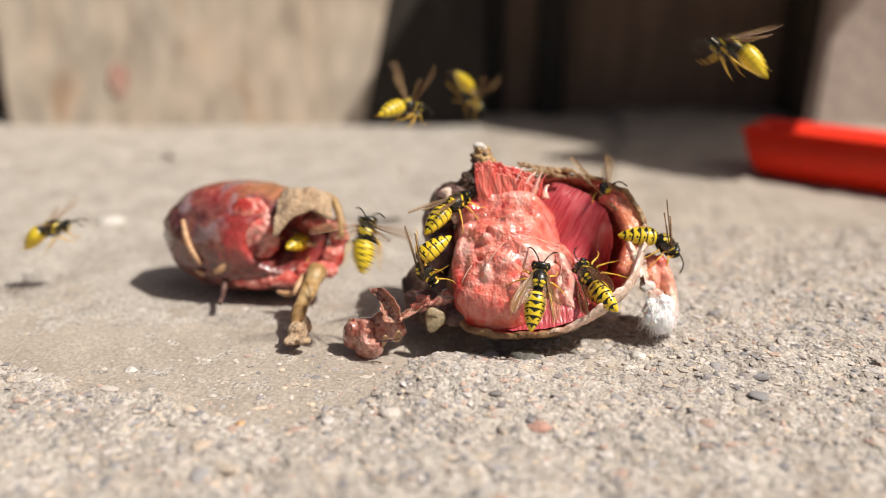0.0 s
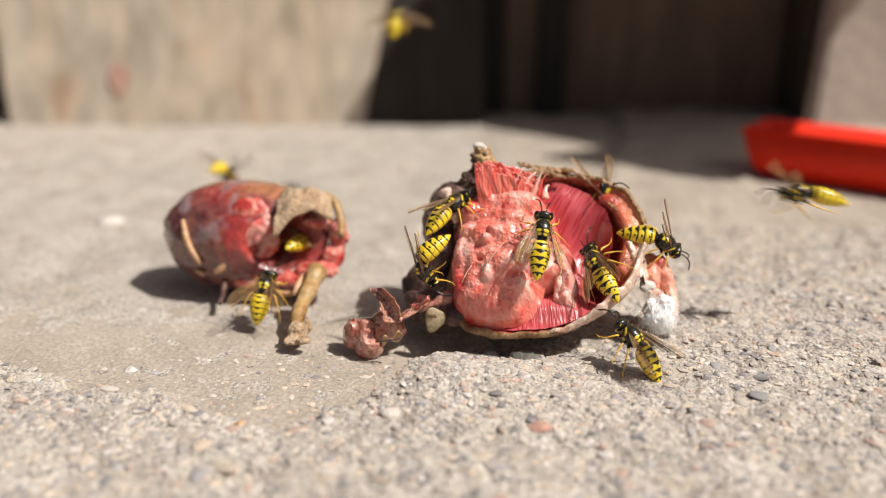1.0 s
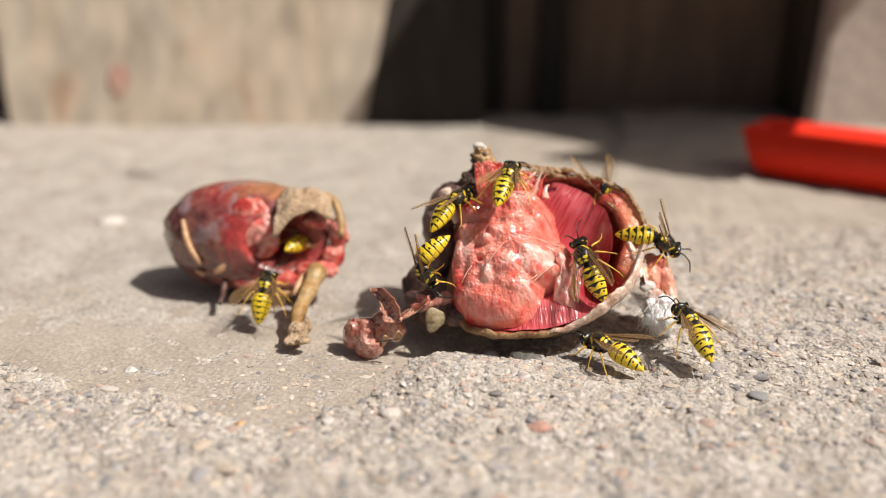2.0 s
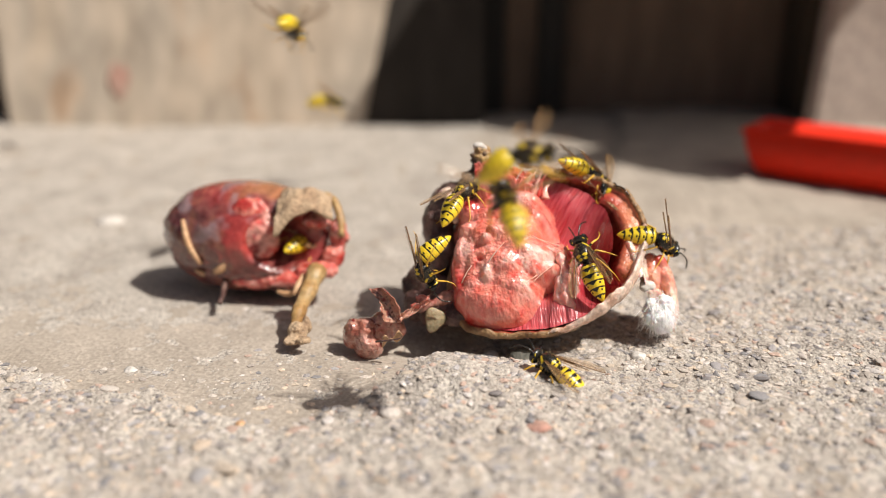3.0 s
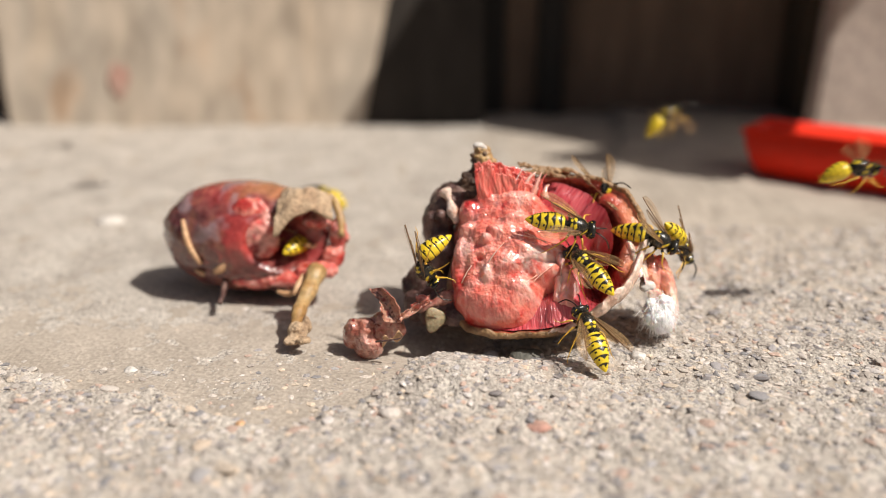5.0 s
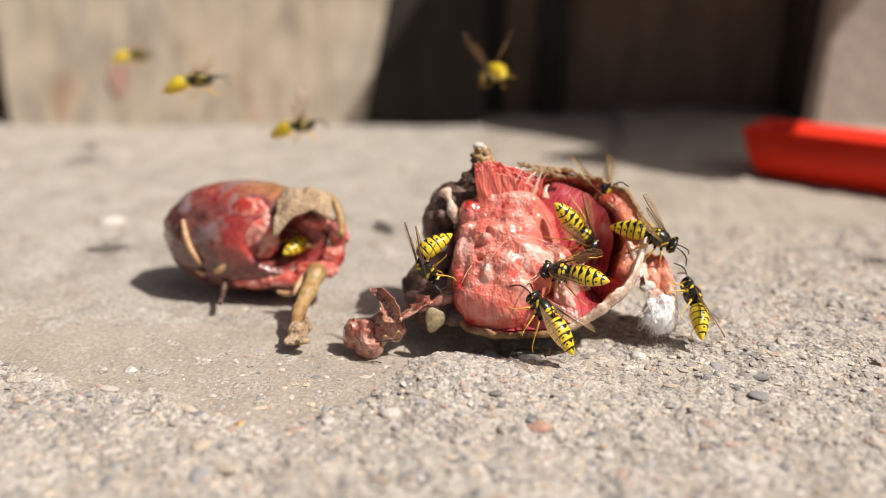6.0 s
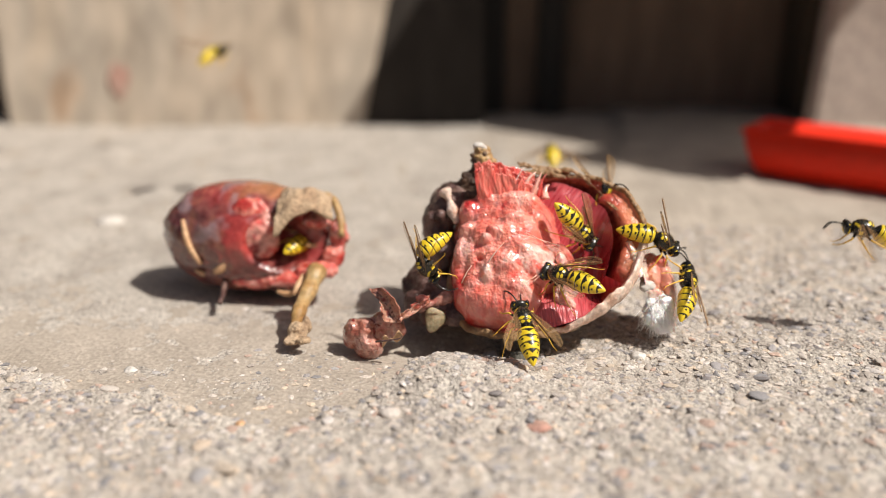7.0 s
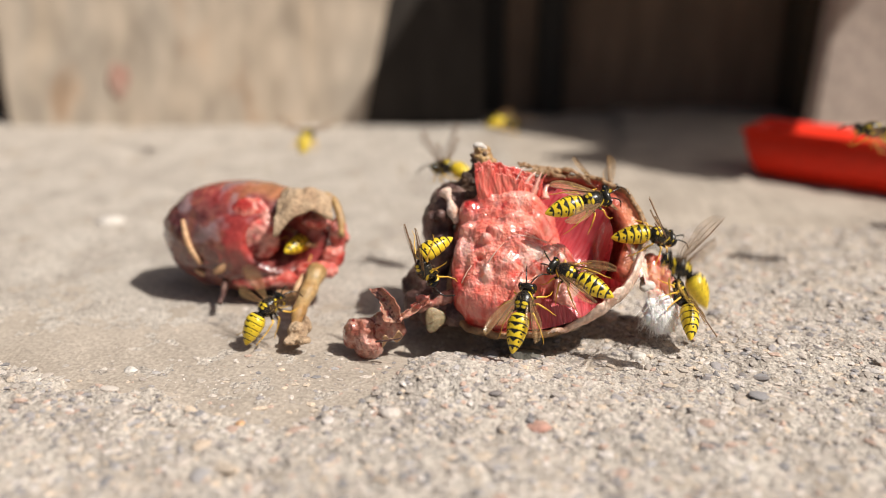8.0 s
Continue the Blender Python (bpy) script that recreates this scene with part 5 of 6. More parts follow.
def scatter():
    rnd = random.Random(11)
    kinds = []
    for k in range(8):
        bm = stone_mesh(100 + k, 1 if k > 5 else 2)
        me = bpy.data.meshes.new("pebble")
        bm.to_mesh(me)
        bm.free()
        me.shade_smooth()
        me.materials.append(M["pebble"])
        kinds.append(me)
    # larger stones set in the rough concrete, singly
    n = 0
    while n < 300:
        x, y = rnd.uniform(-0.075, 0.085), rnd.uniform(-0.05, 0.035)
        if float(roughness_at(np.array([x]), np.array([y]))[0]) < 0.7:
            continue
        r = rnd.choice((0.7, 0.8, 0.9, 1.0, 1.2, 1.5)) * MM
        ob = new("pebble", kinds[n % 8])
        ob.parent = ground
        ob.location = (x, y, put_on_ground(x, y) - 0.12 * r)
        ob.rotation_euler = (rnd.uniform(-.3, .3), rnd.uniform(-.3, .3), rnd.uniform(0, 6.3))
        ob.scale = (r * rnd.uniform(0.8, 1.5), r * rnd.uniform(0.6, 1.0), r * 0.34)
        n += 1
    # the finer grains
    base = bmesh.new()
    bmesh.ops.create_icosphere(base, subdivisions=1, radius=1)
    bv = np.array([v.co[:] for v in base.verts])
    bf = np.array([[v.index for v in f.verts] for f in base.faces])
    base.free()
    g = np.random.RandomState(3)
    N = 38000
    x, y = g.uniform(-0.10, 0.12, N), g.uniform(-0.058, 0.075, N)
    s = roughness_at(x, y)
    belt = np.exp(-(((x + 0.022) / 0.022) ** 2 + ((y + 0.012) / 0.010) ** 2))
    keep = (g.rand(N) < 0.015 + 0.985 * s + 0.45 * belt)
    x, y = x[keep], y[keep]
    z = height(x, y)
    r = MM * (0.14 + 0.62 * g.rand(len(x)) ** 2.6)
    V = bv[None] * (1 + 0.9 * (g.rand(len(x), len(bv), 1) - 0.5))
    a = g.uniform(0, 6.28, len(x))
    sx = g.uniform(0.8, 1.7, len(x))
    vx, vy = V[..., 0] * sx[:, None], V[..., 1]
    co = np.stack([x[:, None] + r[:, None] * (vx * np.cos(a)[:, None] - vy * np.sin(a)[:, None]), y[:, None] + r[:, None] * (vx * np.sin(a)[:, None] + vy * np.cos(a)[:, None]), z[:, None] + r[:, None] * (V[..., 2] * 0.38 - 0.06)], -1)
    fc = (bf[None] + (np.arange(len(x)) * len(bv))[:, None, None]).reshape(-1, 3)
    me = bpy.data.meshes.new("grit")
    me.from_pydata(co.reshape(-1, 3).tolist(), [], fc.tolist())
    me.materials.append(M["grit"])
    ob = new("grit", me)
    ob.parent = ground
    tagged(ob, "fine grey and tan grains in the concrete", kind="stuff")


scatter()


# ---- what moves ----
def motions():
    wasp("perched", 18, 9, [
        (0.000, pose(0.0008, 0.0096, 0.0229, -11, -18, 47)),
        (0.500, pose(0.0008, 0.0096, 0.0229, -11, -18, 47)),
        (1.700, pose(0.0010, 0.0097, 0.0232, -13, -16, 50)),
        (2.800, pose(0.0025, 0.0104, 0.0251, -17, -18, 55)),
        (3.000, pose(0.0028, 0.0093, 0.0252, -17, -19, 55)),
        (3.100, pose(0.0040, 0.0085, 0.0259, 35, -11, 51)),
        (3.200, pose(0.0059, 0.0077, 0.0265, 41, -0, 48)),
        (3.400, pose(0.0075, 0.0055, 0.0264, 48, 9, 42)),
        (3.500, pose(0.0085, 0.0045, 0.0264, 52, 13, 36)),
        (3.600, pose(0.0105, 0.0033, 0.0261, 54, 14, 29)),
        (3.800, pose(0.0139, 0.0008, 0.0250, 53, 9, 9)),
        (4.000, pose(0.0153, 0.0000, 0.0225, 52, 2, 7)),
        (4.300, pose(0.0173, 0.0000, 0.0226, 52, -3, 1)),
        (4.700, pose(0.0190, 0.0011, 0.0226, 52, -4, 1)),
        (5.200, pose(0.0228, 0.0050, 0.0218, 64, 33, 19)),
        (5.800, pose(0.0244, 0.0087, 0.0200, 82, 50, 29)),
        (6.500, pose(0.0247, 0.0086, 0.0200, 82, 47, 33)),
        (7.000, pose(0.0244, 0.0087, 0.0202, 82, 48, 33)),
        (7.300, pose(0.0237, 0.0079, 0.0210, 71, 40, 26)),
        (7.500, pose(0.0223, 0.0062, 0.0221, 65, 35, 20)),
        (7.700, pose(0.0228, 0.0045, 0.0234, 55, 16, 23)),
        (7.800, pose(0.0231, 0.0039, 0.0246, 51, 8, 28)),
        (8.000, pose(0.0240, 0.0033, 0.0260, 48, -5, 25)),
    ])
    wasp("perched", 10, -16, -78, [
        (0.000, pose(-0.0040, 0.0002, 0.0168, 177, 61, 19)),
        (1.000, pose(-0.0040, 0.0002, 0.0168, 177, 61, 19)),
        (2.000, pose(-0.0040, 0.0001, 0.0166, 177, 61, 19)),
        (3.500, pose(-0.0040, 0.0002, 0.0167, 178, 63, 19)),
        (4.500, pose(-0.0040, 0.0002, 0.0168, 177, 61, 19)),
        (6.000, pose(-0.0039, 0.0004, 0.0175, 163, 62, 8)),
        (7.000, pose(-0.0039, 0.0005, 0.0177, 162, 60, 8)),
        (8.000, pose(-0.0040, 0.0003, 0.0172, 163, 62, 8)),
    ], at="flank")
    wasp("perched", 18, 8, [
        (0.000, pose(0.0161, -0.0045, 0.0123, 11, -42, 76)),
        (0.200, pose(0.0161, -0.0042, 0.0132, 8, -45, 80)),
        (0.500, pose(0.0162, -0.0033, 0.0158, -7, -50, 99)),
        (0.800, pose(0.0169, -0.0013, 0.0185, 1, -57, 88)),
        (1.000, pose(0.0169, -0.0008, 0.0202, 9, -44, 79)),
        (1.300, pose(0.0132, 0.0013, 0.0234, 6, -44, 82)),
        (1.500, pose(0.0113, 0.0031, 0.0254, 5, -42, 83)),
        (1.700, pose(0.0101, 0.0045, 0.0266, 5, -36, 84)),
        (2.100, pose(0.0128, 0.0116, 0.0289, 0, -9, 68)),
        (2.500, pose(0.0226, 0.0184, 0.0303, 1, 27, 49)),
        (2.800, pose(0.0267, 0.0198, 0.0281, 1, 32, 24)),
        (3.200, pose(0.0275, 0.0195, 0.0273, 1, 30, 32)),
        (3.500, pose(0.0356, 0.0178, 0.0222, 41, 32, 42)),
        (4.000, pose(0.0377, 0.0182, 0.0201, 49, 35, 65)),
        (4.500, pose(0.0398, 0.0177, 0.0187, 51, 42, 63)),
        (4.900, pose(0.0429, 0.0130, 0.0171, 48, 47, 47)),
        (5.200, pose(0.0461, 0.0085, 0.0133, 51, 50, 50)),
        (5.350, pose(0.0468, 0.0064, 0.0102, 63, 17, 78)),
        (5.500, pose(0.0476, 0.0043, 0.0071, 58, -16, 100)),
        (5.800, pose(0.0455, 0.0023, 0.0074, 42, -37, 116)),
        (6.000, pose(0.0452, 0.0013, 0.0074, 55, -32, 99)),
        (6.500, pose(0.0439, 0.0018, 0.0089, 67, -35, 77)),
        (7.000, pose(0.0437, 0.0022, 0.0102, 66, -30, 79)),
        (7.300, pose(0.0433, 0.0020, 0.0096, 67, -36, 78)),
        (7.600, pose(0.0422, 0.0020, 0.0097, 67, -22, 75)),
        (7.800, pose(0.0427, 0.0015, 0.0080, 54, -31, 101)),
        (8.000, pose(0.0436, 0.0012, 0.0073, 56, -27, 99)),
    ])
    wasp("perched", 6, 36, -22, [
        (0.000, pose(0.0387, 0.0080, 0.0182, 38, 35, 22)),
        (0.500, pose(0.0390, 0.0081, 0.0183, 38, 38, 19)),
        (1.500, pose(0.0381, 0.0071, 0.0186, 38, 31, 6)),
        (3.000, pose(0.0386, 0.0081, 0.0183, 38, 34, 21)),
        (3.500, pose(0.0380, 0.0074, 0.0193, 38, 29, -11)),
        (4.000, pose(0.0382, 0.0073, 0.0191, 38, 33, 2)),
        (4.500, pose(0.0374, 0.0072, 0.0189, 38, 24, -9)),
        (6.000, pose(0.0370, 0.0074, 0.0194, 38, 25, -9)),
        (6.500, pose(0.0378, 0.0071, 0.0186, 38, 27, 20)),
        (7.500, pose(0.0382, 0.0073, 0.0190, 38, 36, 7)),
        (8.000, pose(0.0372, 0.0073, 0.0192, 38, 18, 24)),
    ], at="rim")
    wasp("perched", 17, 9, [
        (0.000, pose(0.0271, 0.0016, 0.0115, -63, -22, 113)),
        (0.500, pose(0.0269, 0.0019, 0.0124, -63, -22, 113)),
        (0.900, pose(0.0275, 0.0020, 0.0128, -57, -23, 107)),
        (1.100, pose(0.0282, 0.0027, 0.0148, -47, -38, 109)),
        (1.500, pose(0.0263, 0.0016, 0.0147, -50, -43, 114)),
        (3.000, pose(0.0257, 0.0017, 0.0151, -44, -43, 109)),
        (3.500, pose(0.0262, 0.0019, 0.0157, -52, -38, 114)),
        (4.000, pose(0.0270, 0.0018, 0.0152, -53, -35, 112)),
        (4.300, pose(0.0273, 0.0015, 0.0143, -54, -34, 113)),
        (4.700, pose(0.0271, 0.0015, 0.0144, -54, -31, 111)),
        (5.000, pose(0.0257, 0.0007, 0.0150, -28, -18, 122)),
        (5.300, pose(0.0238, -0.0004, 0.0150, -40, -6, 134)),
        (5.800, pose(0.0224, -0.0015, 0.0148, -47, 6, 141)),
        (6.500, pose(0.0231, -0.0016, 0.0145, -46, 3, 142)),
        (7.000, pose(0.0222, -0.0018, 0.0139, -44, -0, 137)),
        (7.200, pose(0.0234, -0.0018, 0.0141, -43, -16, 147)),
        (7.500, pose(0.0237, -0.0018, 0.0140, -44, -13, 147)),
        (8.000, pose(0.0236, -0.0018, 0.0139, -43, -14, 145)),
    ])
    wasp("lands", 26, 8, 0.0, 0.95, [
        (0.000, pose(-0.0087, 0.0396, 0.0368, 1, 8, 50)),
        (0.100, pose(-0.0154, 0.0388, 0.0346, 0, 6, 62)),
        (0.200, pose(-0.0440, 0.0383, 0.0329, 1, -5, 2)),
        (0.300, pose(-0.0521, 0.0324, 0.0311, 1, 5, -2)),
        (0.400, pose(-0.0353, 0.0089, 0.0240, 1, 8, -3)),
        (0.500, pose(-0.0115, 0.0019, 0.0186, 1, -17, 6)),
        (0.600, pose(0.0118, -0.0142, 0.0179, 1, -15, 39)),
        (0.700, pose(0.0384, -0.0155, 0.0141, 0, -21, 83)),
        (0.800, pose(0.0412, -0.0115, 0.0103, -1, -22, 136)),
        (0.900, pose(0.0343, -0.0088, 0.0057, -0, -23, 119)),
        (1.000, pose(0.0334, -0.0093, 0.0041, -1, -36, 134)),
        (1.200, pose(0.0326, -0.0086, 0.0031, -1, -21, 127)),
        (1.400, pose(0.0322, -0.0075, 0.0033, -1, -7, 132)),
        (1.500, pose(0.0331, -0.0075, 0.0034, -1, -1, 135)),
        (1.700, pose(0.0321, -0.0072, 0.0041, -1, -1, 133)),
        (2.200, pose(0.0266, -0.0088, 0.0025, -1, -6, 139)),
        (2.800, pose(0.0210, -0.0122, 0.0018, -1, -21, 172)),
        (3.000, pose(0.0194, -0.0134, 0.0014, -1, -22, 142)),
        (3.100, pose(0.0201, -0.0132, 0.0020, -1, -22, 126)),
        (3.200, pose(0.0211, -0.0121, 0.0022, -0, -19, 106)),
        (3.500, pose(0.0230, -0.0120, 0.0023, 0, -26, 87)),
        (3.700, pose(0.0233, -0.0111, 0.0020, 0, -20, 63)),
        (3.900, pose(0.0272, -0.0108, 0.0029, 0, -24, 83)),
        (4.000, pose(0.0286, -0.0106, 0.0035, 0, -31, 89)),
        (4.300, pose(0.0279, -0.0087, 0.0059, -0, -51, 94)),
        (4.700, pose(0.0274, -0.0077, 0.0059, -0, -44, 100)),
        (5.100, pose(0.0242, -0.0077, 0.0057, -0, -33, 117)),
        (5.500, pose(0.0199, -0.0071, 0.0077, -1, -36, 138)),
        (5.800, pose(0.0189, -0.0069, 0.0081, -1, -37, 139)),
        (6.000, pose(0.0184, -0.0069, 0.0081, -1, -39, 136)),
        (6.200, pose(0.0172, -0.0074, 0.0066, -1, -30, 131)),
        (6.300, pose(0.0158, -0.0079, 0.0053, -1, -23, 128)),
        (6.500, pose(0.0160, -0.0079, 0.0052, -1, -25, 132)),
        (6.700, pose(0.0150, -0.0076, 0.0060, -0, -31, 122)),
        (6.800, pose(0.0144, -0.0075, 0.0064, -0, -29, 105)),
        (7.000, pose(0.0141, -0.0074, 0.0066, -0, -31, 100)),
        (7.300, pose(0.0136, -0.0068, 0.0085, 0, -41, 89)),
        (7.500, pose(0.0136, -0.0069, 0.0083, 0, -53, 77)),
        (8.000, pose(0.0133, -0.0066, 0.0091, 0, -44, 68)),
    ])
    wasp("perched", 30, 50, [
        (0.000, pose(0.0302, 0.0212, 0.0229, 0, -25, -77)),
        (4.000, pose(0.0304, 0.0212, 0.0229, 0, -25, -77)),
        (8.000, pose(0.0306, 0.0211, 0.0227, 0, -25, -77)),
    ], at="behind")
    wasp("perched", 14, 6, [
        (0.000, pose(-0.0291, 0.0307, 0.0102, 29, 9, 70)),
        (4.000, pose(-0.0293, 0.0306, 0.0099, 29, 9, 70)),
        (8.000, pose(-0.0291, 0.0306, 0.0101, 29, 9, 70)),
    ], at="hollow")
    wasp("visits", 22, 8, 0.95, 2.45, [
        (0.000, pose(-0.0138, 0.0021, 0.0193, 3, -26, 87)),
        (0.100, pose(-0.0245, 0.0083, 0.0222, 0, -18, 55)),
        (0.200, pose(-0.0327, 0.0081, 0.0214, 0, -25, 78)),
        (0.300, pose(-0.0503, -0.0016, 0.0084, 0, -41, 79)),
        (0.400, pose(-0.0623, -0.0043, 0.0064, 1, -32, 47)),
        (0.500, pose(-0.0603, -0.0014, 0.0089, 1, -24, 33)),
        (0.600, pose(-0.0569, 0.0040, 0.0091, 1, -18, 42)),
        (0.700, pose(-0.0512, 0.0037, 0.0085, 1, -11, 37)),
        (0.800, pose(-0.0436, 0.0089, 0.0081, 0, -15, 53)),
        (0.900, pose(-0.0368, 0.0104, 0.0064, 0, -25, 65)),
        (1.000, pose(-0.0347, 0.0122, 0.0053, 8, -27, 81)),
        (1.500, pose(-0.0345, 0.0122, 0.0054, 7, -34, 82)),
        (1.700, pose(-0.0345, 0.0122, 0.0054, 7, -28, 82)),
        (2.400, pose(-0.0345, 0.0123, 0.0056, 5, -23, 85)),
        (2.600, pose(-0.0318, 0.0090, 0.0148, 1, -22, 44)),
        (2.800, pose(-0.0262, 0.0021, 0.0193, 1, -3, 22)),
        (2.900, pose(-0.0051, -0.0133, 0.0362, 1, -9, 3)),
        (3.000, pose(0.0092, -0.0304, 0.0420, 1, -5, 2)),
        (3.100, pose(0.0133, -0.0377, 0.0327, 1, 9, -3)),
        (3.200, pose(0.0179, -0.0535, 0.0108, 1, -41, 33)),
        (3.233, pose(0.0218, -0.0515, 0.0116, -12, -34, 93)),
        (3.267, pose(0.0258, -0.0495, 0.0123, -11, -22, 146)),
        (3.300, pose(0.0298, -0.0474, 0.0131, -1, -15, -164)),
        (3.350, pose(0.0431, -0.0419, 0.0140, -5, -23, 145)),
        (3.400, pose(0.0565, -0.0363, 0.0148, 0, -32, 90)),
        (3.425, pose(0.0667, -0.0314, 0.0138, 7, -16, 43)),
        (3.450, pose(0.0769, -0.0265, 0.0127, 1, 0, 0)),
        (3.500, pose(0.0928, -0.0216, 0.0114, 1, 0, 0)),
        (4.500, pose(0.1513, 0.0452, 0.0222, 1, -0, 0)),
        (6.000, pose(0.1637, 0.0571, 0.0576, 1, -55, 29)),
        (8.000, pose(0.1886, 0.0610, 0.0694, 1, -55, 29)),
    ])
    wasp("lands", 22, 10, 1.58, 2.5, [
        (0.000, pose(0.0064, 0.0759, 0.0349, 1, 56, 46)),
        (0.100, pose(0.0050, 0.0772, 0.0390, 1, 67, 70)),
        (0.200, pose(0.0099, 0.0699, 0.0328, 1, 35, 36)),
        (0.300, pose(0.0352, 0.0480, 0.0304, 1, 12, 39)),
        (0.400, pose(0.0552, 0.0260, 0.0278, 1, 12, 39)),
        (0.450, pose(0.0688, 0.0243, 0.0305, 4, 5, 110)),
        (0.500, pose(0.0823, 0.0226, 0.0332, -1, -0, 180)),
        (0.600, pose(0.0936, 0.0261, 0.0279, -1, -0, 180)),
        (0.700, pose(0.0828, 0.0250, 0.0248, -1, -0, 180)),
        (0.800, pose(0.0701, 0.0249, 0.0244, -1, 15, 164)),
        (0.900, pose(0.0610, 0.0256, 0.0265, -1, 15, 164)),
        (1.000, pose(0.0670, 0.0096, 0.0259, -1, -0, 175)),
        (1.100, pose(0.0812, 0.0014, 0.0174, -1, -5, 178)),
        (1.200, pose(0.0825, -0.0067, 0.0089, -1, -9, 177)),
        (1.300, pose(0.0671, -0.0133, 0.0047, -1, -14, 175)),
        (1.400, pose(0.0498, -0.0128, 0.0063, -1, -28, 170)),
        (1.500, pose(0.0417, -0.0112, 0.0078, -1, -26, 170)),
        (1.600, pose(0.0394, -0.0102, 0.0047, -1, -9, 136)),
        (1.700, pose(0.0425, -0.0074, 0.0066, -0, -20, 109)),
        (2.400, pose(0.0438, -0.0064, 0.0065, -0, -17, 109)),
        (2.600, pose(0.0460, -0.0067, 0.0182, -1, -19, 173)),
        (2.800, pose(0.0443, -0.0049, 0.0237, -1, -24, 172)),
        (2.900, pose(0.0314, -0.0157, 0.0292, -1, -24, 159)),
        (3.000, pose(0.0092, -0.0287, 0.0343, -0, -19, 103)),
        (3.100, pose(0.0057, -0.0469, 0.0243, 1, -20, 30)),
        (3.133, pose(0.0055, -0.0503, 0.0182, -14, -9, 84)),
        (3.167, pose(0.0053, -0.0537, 0.0122, -14, 8, 134)),
        (3.200, pose(0.0051, -0.0572, 0.0061, -1, 19, -173)),
        (3.300, pose(0.0041, -0.0692, -0.0046, -1, 19, -173)),
        (5.000, pose(-0.0052, -0.0761, -0.0252, -1, 19, -173)),
        (8.000, pose(-0.0126, -0.0709, -0.0411, -1, 19, -173)),
    ])
    wasp("flies", [
        (0.000, pose(-0.0847, 0.0333, 0.0116, 1, -11, 4)),
        (0.100, pose(-0.0780, 0.0363, 0.0114, 1, -7, 24)),
        (0.200, pose(-0.0764, 0.0399, 0.0061, 1, -15, 16)),
        (0.300, pose(-0.0773, 0.0464, 0.0099, 1, -15, 16)),
        (0.400, pose(-0.0800, 0.0591, 0.0163, 1, -11, 14)),
        (0.500, pose(-0.0838, 0.0687, 0.0134, 1, 9, 29)),
        (0.600, pose(-0.0861, 0.0744, 0.0147, 1, 9, 29)),
        (0.700, pose(-0.0822, 0.0826, 0.0237, 1, 15, 16)),
        (0.800, pose(-0.0694, 0.0862, 0.0186, 1, 24, 14)),
        (0.900, pose(-0.0603, 0.0847, 0.0141, 1, 39, 50)),
        (1.000, pose(-0.0569, 0.0794, 0.0140, 0, 43, 70)),
        (1.100, pose(-0.0573, 0.0817, 0.0208, 0, -8, 75)),
        (1.200, pose(-0.0396, 0.0854, 0.0320, 0, -29, 73)),
        (1.300, pose(-0.0266, 0.0911, 0.0489, 0, -29, 73)),
        (1.400, pose(-0.0152, 0.0970, 0.0667, 1, -47, 62)),
        (2.050, pose(-0.0585, 0.1201, 0.0648, 12, -2, 36)),
        (2.700, pose(-0.1017, 0.1432, 0.0629, 1, 43, 10)),
        (2.800, pose(-0.1162, 0.1394, 0.0514, 1, 43, 10)),
        (2.900, pose(-0.0683, 0.0876, 0.0542, 1, 12, 39)),
        (3.000, pose(-0.0320, 0.0451, 0.0533, 0, 35, 78)),
        (3.100, pose(-0.0217, 0.0490, 0.0649, 0, -34, 59)),
        (3.600, pose(0.0144, 0.0689, 0.0930, 1, -42, 51)),
        (4.650, pose(-0.0481, 0.0966, 0.0812, 12, 10, 31)),
        (5.700, pose(-0.1106, 0.1243, 0.0695, 2, 62, 8)),
        (5.800, pose(-0.1252, 0.1480, 0.0456, 1, 43, 10)),
        (6.000, pose(-0.1003, 0.1446, 0.0357, 1, 9, 29)),
        (6.100, pose(-0.0927, 0.1422, 0.0285, 1, -9, 48)),
        (6.200, pose(-0.0963, 0.1445, 0.0353, 0, -31, 90)),
        (6.400, pose(-0.1054, 0.1531, 0.0610, 0, -42, 90)),
        (6.550, pose(-0.1144, 0.1500, 0.0516, 16, 9, 61)),
        (6.700, pose(-0.1234, 0.1468, 0.0422, 1, 60, 29)),
        (6.800, pose(-0.1149, 0.1431, 0.0310, 4, 19, 37)),
        (6.900, pose(-0.1064, 0.1394, 0.0199, 1, -22, 44)),
        (7.000, pose(-0.0636, 0.1042, 0.0407, 0, -2, 67)),
        (7.100, pose(-0.0560, 0.1084, 0.0532, 0, -34, 59)),
        (7.200, pose(-0.0504, 0.1133, 0.0680, 0, -34, 59)),
        (8.000, pose(-0.0298, 0.1397, 0.1155, 1, -42, 51)),
    ])
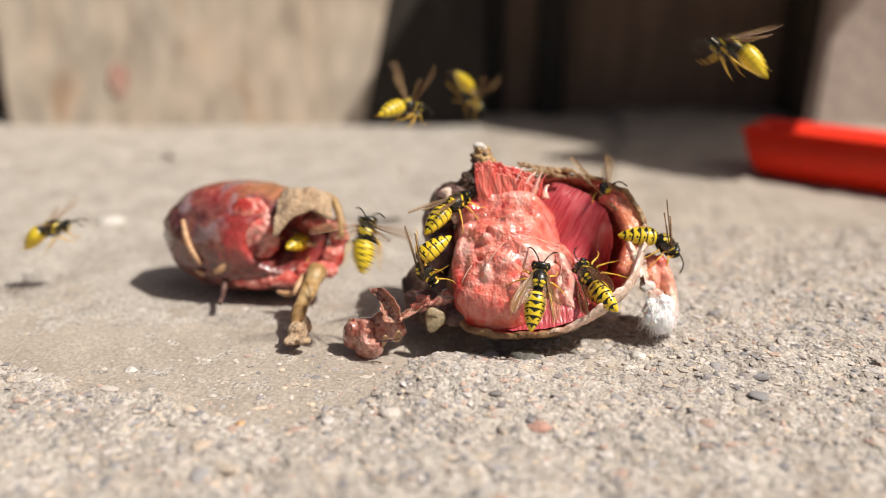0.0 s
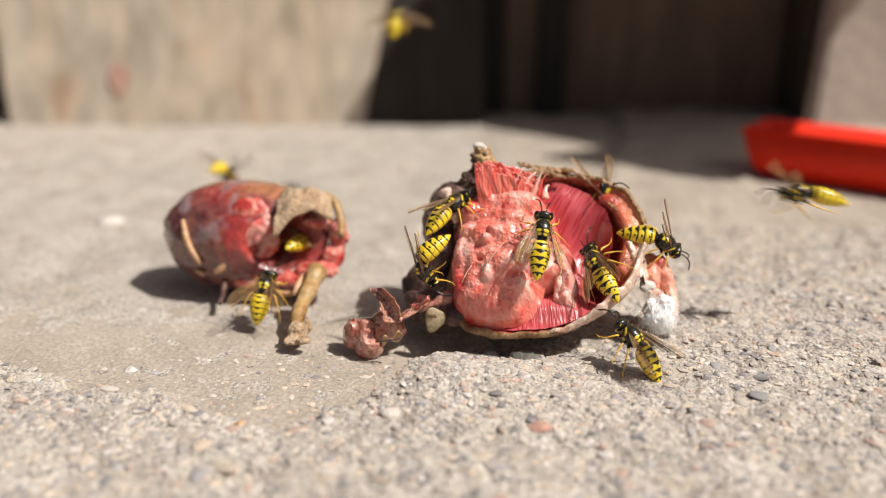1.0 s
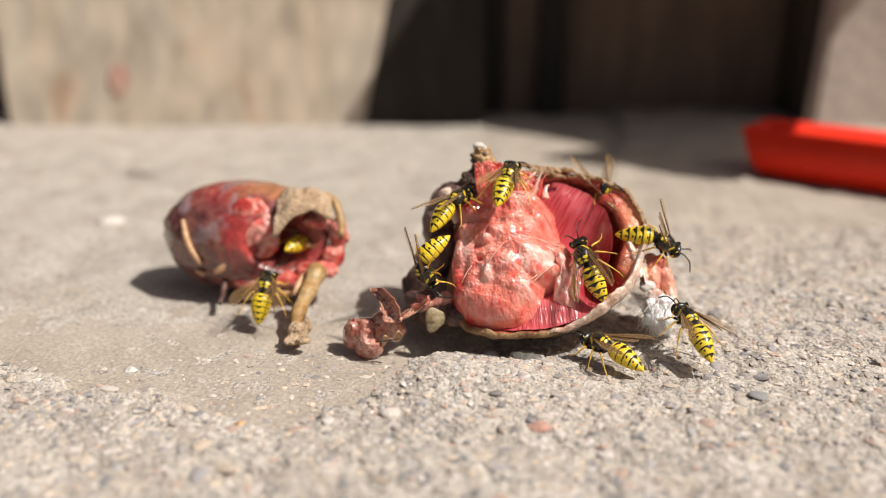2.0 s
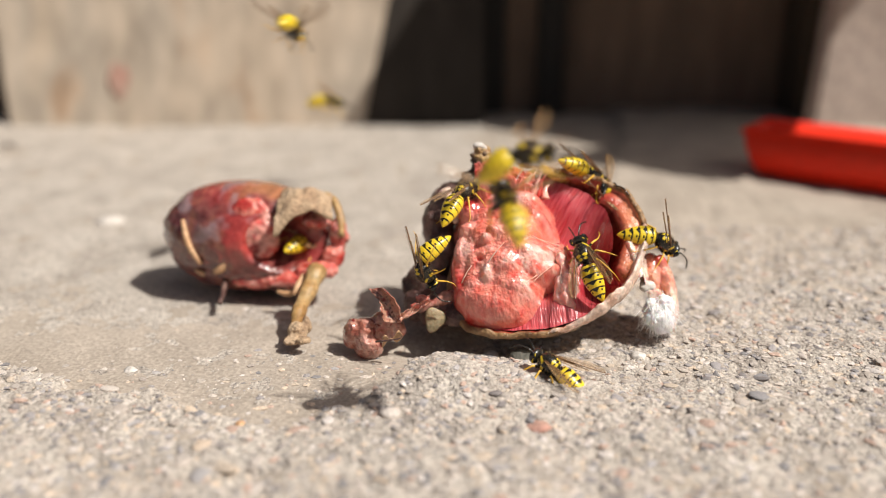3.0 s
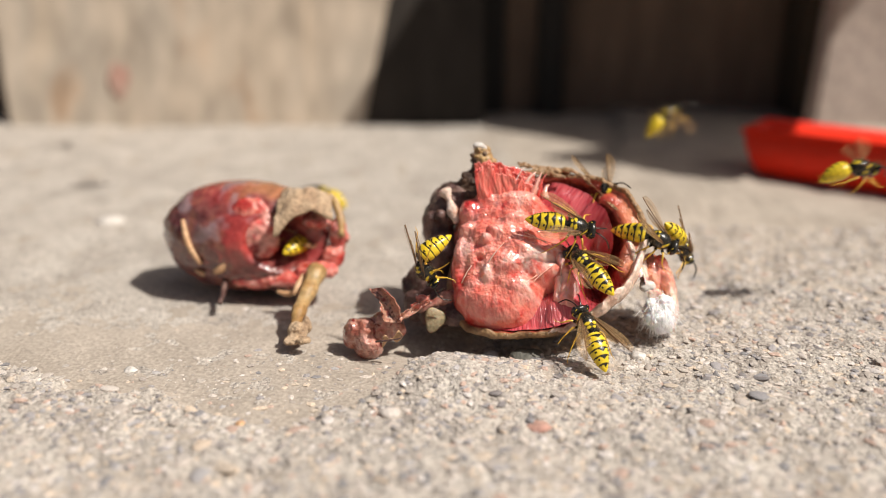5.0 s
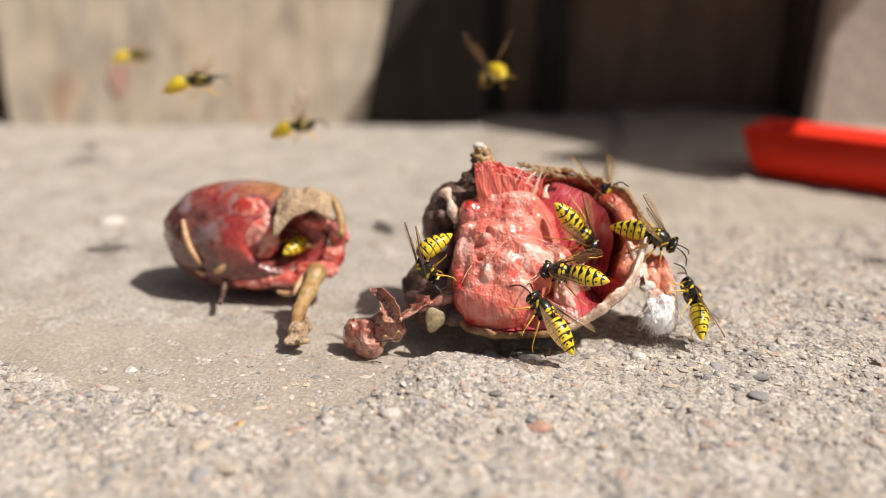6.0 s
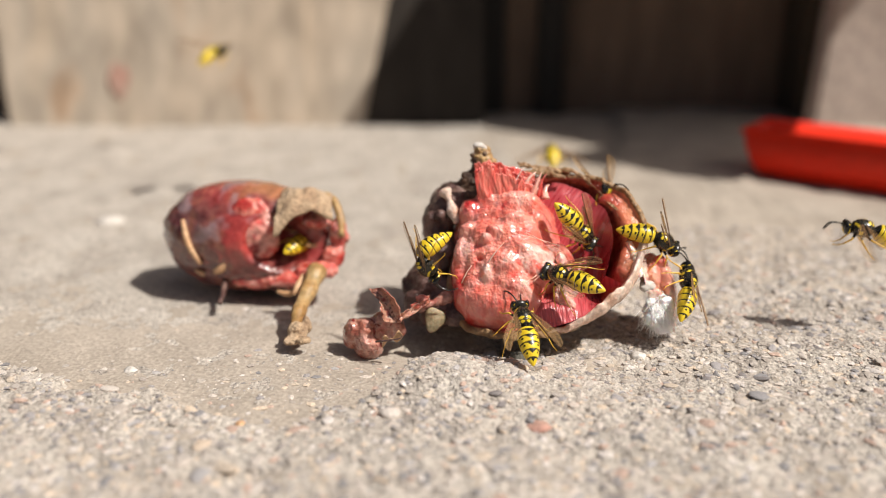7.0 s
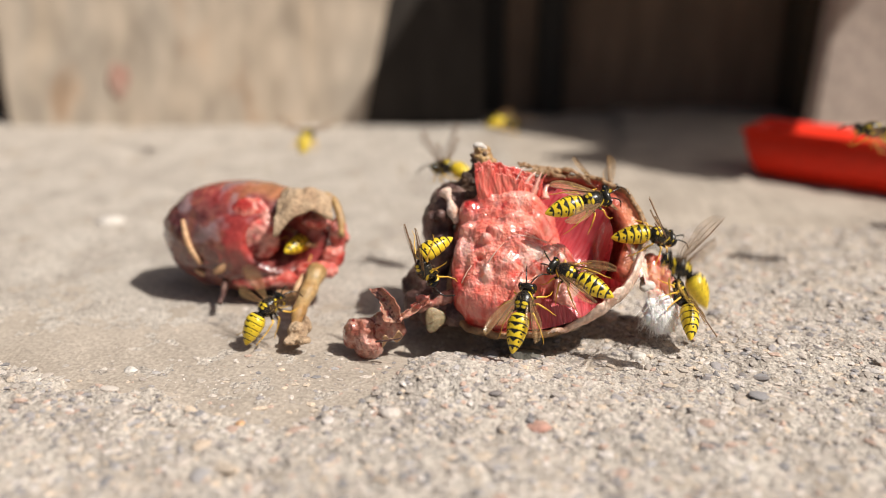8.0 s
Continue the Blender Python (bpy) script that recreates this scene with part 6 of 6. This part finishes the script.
    wasp("flies", [
        (0.000, pose(0.0512, 0.0077, 0.0517, -1, -9, 144)),
        (0.100, pose(0.0369, 0.0205, 0.0586, -1, -9, 177)),
        (0.200, pose(0.0068, 0.0257, 0.0583, -1, 0, 180)),
        (0.300, pose(-0.0198, 0.0310, 0.0584, -1, -0, 180)),
        (0.400, pose(-0.0299, 0.0322, 0.0621, -1, -28, 170)),
        (0.433, pose(-0.0195, 0.0218, 0.0678, 12, -21, 109)),
        (0.467, pose(-0.0091, 0.0114, 0.0735, 12, -8, 54)),
        (0.500, pose(0.0014, 0.0010, 0.0792, 1, -0, 0)),
        (0.600, pose(0.0285, -0.0339, 0.0692, 1, 19, -7)),
        (0.700, pose(0.0397, -0.0473, 0.0609, 1, 9, -3)),
        (0.800, pose(0.0433, -0.0478, 0.0592, 1, -11, 26)),
        (0.900, pose(0.0661, -0.0372, 0.0595, 1, -19, 7)),
        (1.567, pose(0.0783, -0.0115, 0.0628, -8, -15, 66)),
        (2.233, pose(0.0904, 0.0142, 0.0660, -8, -5, 123)),
        (2.900, pose(0.1026, 0.0399, 0.0693, -1, -0, 180)),
        (3.100, pose(0.0732, 0.0394, 0.0519, -1, 19, -173)),
        (3.200, pose(0.0586, 0.0366, 0.0437, -0, 11, 120)),
        (3.300, pose(0.0372, 0.0364, 0.0430, -1, 14, 132)),
        (3.350, pose(0.0458, 0.0354, 0.0401, 5, 24, 86)),
        (3.400, pose(0.0544, 0.0345, 0.0373, 1, 35, 36)),
        (3.500, pose(0.0959, 0.0246, 0.0237, 1, 9, -3)),
        (3.600, pose(0.1048, 0.0214, 0.0141, 1, -0, 0)),
        (3.733, pose(0.1015, 0.0205, 0.0133, 0, -1, 60)),
        (3.867, pose(0.0981, 0.0195, 0.0124, -0, -1, 120)),
        (4.000, pose(0.0948, 0.0185, 0.0116, -1, 0, 180)),
        (4.100, pose(0.0870, 0.0153, 0.0114, -1, -2, 179)),
        (4.200, pose(0.1040, 0.0124, 0.0123, -1, -5, 178)),
        (4.300, pose(0.0778, 0.0105, 0.0131, -1, -5, 178)),
        (4.400, pose(0.0660, 0.0188, 0.0218, -1, -9, 177)),
        (4.500, pose(0.0591, 0.0251, 0.0313, -1, 22, 154)),
        (4.600, pose(0.0548, 0.0270, 0.0308, -1, 38, 143)),
        (4.700, pose(0.0528, 0.0221, 0.0224, -1, 19, 143)),
        (4.850, pose(0.0654, 0.0215, 0.0252, -7, 9, 70)),
        (5.000, pose(0.0780, 0.0208, 0.0280, 1, -0, 0)),
        (5.200, pose(0.0997, 0.0226, 0.0332, 1, -0, 0)),
        (8.000, pose(0.1513, 0.0571, 0.0576, 1, -0, 0)),
    ])
    wasp("flies", [
        (0.000, pose(-0.1753, 0.1141, 0.0388, 1, 0, 0)),
        (2.500, pose(-0.1511, 0.1171, 0.0480, 1, 0, 0)),
        (2.700, pose(-0.0931, 0.1258, 0.0424, 1, 13, 6)),
        (2.800, pose(-0.0781, 0.1240, 0.0368, 1, 13, 6)),
        (2.900, pose(-0.0549, 0.1244, 0.0381, 1, 13, 6)),
        (3.000, pose(-0.0351, 0.1201, 0.0252, 1, 15, 16)),
        (3.100, pose(-0.0109, 0.1192, 0.0227, 1, 14, 48)),
        (3.200, pose(0.0020, 0.1194, 0.0233, 0, 16, 59)),
        (3.300, pose(0.0000, 0.1194, 0.0233, -0, -1, 93)),
        (3.400, pose(-0.0190, 0.1181, 0.0195, -1, 12, 141)),
        (3.450, pose(-0.0238, 0.1091, 0.0161, -6, 2, 77)),
        (3.500, pose(-0.0287, 0.1001, 0.0128, 1, -6, 13)),
        (3.600, pose(-0.0182, 0.0935, 0.0088, 1, -3, 22)),
        (3.700, pose(0.0006, 0.0939, 0.0100, 0, -15, 53)),
        (3.800, pose(0.0000, 0.0965, 0.0178, -0, -17, 110)),
        (3.900, pose(-0.0176, 0.0981, 0.0226, -1, 4, 139)),
        (4.000, pose(-0.0427, 0.0660, 0.0371, -0, 25, 116)),
        (4.100, pose(-0.0776, 0.0609, 0.0374, -1, 55, 112)),
        (4.150, pose(-0.0824, 0.0596, 0.0337, -10, 38, 51)),
        (4.200, pose(-0.0871, 0.0584, 0.0300, 1, 22, 4)),
        (4.300, pose(-0.0755, 0.0559, 0.0224, 1, 6, 19)),
        (4.400, pose(-0.0627, 0.0620, 0.0250, 1, 1, 31)),
        (4.450, pose(-0.0601, 0.0621, 0.0253, 0, 1, 90)),
        (4.500, pose(-0.0574, 0.0622, 0.0256, -1, 1, 149)),
        (4.600, pose(-0.0643, 0.0606, 0.0208, -1, 14, 132)),
        (4.700, pose(-0.0849, 0.0597, 0.0183, -1, 9, 151)),
        (5.100, pose(-0.1182, 0.0620, 0.0250, -1, -49, 139)),
        (5.300, pose(-0.1129, 0.0585, 0.0303, 18, -22, 67)),
        (5.500, pose(-0.1076, 0.0550, 0.0355, 1, 3, 9)),
        (5.800, pose(-0.0855, 0.0510, 0.0394, 1, -0, 0)),
        (5.900, pose(-0.0734, 0.0510, 0.0394, 1, -8, 3)),
        (6.000, pose(-0.0565, 0.0514, 0.0405, 1, -2, 11)),
        (6.100, pose(-0.0387, 0.0434, 0.0323, 1, 31, 1)),
        (6.133, pose(-0.0384, 0.0408, 0.0299, 0, 31, 60)),
        (6.167, pose(-0.0380, 0.0382, 0.0275, -0, 31, 120)),
        (6.200, pose(-0.0377, 0.0357, 0.0251, -1, 31, 179)),
        (6.300, pose(-0.0552, 0.0220, 0.0158, -1, 8, 172)),
        (6.400, pose(-0.0810, 0.0150, 0.0105, -1, 8, 172)),
        (6.500, pose(-0.1071, 0.0146, 0.0094, -1, 8, 172)),
        (8.000, pose(-0.1507, 0.0174, 0.0177, -1, 8, 172)),
    ])
    wasp("flies", [
        (0.000, pose(0.1597, 0.0745, 0.0152, -1, 0, 180)),
        (3.700, pose(0.1225, 0.0709, 0.0043, -1, -5, 178)),
        (3.800, pose(0.1057, 0.0722, 0.0081, -1, -5, 178)),
        (3.900, pose(0.0821, 0.0737, 0.0126, -1, -2, 179)),
        (4.000, pose(0.0595, 0.0754, 0.0179, -1, -5, 178)),
        (4.100, pose(0.0395, 0.0783, 0.0203, -1, -5, 178)),
        (4.200, pose(0.0194, 0.0832, 0.0254, -1, -11, 154)),
        (4.300, pose(0.0076, 0.0817, 0.0209, -1, 15, 164)),
        (4.400, pose(-0.0104, 0.0749, 0.0164, -1, 3, 171)),
        (4.500, pose(-0.0309, 0.0691, 0.0146, -1, -20, 150)),
        (4.550, pose(-0.0194, 0.0659, 0.0130, 12, -4, 77)),
        (4.600, pose(-0.0078, 0.0627, 0.0114, 1, 13, 6)),
        (4.650, pose(-0.0123, 0.0569, 0.0097, 9, -1, 73)),
        (4.700, pose(-0.0169, 0.0510, 0.0079, -1, -15, 141)),
        (5.100, pose(-0.0292, 0.0732, 0.0111, -1, 1, 149)),
        (5.700, pose(-0.0415, 0.0794, 0.0140, -1, 6, 161)),
        (5.900, pose(-0.0402, 0.0819, 0.0215, -1, 9, 151)),
        (5.950, pose(-0.0389, 0.0774, 0.0239, -4, 3, 81)),
        (6.000, pose(-0.0377, 0.0730, 0.0263, 1, -2, 11)),
        (6.100, pose(-0.0357, 0.0826, 0.0234, 1, 9, 29)),
        (6.200, pose(-0.0332, 0.0925, 0.0218, 1, 12, 39)),
        (6.300, pose(-0.0093, 0.0935, 0.0246, 1, 9, 29)),
        (6.400, pose(0.0012, 0.0913, 0.0181, 1, 35, 36)),
        (6.500, pose(-0.0032, 0.0889, 0.0109, -0, 1, 100)),
        (6.550, pose(-0.0050, 0.0861, 0.0105, 5, 13, 63)),
        (6.600, pose(-0.0067, 0.0834, 0.0101, 1, 26, 25)),
        (6.700, pose(0.0134, 0.0687, 0.0137, 1, -3, 22)),
        (6.800, pose(0.0367, 0.0719, 0.0230, 0, -5, 71)),
        (6.900, pose(0.0358, 0.0799, 0.0312, 0, -12, 90)),
        (7.000, pose(0.0279, 0.0778, 0.0185, 0, 1, 87)),
        (7.100, pose(0.0358, 0.0690, 0.0143, 0, -2, 67)),
        (7.200, pose(0.0415, 0.0651, 0.0187, 0, -9, 60)),
        (7.250, pose(0.0371, 0.0566, 0.0168, -7, 9, 101)),
        (7.300, pose(0.0326, 0.0481, 0.0150, -1, 27, 144)),
        (7.600, pose(0.0191, 0.0521, 0.0112, -1, 6, 161)),
        (7.900, pose(0.0084, 0.0489, 0.0174, -1, -3, 158)),
        (8.000, pose(0.0024, 0.0453, 0.0224, -1, 8, 140)),
    ])
    wasp("flies", [
        (0.000, pose(-0.0298, 0.1346, 0.1002, 0, -29, 73)),
        (0.800, pose(-0.0233, 0.1254, 0.0726, 1, 6, 19)),
        (0.900, pose(-0.0197, 0.1165, 0.0620, 1, 15, 16)),
        (1.000, pose(-0.0131, 0.1070, 0.0493, 0, -25, 78)),
        (1.100, pose(0.0238, 0.1084, 0.0535, 1, -3, 22)),
        (1.200, pose(0.0472, 0.1023, 0.0666, 1, -11, 26)),
        (1.600, pose(0.1069, 0.1174, 0.1119, 1, -15, 16)),
        (2.600, pose(0.2114, 0.1127, 0.0978, 1, -19, 7)),
        (2.900, pose(0.1850, 0.0720, 0.0706, 4, -22, 59)),
        (3.200, pose(0.1586, 0.0312, 0.0434, 4, -26, 114)),
        (3.500, pose(0.1321, -0.0095, 0.0162, -1, -28, 170)),
        (3.900, pose(0.0903, -0.0318, 0.0125, -1, -28, 170)),
        (4.000, pose(0.0794, -0.0265, 0.0127, -1, -28, 170)),
        (4.100, pose(0.0443, -0.0230, 0.0136, -1, -28, 129)),
        (4.200, pose(0.0646, 0.0300, 0.0230, -1, -8, 160)),
        (4.300, pose(0.0442, 0.0474, 0.0285, -1, -7, 145)),
        (4.400, pose(0.0276, 0.0676, 0.0261, -1, 6, 161)),
        (4.500, pose(0.0050, 0.0703, 0.0183, -0, 26, 121)),
        (4.550, pose(0.0029, 0.0695, 0.0160, 2, 30, 80)),
        (4.600, pose(0.0008, 0.0687, 0.0137, 1, 35, 36)),
        (4.700, pose(0.0159, 0.0635, 0.0136, 1, 6, 19)),
        (5.200, pose(0.0595, 0.0827, 0.0396, 1, -28, 36)),
        (5.400, pose(0.0559, 0.0841, 0.0436, -8, -15, 99)),
        (5.600, pose(0.0524, 0.0854, 0.0477, -1, -3, 158)),
        (5.800, pose(0.0358, 0.0843, 0.0443, -1, 14, 132)),
        (5.900, pose(0.0312, 0.0843, 0.0443, -0, 11, 120)),
        (6.000, pose(0.0122, 0.0673, 0.0409, -0, 14, 110)),
        (6.100, pose(0.0075, 0.0652, 0.0346, 0, 26, 59)),
        (6.200, pose(0.0243, 0.0591, 0.0320, 0, 16, 59)),
        (6.300, pose(0.0442, 0.0472, 0.0281, 1, 27, 36)),
        (6.400, pose(0.0449, 0.0364, 0.0273, 1, 42, 38)),
        (6.500, pose(0.0385, 0.0228, 0.0340, 0, 43, 70)),
        (6.600, pose(0.0400, 0.0211, 0.0290, 1, 45, 54)),
        (6.700, pose(0.0458, 0.0160, 0.0230, 1, 13, 6)),
        (6.800, pose(0.0625, 0.0109, 0.0205, 1, -5, 2)),
        (6.900, pose(0.0774, 0.0109, 0.0204, 1, -3, 22)),
        (6.950, pose(0.0812, 0.0088, 0.0203, 0, -31, 90)),
        (6.975, pose(0.0797, 0.0076, 0.0201, -5, -19, 130)),
        (7.000, pose(0.0782, 0.0065, 0.0198, -1, -6, 167)),
        (7.100, pose(0.0721, 0.0046, 0.0174, -1, -8, 177)),
        (7.200, pose(0.0663, 0.0027, 0.0149, -1, -8, 177)),
        (7.300, pose(0.0680, 0.0017, 0.0119, -1, -9, 177)),
        (7.400, pose(0.0659, 0.0019, 0.0124, -1, -14, 175)),
        (7.500, pose(0.0642, 0.0007, 0.0121, -1, -16, 174)),
        (7.600, pose(0.0599, 0.0002, 0.0136, -1, -19, 173)),
        (7.700, pose(0.0555, -0.0023, 0.0123, -1, -21, 173)),
        (7.800, pose(0.0473, -0.0072, 0.0104, -1, -28, 170)),
        (7.900, pose(0.0414, -0.0116, 0.0098, -1, -30, 156)),
        (8.000, pose(0.0409, -0.0093, 0.0169, -1, -30, 149)),
    ])
    wasp("flies", [
        (0.000, pose(-0.0105, 0.0689, 0.0930, 1, -0, 0)),
        (4.000, pose(-0.0097, 0.0459, 0.0715, 2, 62, 8)),
        (4.100, pose(-0.0049, 0.0364, 0.0587, 1, 50, 60)),
        (4.150, pose(-0.0031, 0.0306, 0.0495, -13, 33, -13)),
        (4.200, pose(-0.0013, 0.0249, 0.0402, 0, 17, -70)),
        (4.250, pose(0.0058, 0.0310, 0.0505, 18, -12, -13)),
        (4.300, pose(0.0130, 0.0371, 0.0608, 1, -42, 51)),
        (4.400, pose(0.0255, 0.0542, 0.0806, 1, -42, 51)),
        (7.100, pose(-0.0263, 0.0954, 0.0776, 1, 0, 0)),
        (7.200, pose(-0.0120, 0.0909, 0.0640, 1, 0, 0)),
        (7.300, pose(0.0116, 0.0875, 0.0540, 1, 8, 8)),
        (7.400, pose(0.0810, 0.0876, 0.0542, 1, 0, 0)),
        (7.500, pose(0.1239, 0.0909, 0.0640, 1, -9, 3)),
        (7.600, pose(0.1257, 0.0834, 0.0573, -4, -8, 63)),
        (7.700, pose(0.1274, 0.0759, 0.0507, -4, -3, 121)),
        (7.800, pose(0.1292, 0.0684, 0.0440, -1, 0, 180)),
        (7.900, pose(0.1117, 0.0550, 0.0355, -1, 0, 180)),
        (8.000, pose(0.0944, 0.0429, 0.0309, -1, -5, 178)),
    ])
    wasp("flies", [
        (0.000, pose(-0.1753, 0.1038, 0.0081, 1, 0, 0)),
        (7.000, pose(-0.1365, 0.1059, 0.0143, 1, 3, 9)),
        (7.200, pose(-0.1027, 0.1047, 0.0107, 1, 3, 9)),
        (7.300, pose(-0.0784, 0.1039, 0.0083, 1, 3, 9)),
        (7.400, pose(-0.0510, 0.1039, 0.0083, 1, -6, 13)),
        (7.500, pose(-0.0290, 0.1053, 0.0127, 0, -17, 70)),
        (7.600, pose(-0.0141, 0.1170, 0.0161, 1, 4, 41)),
        (7.800, pose(-0.0106, 0.1283, 0.0183, 0, -9, 60)),
        (7.900, pose(0.0028, 0.1292, 0.0210, 1, 12, 39)),
        (8.000, pose(0.0185, 0.1280, 0.0175, 1, 18, 27)),
    ])
    wasp("flies", [
        (0.000, pose(-0.1191, 0.1565, 0.1026, 1, -0, 0)),
        (3.500, pose(-0.0913, 0.1551, 0.0984, 33, 34, -49)),
        (7.000, pose(-0.0634, 0.1537, 0.0943, -3, 77, -140)),
        (7.200, pose(-0.0669, 0.1454, 0.0695, -5, 80, 169)),
        (7.300, pose(-0.0791, 0.1371, 0.0447, -2, 62, 172)),
        (7.400, pose(-0.0852, 0.1335, 0.0340, -18, 26, 116)),
        (7.500, pose(-0.0913, 0.1300, 0.0233, 0, -8, 75)),
        (7.600, pose(-0.0979, 0.1303, 0.0243, -1, 12, 141)),
        (7.650, pose(-0.0982, 0.1236, 0.0200, 12, 33, 100)),
        (7.700, pose(-0.0984, 0.1169, 0.0157, 1, 56, 46)),
        (7.800, pose(-0.0748, 0.1110, 0.0140, 1, 9, 29)),
        (7.900, pose(-0.0540, 0.1064, 0.0158, 1, 12, 39)),
        (8.000, pose(-0.0387, 0.1017, 0.0176, 0, -6, 86)),
    ])
    wasp("flies", [
        (0.000, pose(-0.0673, -0.0600, -0.0087, 1, -55, 29)),
        (7.200, pose(-0.0434, -0.0589, -0.0054, 1, -47, 62)),
        (7.300, pose(-0.0436, -0.0479, 0.0024, 0, -38, 68)),
        (7.400, pose(-0.0408, -0.0385, 0.0114, 0, -16, 84)),
        (7.500, pose(-0.0268, -0.0306, 0.0099, 0, -12, 82)),
        (7.600, pose(-0.0256, -0.0216, 0.0114, 0, -19, 77)),
        (7.700, pose(-0.0294, -0.0087, 0.0122, 0, -21, 83)),
        (7.800, pose(-0.0338, 0.0048, 0.0117, 1, -11, 26)),
        (7.900, pose(-0.0353, 0.0032, 0.0070, 1, -20, 30)),
        (8.000, pose(-0.0335, 0.0035, 0.0047, 1, -23, 46)),
    ])


motions()
